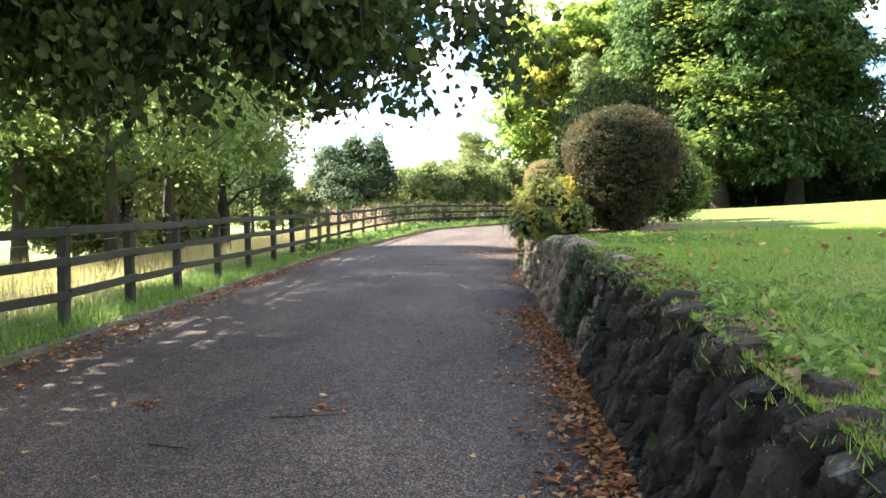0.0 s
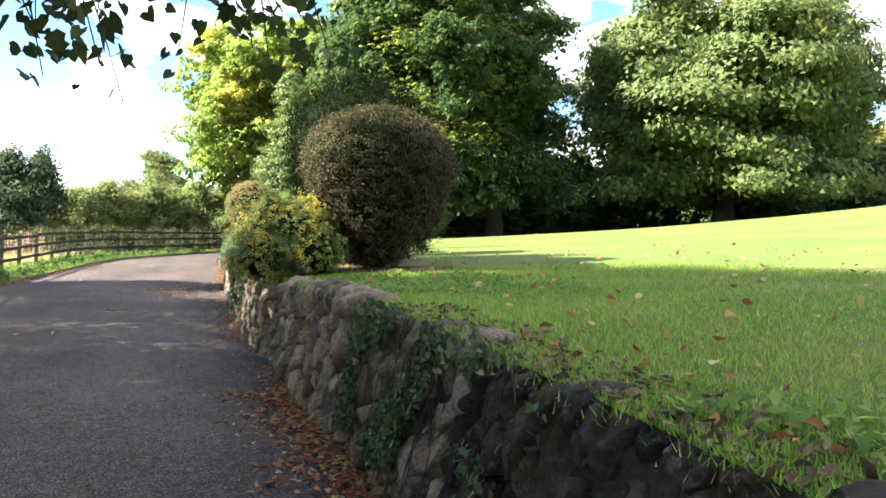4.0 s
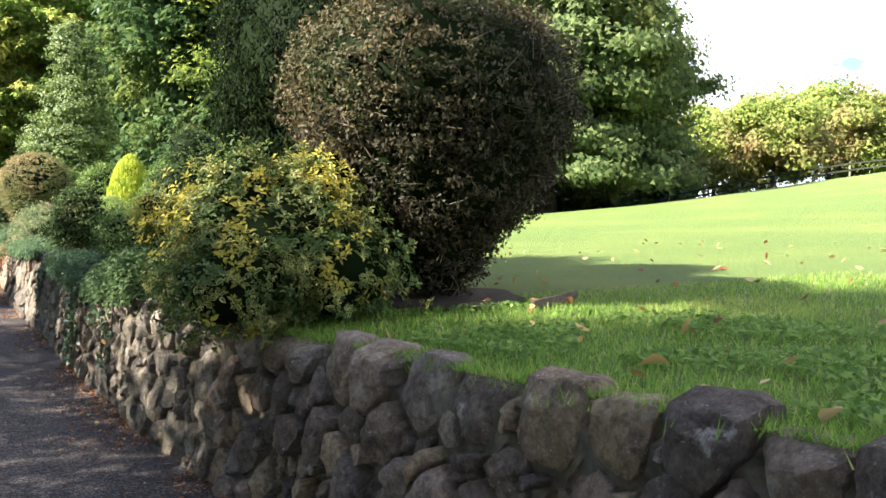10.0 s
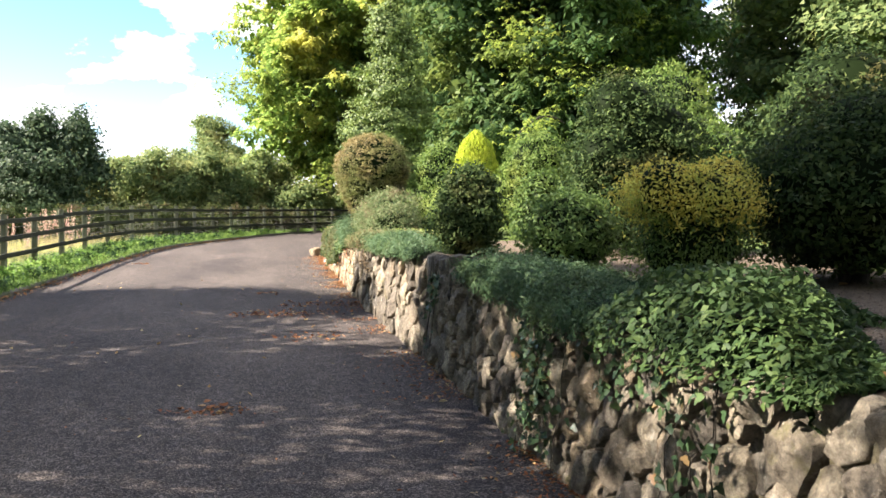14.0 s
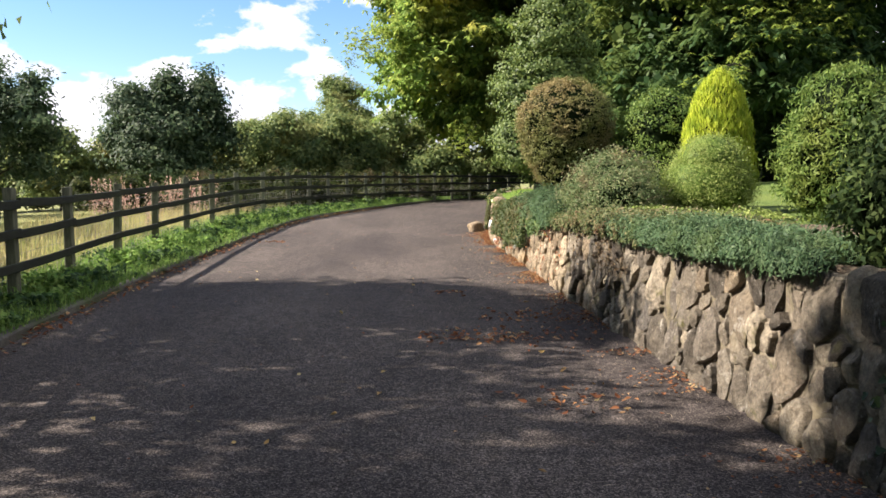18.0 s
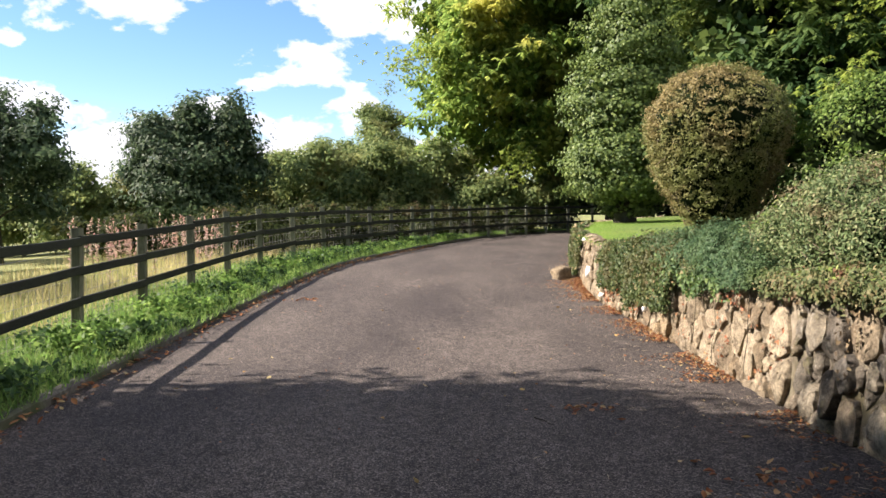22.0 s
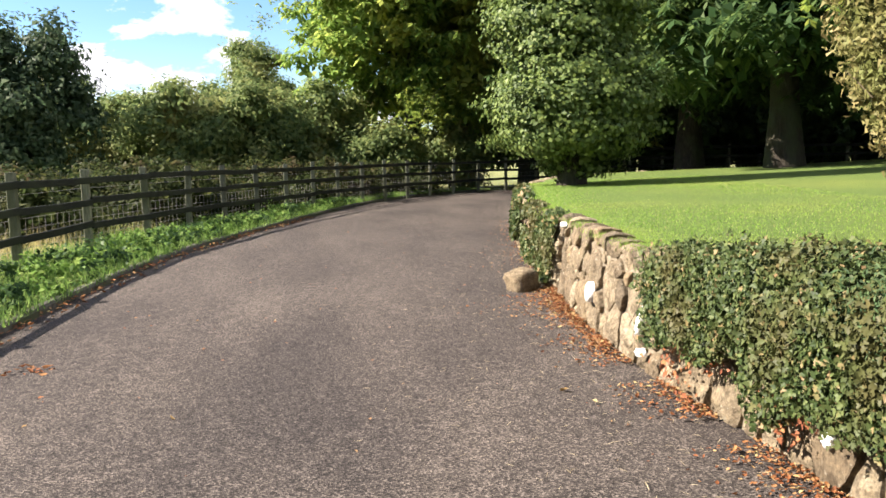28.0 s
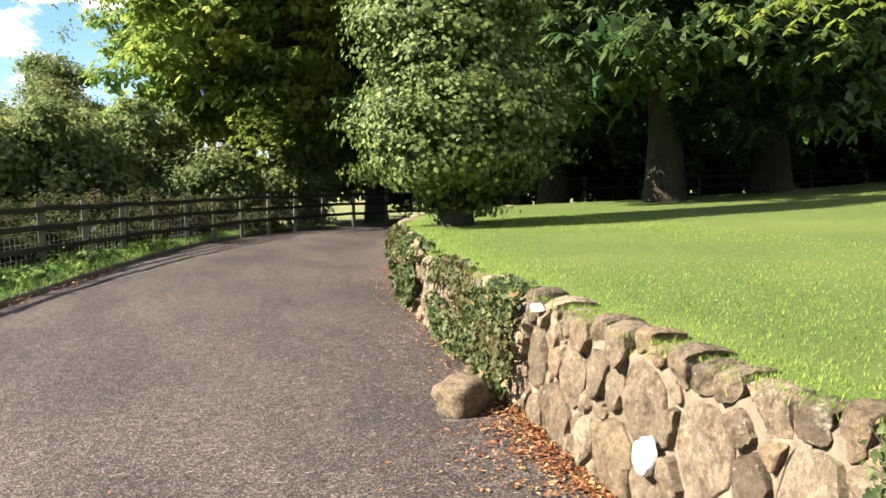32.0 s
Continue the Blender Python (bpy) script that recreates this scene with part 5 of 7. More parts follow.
for k, (x, y, h, r) in enumerate([(-9.0, 60.5, 4.0, 2.4), (-6.3, 59.5, 4.2, 2.5), (-3.8, 60.5, 4.1, 2.3), (-7.6, 64.5, 4.6, 2.6), (-1.5, 61.5, 4.4, 2.2), (-4.5, 66.5, 5.2, 2.6), (-13.5, 59.0, 4.0, 2.2), (-16.5, 58.0, 3.6, 2.4), (-9.2, 25.5, 3.6, 1.9), (-10.5, 29.5, 4.0, 2.1), (-8.8, 21.5, 3.2, 1.7), (1.0, 60.3, 2.6, 1.6), (4.0, 63.0, 2.6, 1.7), (-20, 60, 4, 2.8)]):
    tree("thicket_bush", "dense olive-green thicket bush behind the fence", (x, y, float(field_z(x, y))), h * 0.7, 0.09, lobed(R(190 + k), h, 0.1, r, 11, 0.9), 0.6, L_HEDGE, 10000, 0.16, 195 + k, 300, 0.28, r * 0.8, 7, 0.3, group="thicket bushes", inner=0.4, category="bush", start=0.1)


for k in range(28):
    x = 8.0 + 2.5 * k if k < 16 else 9.2 + 2.5 * (k - 16)
    y = (67.5 if k < 16 else 70.5) - 0.004 * (x - 8) ** 2 - 0.10 * (x - 8)
    h = 7.0 + 1.2 * math.sin(k * 2.1)
    tree("woodland_bush", "dark shaded undergrowth bush below the chestnuts", (x, y, lz(x, y) - 0.7), h * 0.7, 0.1, lobed(R(230 + k), h, 0.0, 2.7, 11, 0.9), 0.65, L_WOODLAND, 4500, 0.32, 250 + k, 200, 0.35, 2.0, 6, 0.4, group="woodland undergrowth", inner=0.5, category="bush", start=0.1)


for k in range(32):
    y = 43.0 + 0.98 * (k % 17) + 0.5 * (k > 16)
    x = float(np.interp(y, FENCE[:, 1], FENCE[:, 0])) - 2.2 - 0.9 * math.sin(k * 1.9) - 2.4 * (k > 16)
    h = 1.05 + 0.35 * math.sin(k * 2.7)
    tree("bramble_bush", "low tangled bramble bush in the rough behind the fence", (x, y, float(field_z(x, y))), h * 0.6, 0.04, lobed(R(280 + k), h, 0.0, 1.25, 7, 0.8), 0.6, L_BRAMBLE, 2600, 0.10, 300 + k, 190, 0.16, 1.0, 6, 0.3, group="brambles behind the fence", inner=0.4, category="bush", start=0.1)


# ---- shrubs and topiary ----
def shrub(name, label, at, lobes, mat, n, size, seed, leaves=0.55, core=0.80, jitter=0.7, shell=(0.82, 1.04), stems=5, droop=0.2, category="shrub", group="", clumps=0, spread=0.06, core_mat=None, rough=0.11, tips=None, twigs=0):
    rng = np.random.default_rng(seed)
    t = thing(name, label, category, at, group)
    if stems:
        pieces = []
        top = max(l[2] for l in lobes)
        for k in range(stems):
            a = k * 2.4
            e = np.array([math.cos(a) * 0.25 * lobes[0][3], math.sin(a) * 0.25 * lobes[0][4], top])
            pieces.append(tube(np.linspace([0.05 * math.cos(a), 0.05 * math.sin(a), -0.08], e, 5), np.linspace(0.03, 0.012, 5), 6))
        part("stems", quad_mesh("stems", *joined(pieces), M_BARK, True), t)
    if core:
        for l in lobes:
            # solid shell behind the leaves; its dark colour stands for inner shade
            part("shade_filler", quad_mesh("shade_filler", *ellipsoid(*l[:3], *(core * q for q in l[3:]), 12, 8, rng, 0.03), core_mat or L_BOXDARK, True), t, "solid filler shell behind the leaves, mostly dark for inner shade")
    if category == "shrub" and not clumps:
        n, size, clumps = int(n * 1.7), size * 0.78, n // 10
        lobes = [(*l[:3], *(max(0.12, q - 0.07) for q in l[3:])) for l in lobes]
    c, d = crown_cloud(lobes, n, rng, clumps, spread, shell, -0.95, rough)
    d = unit(d + jitter * rng.standard_normal(d.shape) * 0.7)
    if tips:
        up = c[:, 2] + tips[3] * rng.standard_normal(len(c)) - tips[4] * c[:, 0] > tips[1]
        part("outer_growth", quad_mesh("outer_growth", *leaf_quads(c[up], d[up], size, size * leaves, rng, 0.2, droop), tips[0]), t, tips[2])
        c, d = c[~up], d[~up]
    if twigs:
        k = rng.choice(len(c), twigs, replace=False)
        pieces = []
        for a, q in zip(c[k], d[k]):
            way = unit(q + np.array([0, 0, 0.6]) + 0.5 * rng.standard_normal(3))
            pieces.append(tube(np.array([a - way * 0.10, a + way * 0.012, a + way * 0.055 + 0.01 * rng.standard_normal(3)]), [0.0028, 0.0022, 0.001], 4))
        tagged(part("twig_growth", quad_mesh("twig_growth", *joined(pieces), M_TWIG, True), t, "pale bare twigs poking through the leaves"), kind="stuff")
    part("foliage", quad_mesh("foliage", *leaf_quads(c, d, size, size * leaves, rng, 0.2, droop, name in ("topiary_ball", "topiary_column", "thuja_bush", "mixed_bush")), mat), t)
    return t


def lawn_at(x, y):
    return (x, y, lz(x, y))


# paler leaves on top and towards -x: sunlight put into the colour
shrub("topiary_ball", "large clipped browned box ball, sunlight put into its upper leaves", lawn_at(4.69, 15.06), [(0, 0, 1.27, 0.90, 0.90, 0.68), (0, 0, 0.98, 0.78, 0.78, 0.70), (0, 0, 0.50, 0.42, 0.42, 0.5)], L_BOXBROWN, 80000, 0.034, 201, 0.5, 0.90, 1.1, (0.90, 1.02), category="topiary", rough=0.035, clumps=6500, spread=0.030, tips=(L_BOXTIP, 1.50, "browned outer shoots, lightened on top and sunward side as sunlight", 0.25, 0.45), twigs=700)
# lighter green tips paint the sunlit top edge of the yew
shrub("topiary_column", "tall dark clipped yew column behind the ball", lawn_at(4.62, 16.42), [(0, 0, 0.9, 0.88, 0.80, 0.95), (0, 0, 1.52, 0.97, 0.88, 1.02)], L_BOXDARK, 46000, 0.055, 202, 0.3, 0.90, 1.0, (0.90, 1.06), category="topiary", droop=-1.2, rough=0.03, clumps=4200, spread=0.04, tips=(L_SHRUB, 2.75, "lighter green top leaves standing in for a sunlit edge", 0.06, 0.15))
def rosette_leaves(c, axis, length, rng, per=7):
    """Whorls of leaves round shoot tips: green middles and the pale margins round them, as two meshes' data."""
    n = len(c)
    axis = unit(axis)
    one = unit(np.cross(axis, rng.standard_normal((n, 3))))
    two = np.cross(axis, one)
    outline = [(0.0, 0.0), (0.30, 0.21), (0.68, 0.22), (1.0, 0.0), (0.68, -0.22), (0.30, -0.21)]
    mids, rims = [], []
    for k in range(per):
        a = (k * 2.4 + rng.uniform(-0.35, 0.35, n))[:, None]
        rise = (0.15 + 1.0 * (k / per) + 0.25 * rng.standard_normal(n))[:, None]
        out = unit(one * np.cos(a) + two * np.sin(a) + axis * rise)
        side = unit(np.cross(out, axis))
        up = np.cross(side, out)
        ln = (length * rng.uniform(0.65, 1.2, n) * (1.1 - 0.45 * k / per))[:, None]
        stem = c - axis * (0.025 * (1 - k / per)) + out * 0.006
        edge = [stem + ln * (out * u + side * w + up * (0.55 * abs(w) - 0.22 * u * u)) for u, w in outline]
        core = [stem + ln * (out * (0.5 + (u - 0.5) * 0.66) + side * w * 0.54 + up * (0.30 * abs(w) - 0.20 * u * u - 0.01)) for u, w in outline]
        mids.append(np.stack(core, 1))
        rims.append(np.stack(edge + core, 1))
    mid, rim = np.concatenate(mids).reshape(-1, 3), np.concatenate(rims).reshape(-1, 3)
    m = n * per
    ring = np.array([[i, (i + 1) % 6, 6 + (i + 1) % 6, 6 + i] for i in range(6)])
    return (mid, np.arange(6 * m).reshape(-1, 6)), (rim, (np.arange(m)[:, None, None] * 12 + ring[None]).reshape(-1, 4))


def variegated_bush(label, at, lobes, n, length, seed):
    rng = np.random.default_rng(seed)
    t = thing("variegated_bush", label, "shrub", at)
    pieces = []
    for k in range(9):
        a, r = k * 2.4, 0.12 + 0.03 * k
        pieces.append(tube(np.linspace([0.05 * math.cos(a), 0.05 * math.sin(a), -0.08], [r * math.cos(a), r * math.sin(a), 0.55], 5) + 0.02 * rng.standard_normal((5, 3)), np.linspace(0.018, 0.006, 5), 6))
    part("stems", quad_mesh("stems", *joined(pieces), M_BARK, True), t)
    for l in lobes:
        # dark shells take the place of shade deep in the bush
        part("shade_filler", quad_mesh("shade_filler", *ellipsoid(*l[:3], *(0.66 * q for q in l[3:]), 12, 8, rng, 0.06), L_BOXDARK, True), t, "solid filler shell behind the leaves, mostly dark for inner shade")
    c, d = crown_cloud(lobes, n, rng, 0, 0, (0.62, 1.12), -0.9, 0.08)
    axis = unit(d + np.array([0, 0, 0.55]) + 0.35 * rng.standard_normal(d.shape))
    drift = np.array([noise.noise(Vector(q) * 3.1 + Vector((seed, 0, 0))) for q in c])
    gold = 0.6 * c[:, 2] + 0.85 * drift + 0.08 * rng.standard_normal(len(c)) - 0.15 * c[:, 0] > 0.50
    for pick, core, name, note in ((gold, L_EUONGOLD, "golden_growth", "golden yellow shoots"), (~gold, L_EUON, "foliage", "")):
        mid, rim = rosette_leaves(c[pick], axis[pick], length, rng)
        part(name, quad_mesh(name, *mid, core), t, note)
        part("leaf_edging", quad_mesh("leaf_edging", *rim, L_EUONRIM if name == "foliage" else L_EUONGOLD), t, "cream yellow leaf margins")
    return t


variegated_bush("yellow and green variegated euonymus spilling over the wall", (3.62, 14.85, 0.9), [(0, 0, 0.38, 0.60, 0.60, 0.50), (-0.28, -0.25, 0.20, 0.40, 0.40, 0.30), (0.15, 0.1, 0.60, 0.38, 0.38, 0.30), (-0.22, 0.1, 0.5, 0.32, 0.30, 0.29), (0.3, -0.3, 0.25, 0.36, 0.36, 0.35), (-0.2, -0.1, 0.72, 0.17, 0.17, 0.22), (0.35, 0.0, 0.78, 0.14, 0.14, 0.2)], 3200, 0.038, 203)
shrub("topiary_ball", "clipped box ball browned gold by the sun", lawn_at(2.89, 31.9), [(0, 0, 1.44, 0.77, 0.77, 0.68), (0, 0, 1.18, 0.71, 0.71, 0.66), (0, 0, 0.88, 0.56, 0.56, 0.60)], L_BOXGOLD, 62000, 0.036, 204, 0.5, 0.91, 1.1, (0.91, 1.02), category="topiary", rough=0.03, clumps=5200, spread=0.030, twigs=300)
shrub("round_hedge", "rounded green clipped shrub beside the box ball", lawn_at(4.2, 31.35), [(0.1, 0, 1.2, 0.58, 0.62, 0.68), (-0.1, -0.1, 0.5, 0.78, 0.7, 0.6)], L_THUJA, 14000, 0.07, 205, 0.5, 0.9, 0.9, (0.9, 1.04))
shrub("golden_cypress", "bright yellow-green conical golden cypress", lawn_at(4.72, 30.0), [(0, 0, 0.6, 0.52, 0.52, 0.6), (0, 0, 1.05, 0.46, 0.46, 0.6), (0, 0, 1.42, 0.36, 0.36, 0.48), (0, 0, 1.68, 0.2, 0.2, 0.3)], L_CONE, 26000, 0.11, 206, 0.16, 0.86, 0.6, (0.88, 1.05), droop=-2.2, category="conifer", rough=0.03)
shrub("pale_shrub", "pale green fine-leaved rounded shrub under the cypress", lawn_at(4.1, 28.6), [(0, 0, 0.42, 0.58, 0.56, 0.44), (0.05, 0, 0.72, 0.42, 0.42, 0.36)], L_PALESHRUB, 34000, 0.032, 207, 0.5, 0.88, 0.9, (0.85, 1.05), core_mat=L_THUJA)
shrub("golden_shrub", "golden orange feathery shrub in the gravel bed", lawn_at(3.8, 18.95), [(0, 0, 0.30, 0.36, 0.36, 0.34), (0, 0, 0.55, 0.42, 0.42, 0.24), (-0.2, -0.1, 0.62, 0.2, 0.2, 0.18), (0.22, 0.05, 0.66, 0.18, 0.18, 0.16)], L_SHRUB, 11000, 0.045, 208, 0.35, 0.75, 1.0, (0.75, 1.12), droop=-0.5, tips=(L_ORANGE, 0.40, "golden orange shoot tips", 0.06, 0.0))
shrub("dark_round_bush", "dark green rounded bush in the gravel bed", lawn_at(4.9, 19.0), [(0, 0, 0.55, 0.72, 0.70, 0.52), (0.1, 0, 0.82, 0.52, 0.52, 0.40)], L_DARKSHRUB, 16000, 0.06, 210, 0.5, 0.85, 0.9, (0.85, 1.08))
shrub("reddish_shrub", "twiggy reddish-green shrub at the wall edge", (2.95, 28.65, 0.85), [(0, 0, 0.45, 0.58, 0.65, 0.48), (-0.2, 0.5, 0.30, 0.42, 0.45, 0.34), (0.0, -0.5, 0.32, 0.46, 0.5, 0.38), (-0.3, 0.0, 0.12, 0.3, 0.5, 0.3)], L_WIRY, 19000, 0.050, 211, 0.42, 0.6, 1.0, (0.6, 1.1), twigs=420)
shrub("laurel_bush", "dense dark green laurel bush near the wall edge", lawn_at(3.15, 22.55), [(0, 0, 0.40, 0.36, 0.38, 0.42), (0.03, 0.05, 0.66, 0.30, 0.30, 0.30)], L_DARKSHRUB, 7500, 0.07, 212, 0.45, 0.75, 0.9, (0.75, 1.1))
shrub("laurel_bush", "small green laurel bush standing in gravel", lawn_at(4.12, 23.3), [(0, 0, 0.4, 0.34, 0.34, 0.38), (0, 0, 0.65, 0.25, 0.25, 0.28)], L_SHRUB, 4500, 0.07, 213, 0.45, 0.75, 0.9, (0.75, 1.1))
shrub("tall_bush", "tall loose green bush with a few yellow flowers", lawn_at(4.75, 22.2), [(0, 0, 0.6, 0.72, 0.72, 0.62), (0.1, 0, 1.1, 0.62, 0.62, 0.55), (-0.15, 0, 1.4, 0.4, 0.4, 0.4), (-0.3, -0.2, 0.9, 0.45, 0.45, 0.45)], L_DARKSHRUB, 16000, 0.06, 214, 0.45, 0.8, 0.95, (0.8, 1.1))
shrub("thuja_bush", "feathery green thuja bush on the lawn", lawn_at(5.2, 27.4), [(0, 0, 0.65, 0.66, 0.64, 0.7), (0, 0, 1.15, 0.50, 0.50, 0.55), (0.1, 0, 1.40, 0.30, 0.30, 0.34)], L_THUJA, 20000, 0.085, 215, 0.35, 0.88, 0.8, (0.88, 1.06), droop=-0.6)
shrub("thuja_bush", "broad dark thuja bush behind the gravel bed", lawn_at(6.6, 25.3), [(0, 0, 0.9, 1.0, 1.0, 0.9), (0, 0.4, 1.7, 0.7, 0.7, 0.75)], L_THUJA, 15000, 0.085, 216, 0.35, 0.88, 0.8, (0.88, 1.06), droop=-0.6)
shrub("mixed_bush", "mid-green bush at the back of the bed", lawn_at(6.3, 29.6), [(0, 0, 0.7, 0.75, 0.75, 0.7)], L_SHRUB, 8000, 0.075, 217, 0.45, 0.85, 0.9, (0.85, 1.08))
shrub("mixed_bush", "dull green bush beside the yew column", lawn_at(5.9, 20.6), [(0, 0, 0.8, 0.8, 0.8, 0.8), (0, 0, 1.3, 0.55, 0.55, 0.5)], L_DARKSHRUB, 9000, 0.075, 218, 0.45, 0.85, 0.9, (0.85, 1.08))
shrub("mixed_bush", "small green bush between golden shrub and laurel", lawn_at(3.55, 20.4), [(0, 0, 0.32, 0.36, 0.4, 0.34)], L_SHRUB, 5000, 0.06, 219, 0.45, 0.8, 0.9, (0.8, 1.1))


# ---- ivy, creepers and ground cover on the wall ----
def wall_ivy(label, y0, y1, low, high, n, size, mat, seed, thick=0.07, density=1.6, cut=0.0, name="ivy", droop=0.8):
    """Ivy leaves over a stretch of wall face; low and high as shares of its height, cut: how patchy."""
    rng = np.random.default_rng(seed)
    s = rng.uniform(s_of(y0), s_of(y1), n)
    y = np.interp(s, WALL_S, WALL[:, 1])
    f = rng.uniform(0, 1, n) ** 0.8
    edge = np.array([noise.noise(Vector((q * 2.2, seed, 0))) for q in s])
    lo = low + 0.28 * edge
    f = lo + (high - lo) * f
    keep = np.array([noise.noise(Vector((q * density, r * 3.0, seed * 1.7))) > cut for q, r in zip(s, f)])
    taper = np.minimum((y - y0), (y1 - y)) / 0.35 > rng.uniform(0, 1, n)
    s, f, y = s[keep & taper], f[keep & taper], y[keep & taper]
    g = road_z(y)
    over = np.maximum(f - 0.97, 0)
    p = wall_at(s, g + np.minimum(f, 1.02) * (wall_top(y) - g), 0.05 + thick * rng.uniform(0.1, 1.0, len(s)) - over * 2.2)
    p[:, 2] += np.where(over > 0, thick * 0.6 * rng.uniform(0, 1, len(s)), 0)
    nx, ny = np.interp(s, WALL_S, WALL_N[:, 0]), np.interp(s, WALL_S, WALL_N[:, 1])
    d = unit(np.stack([nx, ny, 0.35 + 4 * over], 1) + 0.55 * rng.standard_normal((len(s), 3)))
    t = thing(name, label, "ivy")
    part("leaves", quad_mesh("leaves", *shaped_leaves(p, d, size * 1.25, rng, IVY_SHAPE, 0.1, droop), mat), t)
    for k in range(max(3, len(s) // 260)):
        a = rng.uniform(s_of(y0), s_of(y1))
        yy = float(np.interp(a, WALL_S, WALL[:, 1]))
        g0, t0 = float(road_z(yy)), float(wall_top(yy))
        zz = np.linspace(t0, g0 + (t0 - g0) * max(0.05, low), 6)
        part("stem", quad_mesh("stem", *tube(wall_at(a + np.cumsum(rng.standard_normal(6)) * 0.06, zz, np.full(6, 0.07)), np.linspace(0.0035, 0.002, 6), 5), M_BARK), t)
    return t


wall_ivy("dark glossy ivy matted over the wall face", 8.75, 10.5, 0.15, 0.99, 12000, 0.026, L_IVYDARK, 301, 0.06, 1.5, -0.10)
wall_ivy("thin ivy trails on the dark wall", 7.6, 8.8, 0.5, 1.02, 1400, 0.027, L_IVYDARK, 302, 0.06, 1.3, 0.12)
wall_ivy("narrow ivy strand hanging on the buff wall", 18.5, 19.3, 0.0, 0.95, 620, 0.036, L_IVYDARK, 303, 0.05, 1.8, -0.2)
wall_ivy("narrow ivy strand hanging on the buff wall", 21.4, 22.0, 0.15, 0.85, 520, 0.036, L_IVYDARK, 304, 0.05, 1.8, -0.2)
wall_ivy("loose ivy creeping over the wall by the gravel bed", 16.9, 18.6, 0.3, 0.95, 420, 0.036, L_IVYDARK, 305, 0.05, 1.5, 0.08)
wall_ivy("thick sunlit ivy hanging low on the pale wall", 30.9, 34.05, 0.36, 1.04, 19000, 0.024, L_IVYSUN, 306, 0.15, 1.3, -0.5)
wall_ivy("ivy mixed with creeper over the pale wall", 29.3, 31.6, 0.78, 1.04, 3000, 0.028, L_IVY, 307, 0.14, 1.0, -0.4)
wall_ivy("ivy climbing the pale wall beside the loose rock", 36.95, 39.6, 0.1, 1.04, 9000, 0.036, L_IVYSUN, 308, 0.08, 1.0, -0.12)
wall_ivy("ivy on the far bend of the wall", 40.4, 45.5, 0.15, 1.06, 5200, 0.07, L_IVYSUN, 309, 0.09, 0.8, -0.1)
wall_ivy("reddening creeper threads on the wall", 28.0, 30.8, 0.10, 1.03, 450, 0.022, L_CREEPRED, 310, 0.06, 1.8, 0.1, "red_creeper")
wall_ivy("reddening creeper threads below the ivy", 31.0, 33.9, 0.10, 0.42, 500, 0.024, L_CREEPRED, 311, 0.1, 1.8, 0.12, "red_creeper")
wall_ivy("dry brown creeper on the shrub bed wall", 24.6, 27.6, 0.40, 0.98, 1100, 0.022, L_DEBRIS, 312, 0.06, 1.8, 0.1, "dry_creeper")


def ground_cover(label, y0, y1, width, height, over, n, size, mat, seed, name="creeping_juniper", leaves=0.4, droop=0.0, density=1.0):
    """A low mat of foliage along the top of the wall that spills over its edge."""
    rng = np.random.default_rng(seed)
    s = rng.uniform(s_of(y0), s_of(y1), n)
    u = rng.uniform(0, 1, n)
    y = np.interp(s, WALL_S, WALL[:, 1])
    lump = np.array([0.5 + noise.noise(Vector((a * 1.7, b * 2.0, seed))) for a, b in zip(s, u)])
    end = np.clip(np.minimum(y - y0, y1 - y) / 0.5, 0.05, 1) ** 0.5
    inward = -(u * (width + over) - over) * end
    z = wall_top(y) + height * np.clip(lump + 0.3, 0.15, 1.2) * np.sin(np.clip(0.18 + u * 0.82, 0, 1) * np.pi) ** 0.6 * end * rng.uniform(0.55, 1.05, n)
    hang = np.maximum(inward, 0)
    z -= hang * rng.uniform(0.3, 1.3, n)
    p = wall_at(s, np.minimum(z, wall_top(y)), inward + 0.04)
    p[:, 2] = z + np.maximum(-inward, 0) * 0.03
    nx, ny = np.interp(s, WALL_S, WALL_N[:, 0]), np.interp(s, WALL_S, WALL_N[:, 1])
    out = (hang > 0)[:, None] * np.stack([nx, ny, 0 * nx], 1)
    d = unit(np.array([0, 0, 1.0]) + 0.9 * out + 0.6 * rng.standard_normal((n, 3)))
    t = thing(name, label, "ground cover")
    part("foliage", quad_mesh("foliage", *leaf_quads(p, d, size, size * leaves, rng, 0.2, droop), mat), t)
    k = 26
    ss = np.linspace(s_of(y0) + 0.1, s_of(y1) - 0.1, k)
    yy = np.interp(ss, WALL_S, WALL[:, 1])
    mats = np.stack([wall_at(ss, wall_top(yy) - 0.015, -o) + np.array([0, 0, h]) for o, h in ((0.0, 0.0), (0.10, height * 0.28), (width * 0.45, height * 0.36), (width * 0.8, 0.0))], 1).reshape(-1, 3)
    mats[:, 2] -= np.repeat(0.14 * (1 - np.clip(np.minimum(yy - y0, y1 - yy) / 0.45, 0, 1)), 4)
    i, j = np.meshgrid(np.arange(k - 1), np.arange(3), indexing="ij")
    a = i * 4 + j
    # plain dark sheet below the leaves, standing in for their shade
    part("shade_sheet", quad_mesh("shade_sheet", mats, np.stack([a, a + 1, a + 5, a + 4], -1).reshape(-1, 4), L_BOXDARK, True), t, "smooth dark sheet under the leaves in place of their shade")
    return t


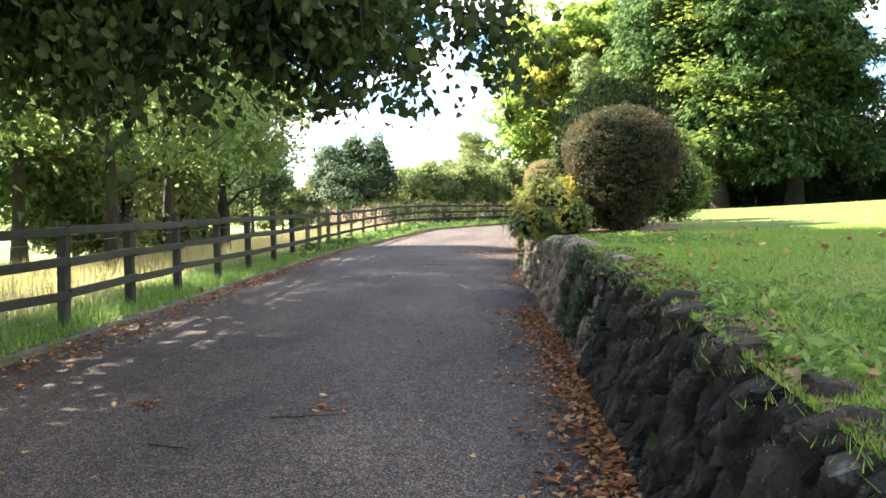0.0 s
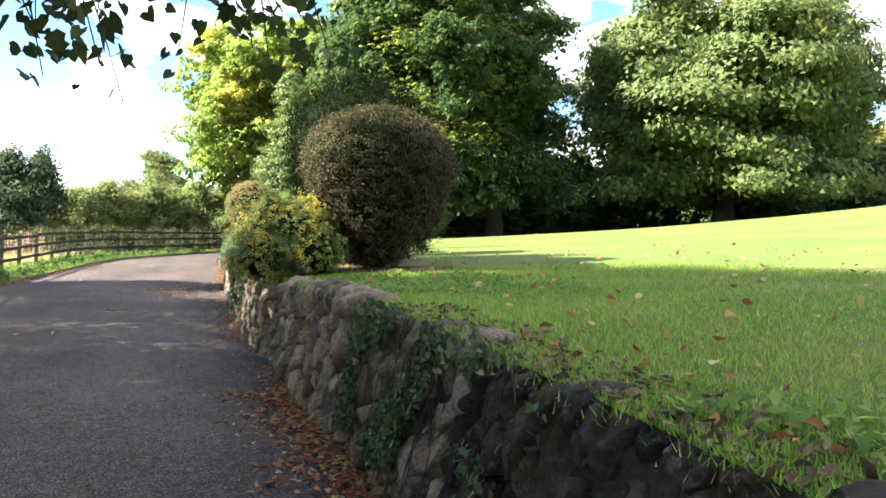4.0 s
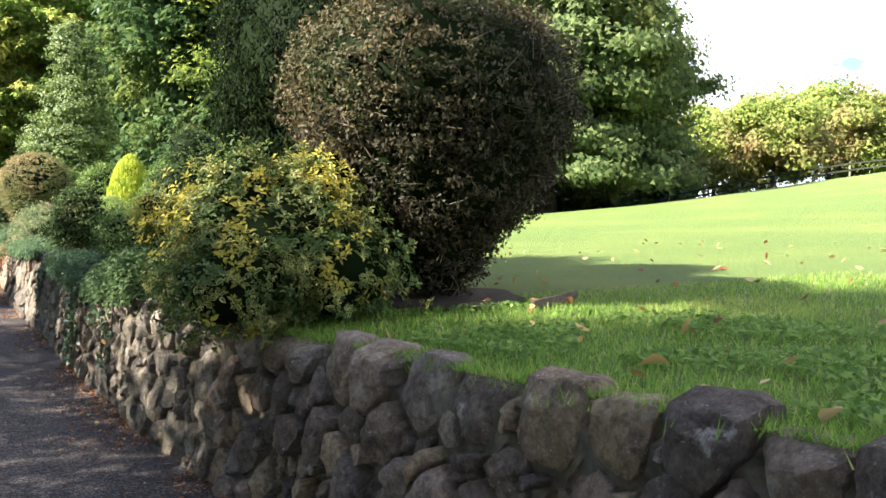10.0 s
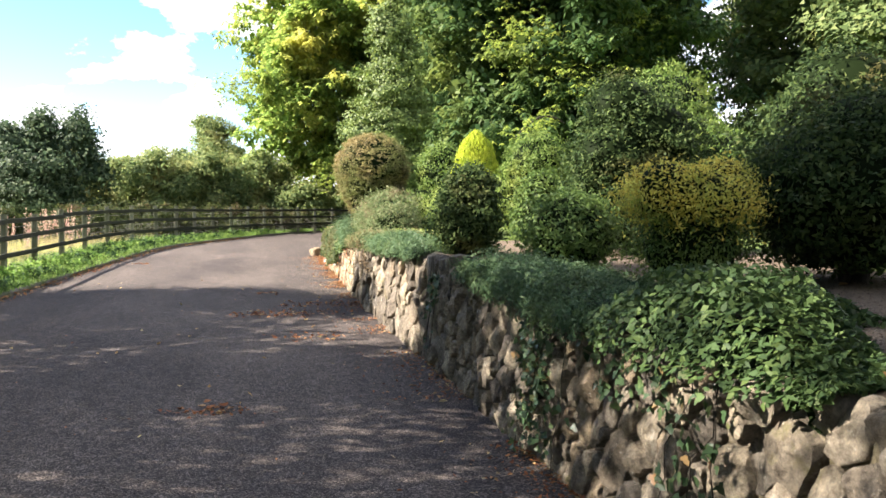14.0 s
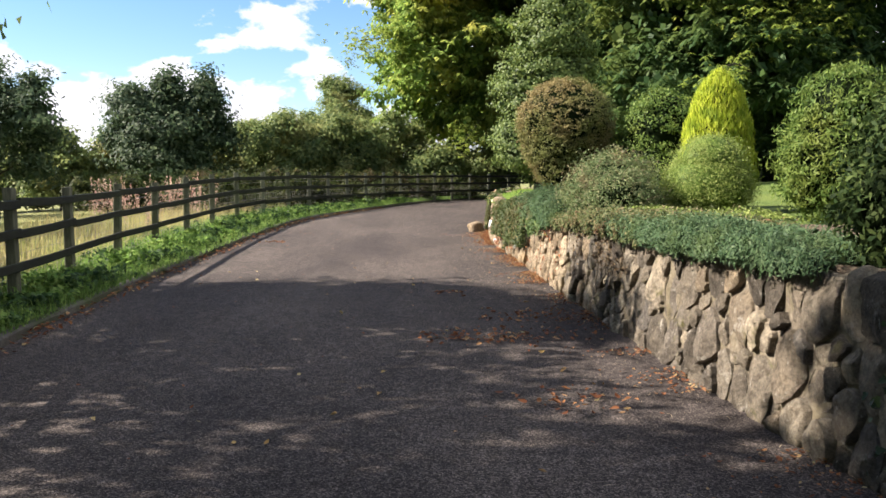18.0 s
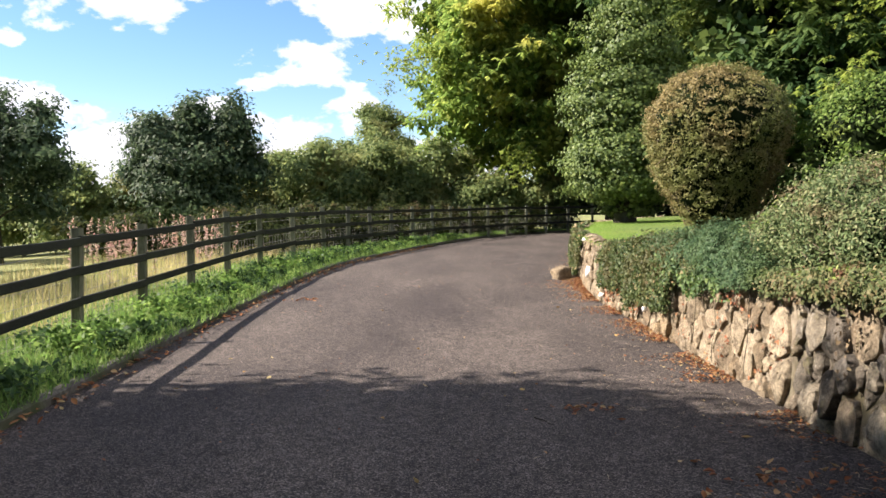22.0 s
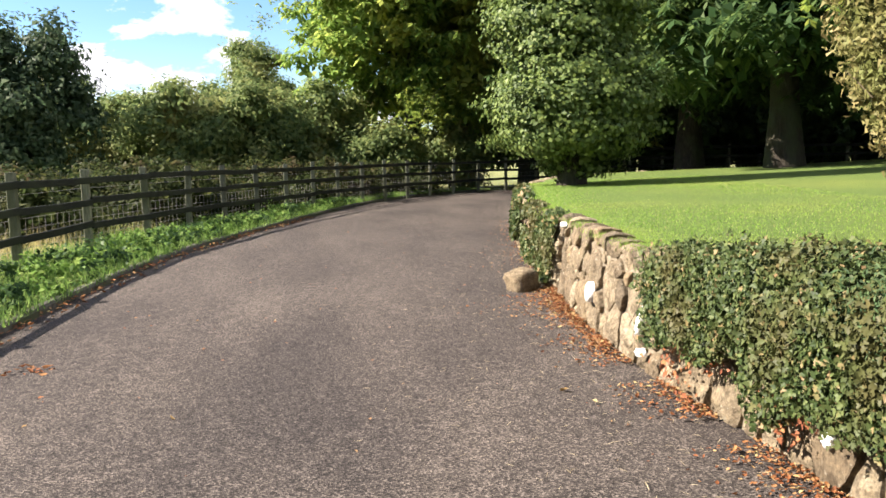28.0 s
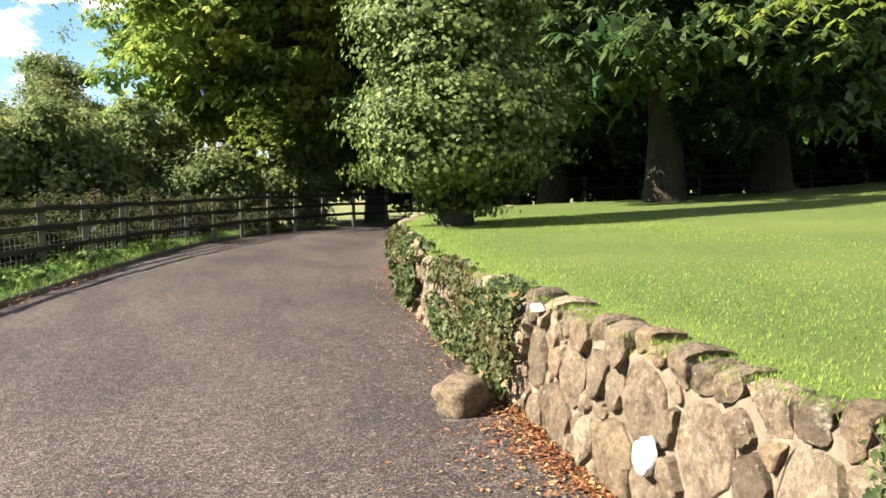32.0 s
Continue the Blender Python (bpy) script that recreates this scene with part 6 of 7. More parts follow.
ground_cover("low leafy green mound growing over the wall edge", 16.6, 18.3, 0.95, 0.30, 0.16, 12000, 0.046, L_WOODLAND, 321, "creeping_mound", 0.5)
def drape(name, label, at, tall, drop, width, sprays, per, size, leaves, mat, seed, reach=0.26, shape=None):
    """Foliage in arching sprays that mounds over the wall's edge and hangs down its face; at, tall and drop: a table along y."""
    rng = np.random.default_rng(seed)
    s = rng.uniform(s_of(at[0]), s_of(at[-1]), sprays)
    y = np.interp(s, WALL_S, WALL[:, 1])
    lump = np.array([0.85 + 0.75 * noise.noise(Vector((a * 1.4, seed, 0))) + 0.45 * noise.noise(Vector((a * 4.2, seed, 3))) for a in s])
    u = rng.uniform(0, 1, sprays)
    hi, lo = np.interp(y, at, tall) * lump, np.interp(y, at, drop) * lump
    back = width * np.clip((u - 0.45) / 0.55, 0, 1)
    face = np.clip((0.45 - u) / 0.45, 0, 1)
    inward = np.where(u > 0.45, -back, 0.02 + 0.09 * np.sin(face * np.pi * 0.8))
    inward = inward + np.array([0.09 * noise.noise(Vector((a * 3.4, b * 5.0, seed))) for a, b in zip(s, u)])
    z0 = wall_top(y) + hi * np.where(u > 0.45, np.cos(np.clip(back / width, 0, 1) * 1.45) ** 0.7, 0.8 * (1 - face)) - lo * face ** 1.2 + 0.03 * rng.standard_normal(sprays)
    t = np.linspace(0.1, 1.0, per)[None, :]
    length = reach * rng.uniform(0.5, 1.25, sprays)[:, None]
    side = rng.standard_normal(sprays)[:, None] * 0.55 * length
    outward = length * np.where(u > 0.45, 0.75, 0.28)[:, None]
    lift = length * np.where(u > 0.45, 0.45, 0.10)[:, None]
    fall = length * np.where(u > 0.45, 0.5, 0.15)[:, None]
    ss = (s[:, None] + side * t + 0.012 * rng.standard_normal((sprays, per))).ravel()
    dd = (inward[:, None] - 0.06 + outward * t + 0.014 * rng.standard_normal((sprays, per))).ravel()
    zz = (z0[:, None] + lift * t - fall * t * t + 0.014 * rng.standard_normal((sprays, per))).ravel()
    yy = np.interp(ss, WALL_S, WALL[:, 1])
    p = wall_at(ss, np.minimum(zz, wall_top(yy)), dd + 0.04)
    p[:, 2] = zz
    nx, ny = np.interp(ss, WALL_S, WALL_N[:, 0]), np.interp(ss, WALL_S, WALL_N[:, 1])
    hung = np.repeat(face > 0, per)
    d = unit(np.stack([nx * (0.3 + hung), ny * (0.3 + hung), 1.0 - 0.6 * hung], 1) + 0.5 * rng.standard_normal((len(ss), 3)))
    th = thing(name, label, "ground cover")
    if shape is None:
        part("foliage", quad_mesh("foliage", *leaf_quads(p, d, size, size * leaves, rng, 0.2, 0.3), mat), th)
    else:
        part("foliage", quad_mesh("foliage", *shaped_leaves(p, d, size, rng, shape, 0.1, 0.7), mat), th)
    k = 30
    ms = np.linspace(s_of(at[0]) + 0.06, s_of(at[-1]) - 0.06, k)
    my = np.interp(ms, WALL_S, WALL[:, 1])
    mh, ml = np.interp(my, at, tall), np.interp(my, at, drop)
    mh = np.minimum(mh, mh.max() * np.minimum(my - at[0], at[-1] - my) / 0.35)
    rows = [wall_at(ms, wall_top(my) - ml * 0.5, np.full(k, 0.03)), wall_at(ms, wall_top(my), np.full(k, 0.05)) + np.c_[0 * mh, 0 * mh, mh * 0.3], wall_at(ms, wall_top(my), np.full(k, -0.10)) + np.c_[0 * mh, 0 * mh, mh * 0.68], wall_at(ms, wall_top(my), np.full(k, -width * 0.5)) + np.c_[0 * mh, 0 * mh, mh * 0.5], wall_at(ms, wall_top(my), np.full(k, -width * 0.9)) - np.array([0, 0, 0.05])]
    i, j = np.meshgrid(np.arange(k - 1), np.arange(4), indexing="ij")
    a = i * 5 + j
    # dark underlay: the shade beneath the sprays is put into its colour
    part("shade_sheet", quad_mesh("shade_sheet", np.stack(rows, 1).reshape(-1, 3), np.stack([a, a + 1, a + 6, a + 5], -1).reshape(-1, 4), L_BOXDARK, True), th, "smooth dark sheet under the leaves in place of their shade")


drape("creeping_juniper", "blue-green creeping juniper draped over the buff wall", (18.2, 18.8, 19.8, 20.6), (0.03, 0.15, 0.16, 0.03), (0.0, 0.05, 0.05, 0.0), 0.8, 2000, 14, 0.040, 0.24, L_COTON, 322)
drape("creeping_juniper", "blue-green creeping juniper mounded over the grey wall", (22.6, 23.4, 24.6, 26.2), (0.03, 0.15, 0.18, 0.06), (0.0, 0.0, 0.0, 0.0), 0.95, 3000, 14, 0.042, 0.24, L_COTON, 323, 0.2)
drape("creeper_mat", "dense mat of small-leaved reddish creeper on the wall top", (25.2, 25.8, 27.4, 28.7), (0.04, 0.15, 0.13, 0.04), (0.02, 0.05, 0.06, 0.02), 1.5, 1700, 10, 0.042, 0.5, L_REDDISH, 324, 0.18)
ground_cover("yellow-green mat of creeper behind the wall top", 26.0, 30.4, 2.0, 0.16, 0.02, 12000, 0.042, L_PALESHRUB, 325, "creeper_mat", 0.5)
drape("creeping_juniper", "bright blue-green juniper spilling over the pale wall", (28.7, 29.3, 30.2, 31.4, 32.0), (0.08, 0.36, 0.42, 0.30, 0.06), (0.0, 0.04, 0.16, 0.24, 0.03), 1.0, 3200, 14, 0.040, 0.28, L_COTON, 326)
drape("ivy_curtain", "dense ivy curtain hanging from the top of the pale wall", (30.2, 30.9, 31.8, 33.0, 34.0), (0.08, 0.26, 0.24, 0.10, 0.0), (0.05, 0.22, 0.38, 0.40, 0.30), 0.9, 5200, 8, 0.031, 0.8, L_IVYSUN, 327, 0.16, IVY_SHAPE)


# ---- gravel bed ----
def gravel_bed():
    ys = np.linspace(15.15, 27.0, 42)
    rows = []
    for y in ys:
        x0 = float(wall_x(y)) + 0.10
        x1 = x0 + np.interp(y, [15.15, 15.7, 17, 22, 27], [0.7, 1.2, 2.6, 3.4, 2.6]) + 0.25 * math.sin(y * 2.1)
        for f in (0.0, 0.002, 0.12, 0.25, 0.38, 0.5, 0.62, 0.75, 0.88, 1.0):
            x = x0 * (1 - f) + x1 * f
            rows.append((x, y, lz(x, y) + 0.028 - 0.05 * (y < 15.2) - 0.04 * f**6 - 0.15 * (f == 0) + 0.012 * noise.noise(Vector((x * 2, y * 2, 1)))))
    i, j = np.meshgrid(np.arange(len(ys) - 1), np.arange(9), indexing="ij")
    a = i * 10 + j
    bed = new("gravel_bed", quad_mesh("gravel_bed", rows, np.stack([a, a + 1, a + 11, a + 10], -1).reshape(-1, 4), M_GRAVEL, True))
    tagged(bed, "brown pea gravel bed behind the wall", "gravel bed", kind="structure")
    rng = np.random.default_rng(41)
    n = 22000
    y = 15.3 + 11.4 * rng.uniform(0, 1, n) ** 1.5
    x = wall_x(y) + 0.15 + rng.uniform(0, 1, n) * np.interp(y, [15.7, 17, 22, 27], [0.9, 2.4, 3.1, 2.2])
    r = rng.uniform(0.004, 0.008, n)
    c = np.stack([x, y, lawn_z(x, y) + 0.033], 1)
    k = np.array([[1, 0, -0.3], [-0.5, 0.87, -0.3], [-0.5, -0.87, -0.3], [0, 0, 0.8]])
    rot = rng.uniform(0, 6.28, n)
    kk = np.stack([k[None, :, 0] * np.cos(rot)[:, None] - k[None, :, 1] * np.sin(rot)[:, None], k[None, :, 0] * np.sin(rot)[:, None] + k[None, :, 1] * np.cos(rot)[:, None], np.repeat(k[None, :, 2], n, 0)], -1)
    v = (c[:, None] + kk * r[:, None, None]).reshape(-1, 3)
    f = (np.arange(n)[:, None, None] * 4 + np.array([[0, 1, 3], [1, 2, 3], [2, 0, 3]])[None]).reshape(-1, 3)
    tagged(new("gravel_stones", quad_mesh("gravel_stones", v, f, M_PEBBLE)), "loose brown and buff pea gravel stones", "gravel", kind="stuff")


gravel_bed()


# ---- rock, painted marks, edging ----
def rock(at, size, seed):
    bm = bmesh.new()
    bmesh.ops.create_icosphere(bm, subdivisions=3, radius=1.0)
    for v in bm.verts:
        c = v.co.normalized()
        k = max(abs(c.x) ** 5 + abs(c.y) ** 5 + abs(c.z) ** 5, 1e-6) ** (-1 / 5)
        q = c * (0.12 + 0.86 * k) * (1 + 0.16 * noise.noise(c * 1.6 + Vector((seed, 0, 0))) + 0.05 * noise.noise(c * 4.5))
        v.co = Vector((q.x * size[0], q.y * size[1], max(q.z * size[2], -0.72 * size[2])))
    me = bpy.data.meshes.new("loose_rock")
    bm.to_mesh(me)
    bm.free()
    me.polygons.foreach_set("use_smooth", [True] * len(me.polygons))
    me.materials.append(M_BOULDER)
    ob = new("loose_rock", me)
    ob.location = at
    ob.rotation_euler = (0.05, -0.12, 0.5)
    return tagged(ob, "single loose brown boulder lying against the wall foot", "rock")


rock((1.77, 37.2, float(road_z(37.2)) + 0.095), (0.165, 0.145, 0.13), 3.0)


def painted_mark(y, z, w, h, seed, lean=0.0):
    """A worn splash of white paint on the stones."""
    rng = np.random.default_rng(seed)
    s = s_of(y)
    ang = np.linspace(0, 2 * np.pi, 16, endpoint=False)
    rr = 1 + 0.12 * rng.standard_normal(16)
    a, b = w / 2 * np.cos(ang) * rr, h / 2 * np.sin(ang) * rr
    ring = wall_at(s + a + b * lean, z + b, np.full(16, 0.070))
    back = wall_at(s + a + b * lean, z + b, np.full(16, 0.02))
    mid = wall_at(np.array([s]), np.array([z]), np.array([0.075]))
    v = np.vstack([ring, back, mid]).tolist()
    f = [[i, (i + 1) % 16, 32] for i in range(16)] + [[i, 16 + i, 16 + (i + 1) % 16, (i + 1) % 16] for i in range(16)]
    ob = new("paint_mark", face_mesh("paint_mark", v, f, M_WHITE, True))
    tagged(ob, "white paint splash on a pale wall stone", "paint mark", "white marks on the wall")


for mark in ((35.27, 0.42, 0.12, 0.16, 1, 0.0), (34.08, 0.41, 0.07, 0.22, 2, -0.4), (34.05, 0.20, 0.08, 0.06, 3, 0.0), (32.05, 0.26, 0.06, 0.07, 4, 0.0), (36.75, 0.86, 0.12, 0.05, 5, 0.2)):
    painted_mark(*mark)


def bed_edging():
    rng = np.random.default_rng(9)
    edging = thing("bed_edging", "thin dark timber boards edging the soil round the ball", "edging")
    pts = [(4.95, 14.28), (5.5, 14.62)]
    for (x0, y0), (x1, y1) in zip(pts[:-1], pts[1:]):
        part("board", box_piece("board", (x0, y0, lz(x0, y0) + 0.005), (x1, y1, lz(x1, y1) + 0.005), 0.02, 0.11, M_EDGING, rng, 0, 0.004), edging)
    ring = [(4.72 + 0.62 * math.cos(t) * (1 + 0.10 * math.sin(5 * t)), 15.15 + 0.66 * math.sin(t) * (1 + 0.08 * math.cos(4 * t))) for t in np.linspace(0, 2 * math.pi, 40, endpoint=False)]
    v = [(4.72, 15.15, lz(4.72, 15.15) + 0.05)] + [(x, y, lz(x, y) + 0.022) for x, y in ring]
    f = [[0, 1 + i, 1 + (i + 1) % 40] for i in range(40)]
    tagged(new("bed_soil", face_mesh("bed_soil", v, f, M_SOIL)), "bare dark soil under the clipped ball", "soil", kind="structure")


bed_edging()


# ---- grass, weeds and tall field grass ----
def blades(name, label, category, xyz, length, width, mat, rng, lean=0.45):
    n = len(xyz)
    a = rng.uniform(0, 2 * np.pi, n)
    ln = (length * rng.uniform(0.5, 1.3, n))[:, None]
    w = (width * rng.uniform(0.7, 1.3, n))[:, None]
    side = np.stack([np.cos(a), np.sin(a), 0 * a], 1)
    out = np.stack([-np.sin(a), np.cos(a), 0 * a], 1) * (lean * rng.uniform(0.1, 1.2, n))[:, None]
    up = unit(out + np.array([0, 0, 1.0]))
    tip = xyz + up * ln + out * ln * 0.35
    v = np.stack([xyz - side * w * 0.5, xyz + side * w * 0.5, tip], 1).reshape(-1, 3)
    ob = new(name, quad_mesh(name, v, np.arange(3 * n).reshape(-1, 3), mat))
    return tagged(ob, label, category, kind="stuff")


def lawn_grass():
    rng = np.random.default_rng(51)
    n = 150000
    y = rng.uniform(1.5, 15.0, n)
    d = 0.02 + 5.0 * rng.uniform(0, 1, n) ** 1.6
    x = wall_x(y) + d
    keep = ~((np.hypot(x - 4.72, y - 15.15) < 0.6))
    p = np.stack([x, y, lawn_z(x, y) + 0.0], 1)[keep]
    blades("lawn_grass", "short green lawn grass beside the wall", "grass", p, 0.040, 0.006, L_GRASS, rng, 0.8)
    n = 45000
    y = rng.uniform(33.5, 47, n)
    x = wall_x(y) + 0.02 + 4.0 * rng.uniform(0, 1, n) ** 1.5
    blades("lawn_grass", "sunlit lawn grass near the pale wall", "grass", np.stack([x, y, lawn_z(x, y)], 1), 0.024, 0.006, L_GRASS, rng, 0.8)
    n = 6000
    y = np.r_[rng.uniform(2, 14.4, n // 2), rng.uniform(33.5, 40, n // 2)]
    c = np.floor(y * 2.3 + 3 * np.sin(y * 5)) / 2.3
    y = np.where(rng.uniform(0, 1, n) < 0.6, c + 0.07 * rng.standard_normal(n), y)
    x = wall_x(y) + 0.10 + 0.10 * rng.standard_normal(n)
    blades("edge_grass", "longer grass tufts along the wall top", "grass", np.stack([x, y, lawn_z(x, y) - 0.01], 1), 0.05, 0.004, L_GRASS, rng, 0.9)
    n = 8500
    y = rng.uniform(11.0, 14.4, n)
    x = wall_x(y) + 0.25 + rng.uniform(0, 1, n) ** 1.2 * 1.7
    m = np.array([noise.noise(Vector((a * 1.6, b * 1.6, 8))) > -0.02 for a, b in zip(x, y)])
    p = np.stack([x, y, lawn_z(x, y) + 0.05 * rng.uniform(0.2, 1, n)], 1)[m]
    v, f = leaf_quads(p, unit(np.array([0, 0, 1.0]) + 0.6 * rng.standard_normal(p.shape)), 0.042, 0.022, rng, 0.2, 0)
    tagged(new("lawn_weeds", quad_mesh("lawn_weeds", v, f, L_WEED)), "dark broad-leaved weeds in the shaded lawn corner", "weeds", kind="stuff")


lawn_grass()


def wall_edge_weeds():
    rng = np.random.default_rng(57)
    n = 2600
    y = rng.uniform(2.0, 7.4, n)
    x = wall_x(y) + 0.12 + rng.uniform(0, 1, n) ** 1.4 * 1.1
    m = np.array([noise.noise(Vector((a * 1.9, b * 1.9, 4))) > 0.02 for a, b in zip(x, y)])
    p = np.stack([x, y, lawn_z(x, y) + 0.07 * rng.uniform(0.1, 1, n)], 1)[m]
    v, f = leaf_quads(p, unit(np.array([0, 0, 1.0]) + 0.6 * rng.standard_normal(p.shape)), 0.085, 0.03, rng, 0.2, 0)
    tagged(new("edge_weeds", quad_mesh("edge_weeds", v, f, L_WEED)), "dandelion-like weeds along the lawn edge", "weeds", kind="stuff")
    n = 1500
    y = rng.uniform(1.0, 10.2, n)
    x = wall_x(y) + 0.02 + rng.uniform(0, 1, n) ** 1.5 * 0.42
    litter("edge_debris", "brown dry leaf scraps and soil along the wall top", np.stack([x, y, lawn_z(x, y) + 0.02], 1), 0.035, L_DEBRIS, rng, 0.5)
    n = 110
    y = rng.uniform(2.0, 9.0, n)
    x = wall_x(y) + 0.10 + rng.uniform(0, 1, n) ** 1.8 * 0.9
    litter("edge_leaves", "brown leaves gathered on the lawn edge", np.stack([x, y, lawn_z(x, y) + 0.03], 1), 0.045, L_LITTER, rng, 0.4)


def verge_growth():
    rng = np.random.default_rng(53)
    n = 60000
    s = along(KERB)
    q = rng.uniform(s[np.searchsorted(KERB[:, 1], 4)], s[np.searchsorted(KERB[:, 1], 60)], n)
    kx, ky = np.interp(q, s, KERB[:, 0]), np.interp(q, s, KERB[:, 1])
    fx = np.interp(ky, FENCE[:, 1], FENCE[:, 0])
    u = rng.uniform(-0.10, 1, n)
    x = kx - 0.07 + (fx - 0.9 - kx) * u
    hump = 0.085 + 0.03 * np.sin(np.pi * np.clip(u, 0, 1)) - 0.04 * u
    p = np.stack([x, ky, road_z(ky) + hump], 1)
    blades("verge_grass", "rough bright green verge grass under the fence", "grass", p, 0.15, 0.010, L_WEED, rng, 0.8)
    n = 16000
    q = rng.uniform(s[np.searchsorted(KERB[:, 1], 21)], s[np.searchsorted(KERB[:, 1], 52)], n)
    q = q + 0.25 * np.sin(q * 7.0)
    kx, ky = np.interp(q, s, KERB[:, 0]), np.interp(q, s, KERB[:, 1])
    fx = np.interp(ky, FENCE[:, 1], FENCE[:, 0])
    lump = np.array([max(0.0, 0.5 + noise.noise(Vector((a * 1.1, 2.0, 0)))) for a in ky])
    u = np.clip(0.42 + 0.26 * rng.standard_normal(n), 0.02, 1.2)
    x = kx + (fx - 0.2 - kx) * u
    z = road_z(ky) + 0.10 + rng.uniform(0, 1, n) * 0.30 * lump
    v, f = leaf_quads(np.stack([x, ky, z], 1), unit(np.array([0.2, 0, 1.0]) + 0.6 * rng.standard_normal((n, 3))), 0.085, 0.05, rng, 0.2, 0.3)
    dark = np.array([noise.noise(Vector((a * 2.0, b * 0.9, 6))) > 0.02 for a, b in zip(x, ky)])
    per = len(f) // n
    pick = np.repeat(dark, per)
    tagged(new("verge_weeds", quad_mesh("verge_weeds", v, f[~pick], L_WEED)), "bright leafy weeds along the verge", "weeds", kind="stuff")
    tagged(new("nettles", quad_mesh("nettles", v, f[pick], L_NETTLE)), "dark green nettle clumps along the verge", "weeds", kind="stuff")
    n = 26000
    y = 6 + 39 * rng.uniform(0, 1, n)
    fx = np.interp(y, FENCE[:, 1], FENCE[:, 0])
    x = fx - 0.5 - 5.0 * rng.uniform(0, 1, n) ** 1.3
    blades("field_grass", "tall dry field grass behind the fence", "grass", np.stack([x, y, field_z(x, y) + 0.02], 1), 0.42, 0.012, L_DRY, rng, 0.5)
    stems, heads = [], []
    for cx, cy, m in ((-5.4, 39.8, 16), (-6.5, 41.7, 16), (-7.8, 41.6, 18), (-6.2, 43.2, 12), (-5.1, 38.3, 9), (-4.95, 34.6, 7), (-7.0, 39.4, 12), (-6.0, 36.6, 6), (-9.0, 43.5, 14)):
        for _ in range(m):
            x, y = cx + 0.32 * rng.standard_normal(), cy + 0.32 * rng.standard_normal()
            h = rng.uniform(0.75, 1.3)
            foot = np.array([x, y, float(field_z(x, y))])
            tip = foot + np.array([0.08 * rng.standard_normal(), 0.08 * rng.standard_normal(), h])
            stems.append(tube(np.linspace(foot, tip, 4), np.linspace(0.005, 0.002, 4), 4))
            w = rng.uniform(0.45, 1.02, 26)[:, None]
            heads.append(foot * (1 - w) + tip * w + 0.035 * rng.standard_normal((26, 3)) * (1.25 - w))
    heads = np.vstack(heads)
    herb = thing("willowherb", "faded pink willowherb gone to seed behind the fence", "wild flowers", kind="stuff")
    part("stems", quad_mesh("stems", *joined(stems), M_TWIG, True), herb)
    part("seed_heads", quad_mesh("seed_heads", *leaf_quads(heads, unit(rng.standard_normal(heads.shape)), 0.06, 0.022, rng, 0.2, -0.4), L_WILLOWHERB), herb)


verge_growth()


# ---- fallen leaves and twigs ----
def litter(name, label, p, size, mat, rng, lift=0.25, leaves=0.6):
    n = len(p)
    d = unit(np.array([0, 0, 1.0]) + lift * rng.standard_normal((n, 3)))
    v, f = shaped_leaves(p, d, size * 1.2, rng, OVAL_SHAPE, 0.4, 0, 0.28)
    tagged(new(name, quad_mesh(name, v, f, mat)), label, "fallen leaves", kind="stuff")


def wall_foot(n, y0, y1, width, rng, power=1.6, heap=0.03, gate=-1.0):
    s = rng.uniform(s_of(y0), s_of(y1), n)
    y = np.interp(s, WALL_S, WALL[:, 1])
    m = np.array([noise.noise(Vector((a * 0.9, 5.0, 0))) > gate for a in s])
    s, y = s[m], y[m]
    g = road_z(y)
    wide = np.array([0.75 + 0.75 * noise.noise(Vector((a * 1.4, 9.0, 0))) + 0.35 * noise.noise(Vector((a * 5.0, 3.0, 0))) for a in s])
    o = width * wide * np.minimum(rng.exponential(0.42 / power, len(s)) * 1.6, 1.9)
    p = wall_at(s, g, 0.02 + o)
    p[:, 2] = g + 0.012 + heap * np.exp(-o * 5) * rng.uniform(0.2, 1, len(s)) + 0.006
    return p


rl = np.random.default_rng(61)
wall_edge_weeds()
litter("leaf_drift", "rust brown fallen leaves drifted along the wall foot", wall_foot(5200, 1.0, 12.5, 0.46, rl, 1.9, 0.06), 0.042, L_LITTER, rl)
litter("leaf_drift", "orange-brown leaf scraps lying in patches along the wall", np.vstack([wall_foot(1400, 12.5, 19, 0.5, rl, 2.0, 0.02, -0.1), wall_foot(1900, 19, 29, 0.6, rl, 1.8, 0.02, 0.0), wall_foot(4600, 28, 36.8, 0.5, rl, 2.0, 0.03, -0.12), wall_foot(1400, 34.6, 37.4, 0.38, rl, 2.4, 0.05), wall_foot(900, 36, 46, 0.45, rl, 2.2)]), 0.023, L_LITTER, rl)
ks = along(KERB)
kq = rl.uniform(ks[np.searchsorted(KERB[:, 1], 3)], ks[np.searchsorted(KERB[:, 1], 48)], 3600)
kyy = np.interp(kq, ks, KERB[:, 1])
kw = np.interp(kyy, [3, 9, 14, 20, 48], [0.75, 0.65, 0.4, 0.22, 0.22])
ko = rl.uniform(0, 1, len(kq)) ** 1.7 * kw
near = rl.uniform(0, 1, len(kq)) < np.interp(kyy, [3, 14, 20, 48], [1, 1, 0.4, 0.35])
litter("leaf_drift", "brown fallen leaves caught along the kerb", np.stack([np.interp(kq, ks, KERB[:, 0]) + 0.07 + ko, kyy, road_z(kyy) + 0.012 + 0.02 * np.exp(-4 * ko)], 1)[near], 0.045, L_LITTER, rl)


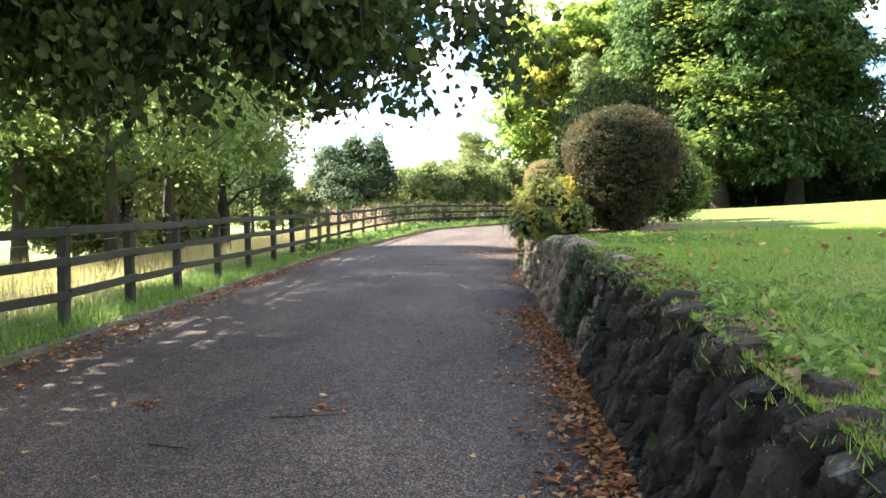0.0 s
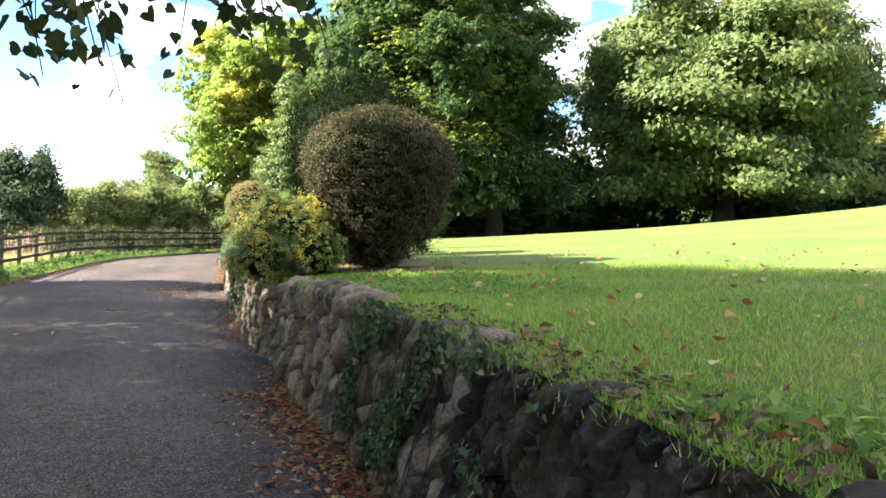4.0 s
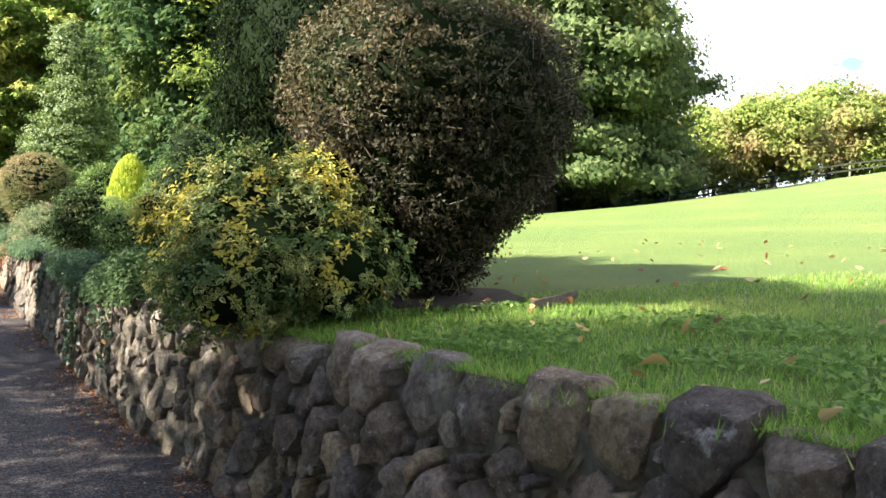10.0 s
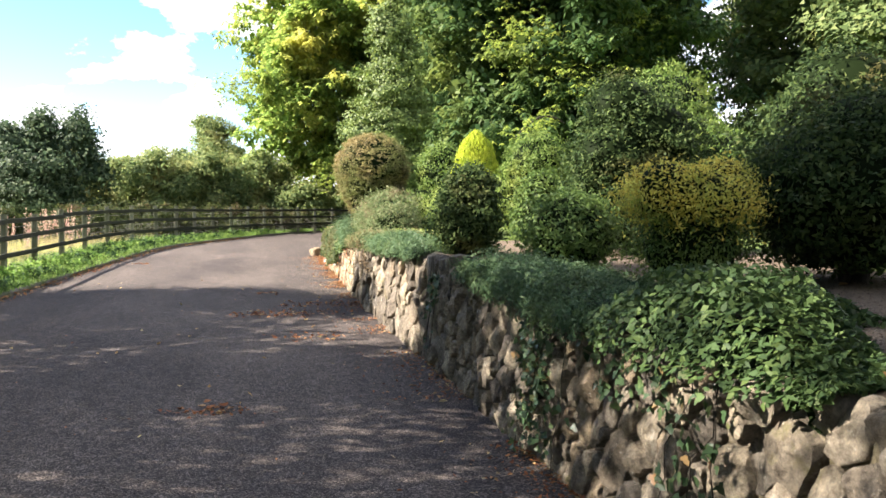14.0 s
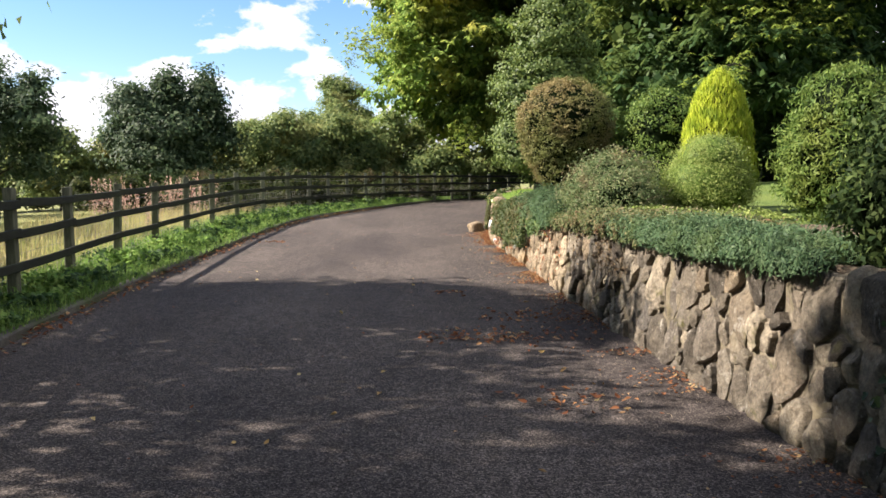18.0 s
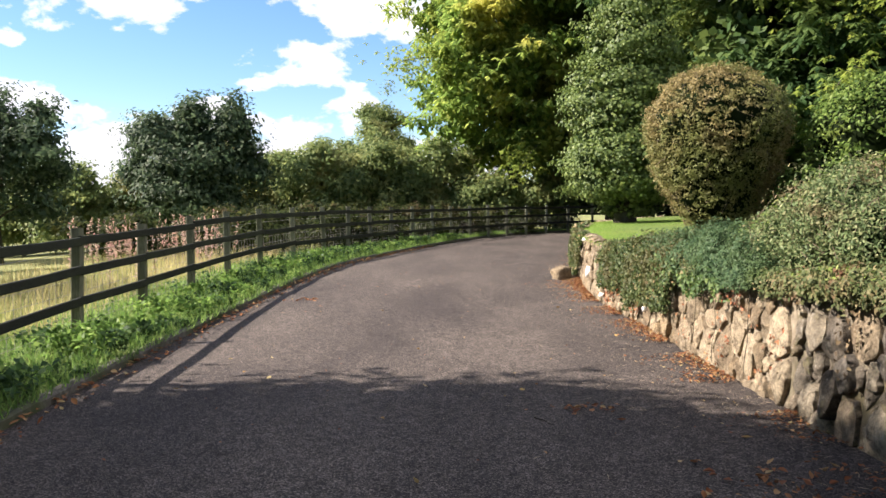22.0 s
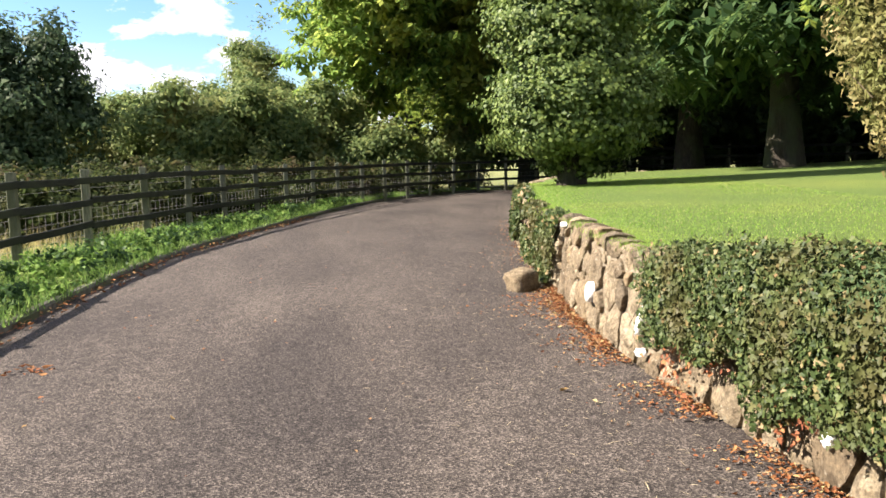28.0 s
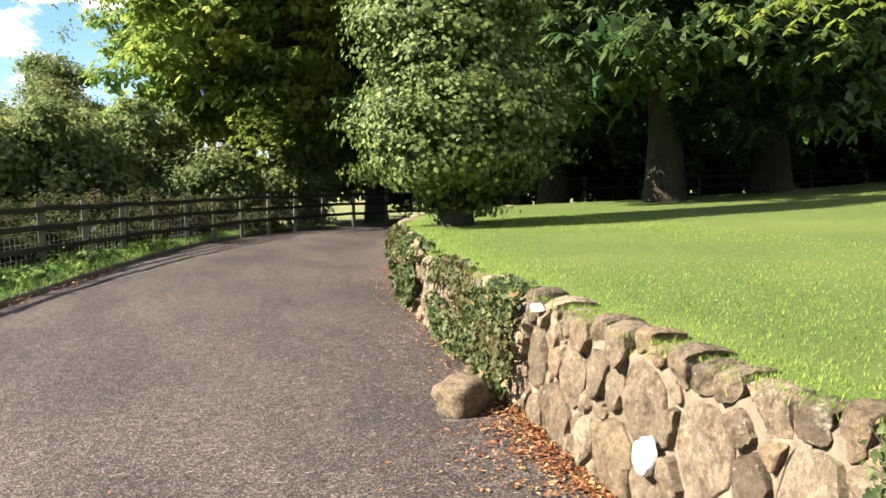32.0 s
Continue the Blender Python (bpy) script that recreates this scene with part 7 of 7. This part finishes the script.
def on_road(n, y0, y1, rng, cluster=None):
    y = rng.uniform(y0, y1, n)
    f = rng.uniform(0.06, 0.97, n)
    kx, bx = np.interp(y, KERB[:, 1], KERB[:, 0]), np.interp(y, BASE[:, 1], BASE[:, 0])
    return np.stack([kx + (bx - kx) * f, y, road_z(y) + 0.03 * 4 * f * (1 - f) + 0.016], 1)


litter("road_leaves", "scattered pale and brown leaves lying on the asphalt", on_road(120, 2, 34, rl), 0.04, L_PALE, rl)
litter("road_leaves", "small brown leaf scraps on the asphalt", on_road(380, 2, 46, rl), 0.021, L_LITTER, rl)
for (cx, cy, cr, cn) in ((1.28, 25.5, 0.26, 170), (1.9, 26.6, 0.3, 120), (0.95, 20.2, 0.13, 60), (-2.33, 34.66, 0.10, 30), (2.4, 7.0, 0.08, 12), (1.1, 7.0, 0.08, 14), (1.7, 23.4, 0.2, 50), (0.9, 28.2, 0.12, 30)):
    pc = np.stack([cx + cr * 1.3 * rl.standard_normal(cn), cy + cr * 0.8 * rl.standard_normal(cn), 0 * rl.uniform(0, 1, cn)], 1)
    pc[:, 2] = road_z(pc[:, 1]) + 0.03 + 0.012 * rl.uniform(0, 1, cn)
    litter("leaf_cluster", "small heap of rust brown leaves on the drive", pc, 0.042, L_LITTER, rl)
ln = 260
lyy2 = rl.uniform(2, 20, ln)
lxx2 = wall_x(lyy2) + 0.15 + 7.5 * rl.uniform(0, 1, ln) ** 1.3
litter("lawn_leaves", "yellow and brown autumn leaves lying on the lawn", np.stack([lxx2, lyy2, lawn_z(lxx2, lyy2) + 0.04], 1), 0.062, L_PALE, rl, 0.5)
litter("lawn_leaves", "brown curled leaves lying on the lawn", np.stack([lxx2[:110] + 0.6, lyy2[:110] + 0.9, lawn_z(lxx2[:110] + 0.6, lyy2[:110] + 0.9) + 0.04], 1), 0.058, L_LITTER, rl, 0.5)


def straw(n, y0, y1, width, rng):
    p = wall_foot(n, y0, y1, width, rng, 1.2, 0.0)
    p[:, 2] += 0.022
    d = unit(np.array([0, 0, 1.0]) + 0.1 * rng.standard_normal((len(p), 3)))
    v, f = leaf_quads(p, d, 0.07, 0.004, rng, 0.3, 0)
    tagged(new("dry_straw", quad_mesh("dry_straw", v, f, L_STRAW)), "thin pale straw and needles on the asphalt", "straw", kind="stuff")


straw(900, 28, 40, 1.6, rl)
straw(260, 12, 28, 1.2, rl)


def twig(x0, y0, x1, y1, r):
    rng = np.random.default_rng(int(x0 * 100) % 97)
    p = np.linspace((x0, y0, 0), (x1, y1, 0), 7)
    p[:, :2] += 0.012 * rng.standard_normal((7, 2))
    p[:, 2] = road_z(p[:, 1]) + 0.03 + r
    v, f = tube(p, np.linspace(r, r * 0.4, 7), 6)
    tagged(new("twig", quad_mesh("twig", v, f, M_BARK, True)), "thin fallen brown twig on the asphalt", "twig", "twigs on the drive")


for tw in ((2.1, 6.75, 2.5, 6.9, 0.006), (1.6, 6.1, 1.95, 6.0, 0.005), (0.5, 28.0, 0.62, 27.8, 0.004)):
    twig(*tw)


def young_conifer(x, y, h):
    rng = np.random.default_rng(77)
    t = thing("young_conifer", "sparse young conifer with tiered branches on the lawn", "tree", lawn_at(x, y))
    part("trunk", quad_mesh("trunk", *tube(np.linspace((0, 0, -0.1), (0.05, 0, h), 6), np.linspace(0.06, 0.012, 6), 8), M_BARK, True), t)
    pts, nor = [], []
    for tier in np.linspace(0.12, 0.97, 9):
        for k in range(7):
            a = k * 0.9 + tier * 9
            reach = (1 - tier) ** 0.8 * h * 0.36 + 0.1
            for u in np.linspace(0.15, 1, 26):
                pts.append((math.cos(a) * reach * u, math.sin(a) * reach * u, h * tier + 0.12 * u * reach))
                nor.append((0, 0, 1))
    pts = np.array(pts) + 0.04 * rng.standard_normal((len(pts), 3))
    v, f = leaf_quads(pts, unit(np.array(nor) + 0.5 * rng.standard_normal(pts.shape)), 0.2, 0.09, rng, 0.2, 0.1)
    part("foliage", quad_mesh("foliage", v, f, L_CONIFER), t)


young_conifer(33.5, 27.5, 3.6)


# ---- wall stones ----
wall_section("wall_1", s_of(-1.5), s_of(8.6), 0.20, M_STONE_DARK, "dark damp rubble stone retaining wall, tree shade partly in its colour", np.random.default_rng(11), 0.013, M_SOIL, -0.045, 1.35, 0.22, 1.7)
wall_section("wall_2", s_of(8.6), s_of(15.0), 0.18, M_STONE_GREY, "dark grey rubble wall with rounded cap stones beside the lawn", np.random.default_rng(12), 0.014, M_MORTAR, -0.065, 0.75, 0.27, 1.2, 0.55, 2.3)
wall_section("wall_3", s_of(15.0), s_of(21.5), 0.16, M_STONE_BUFF, "buff and grey rubble wall holding up the gravel bed", np.random.default_rng(13), 0.009, M_MORTAR_BUFF, -0.058, 0.7, 0.0, 1.15, 0.35, 1.7)
wall_section("wall_4", s_of(21.5), s_of(28.3), 0.25, M_STONE_BUFF, "weathered grey rubble wall below the shrub bed", np.random.default_rng(14), 0.012, M_MORTAR_BUFF, -0.045, 0.65, 0.0, 1.25, 0.35, 1.5)
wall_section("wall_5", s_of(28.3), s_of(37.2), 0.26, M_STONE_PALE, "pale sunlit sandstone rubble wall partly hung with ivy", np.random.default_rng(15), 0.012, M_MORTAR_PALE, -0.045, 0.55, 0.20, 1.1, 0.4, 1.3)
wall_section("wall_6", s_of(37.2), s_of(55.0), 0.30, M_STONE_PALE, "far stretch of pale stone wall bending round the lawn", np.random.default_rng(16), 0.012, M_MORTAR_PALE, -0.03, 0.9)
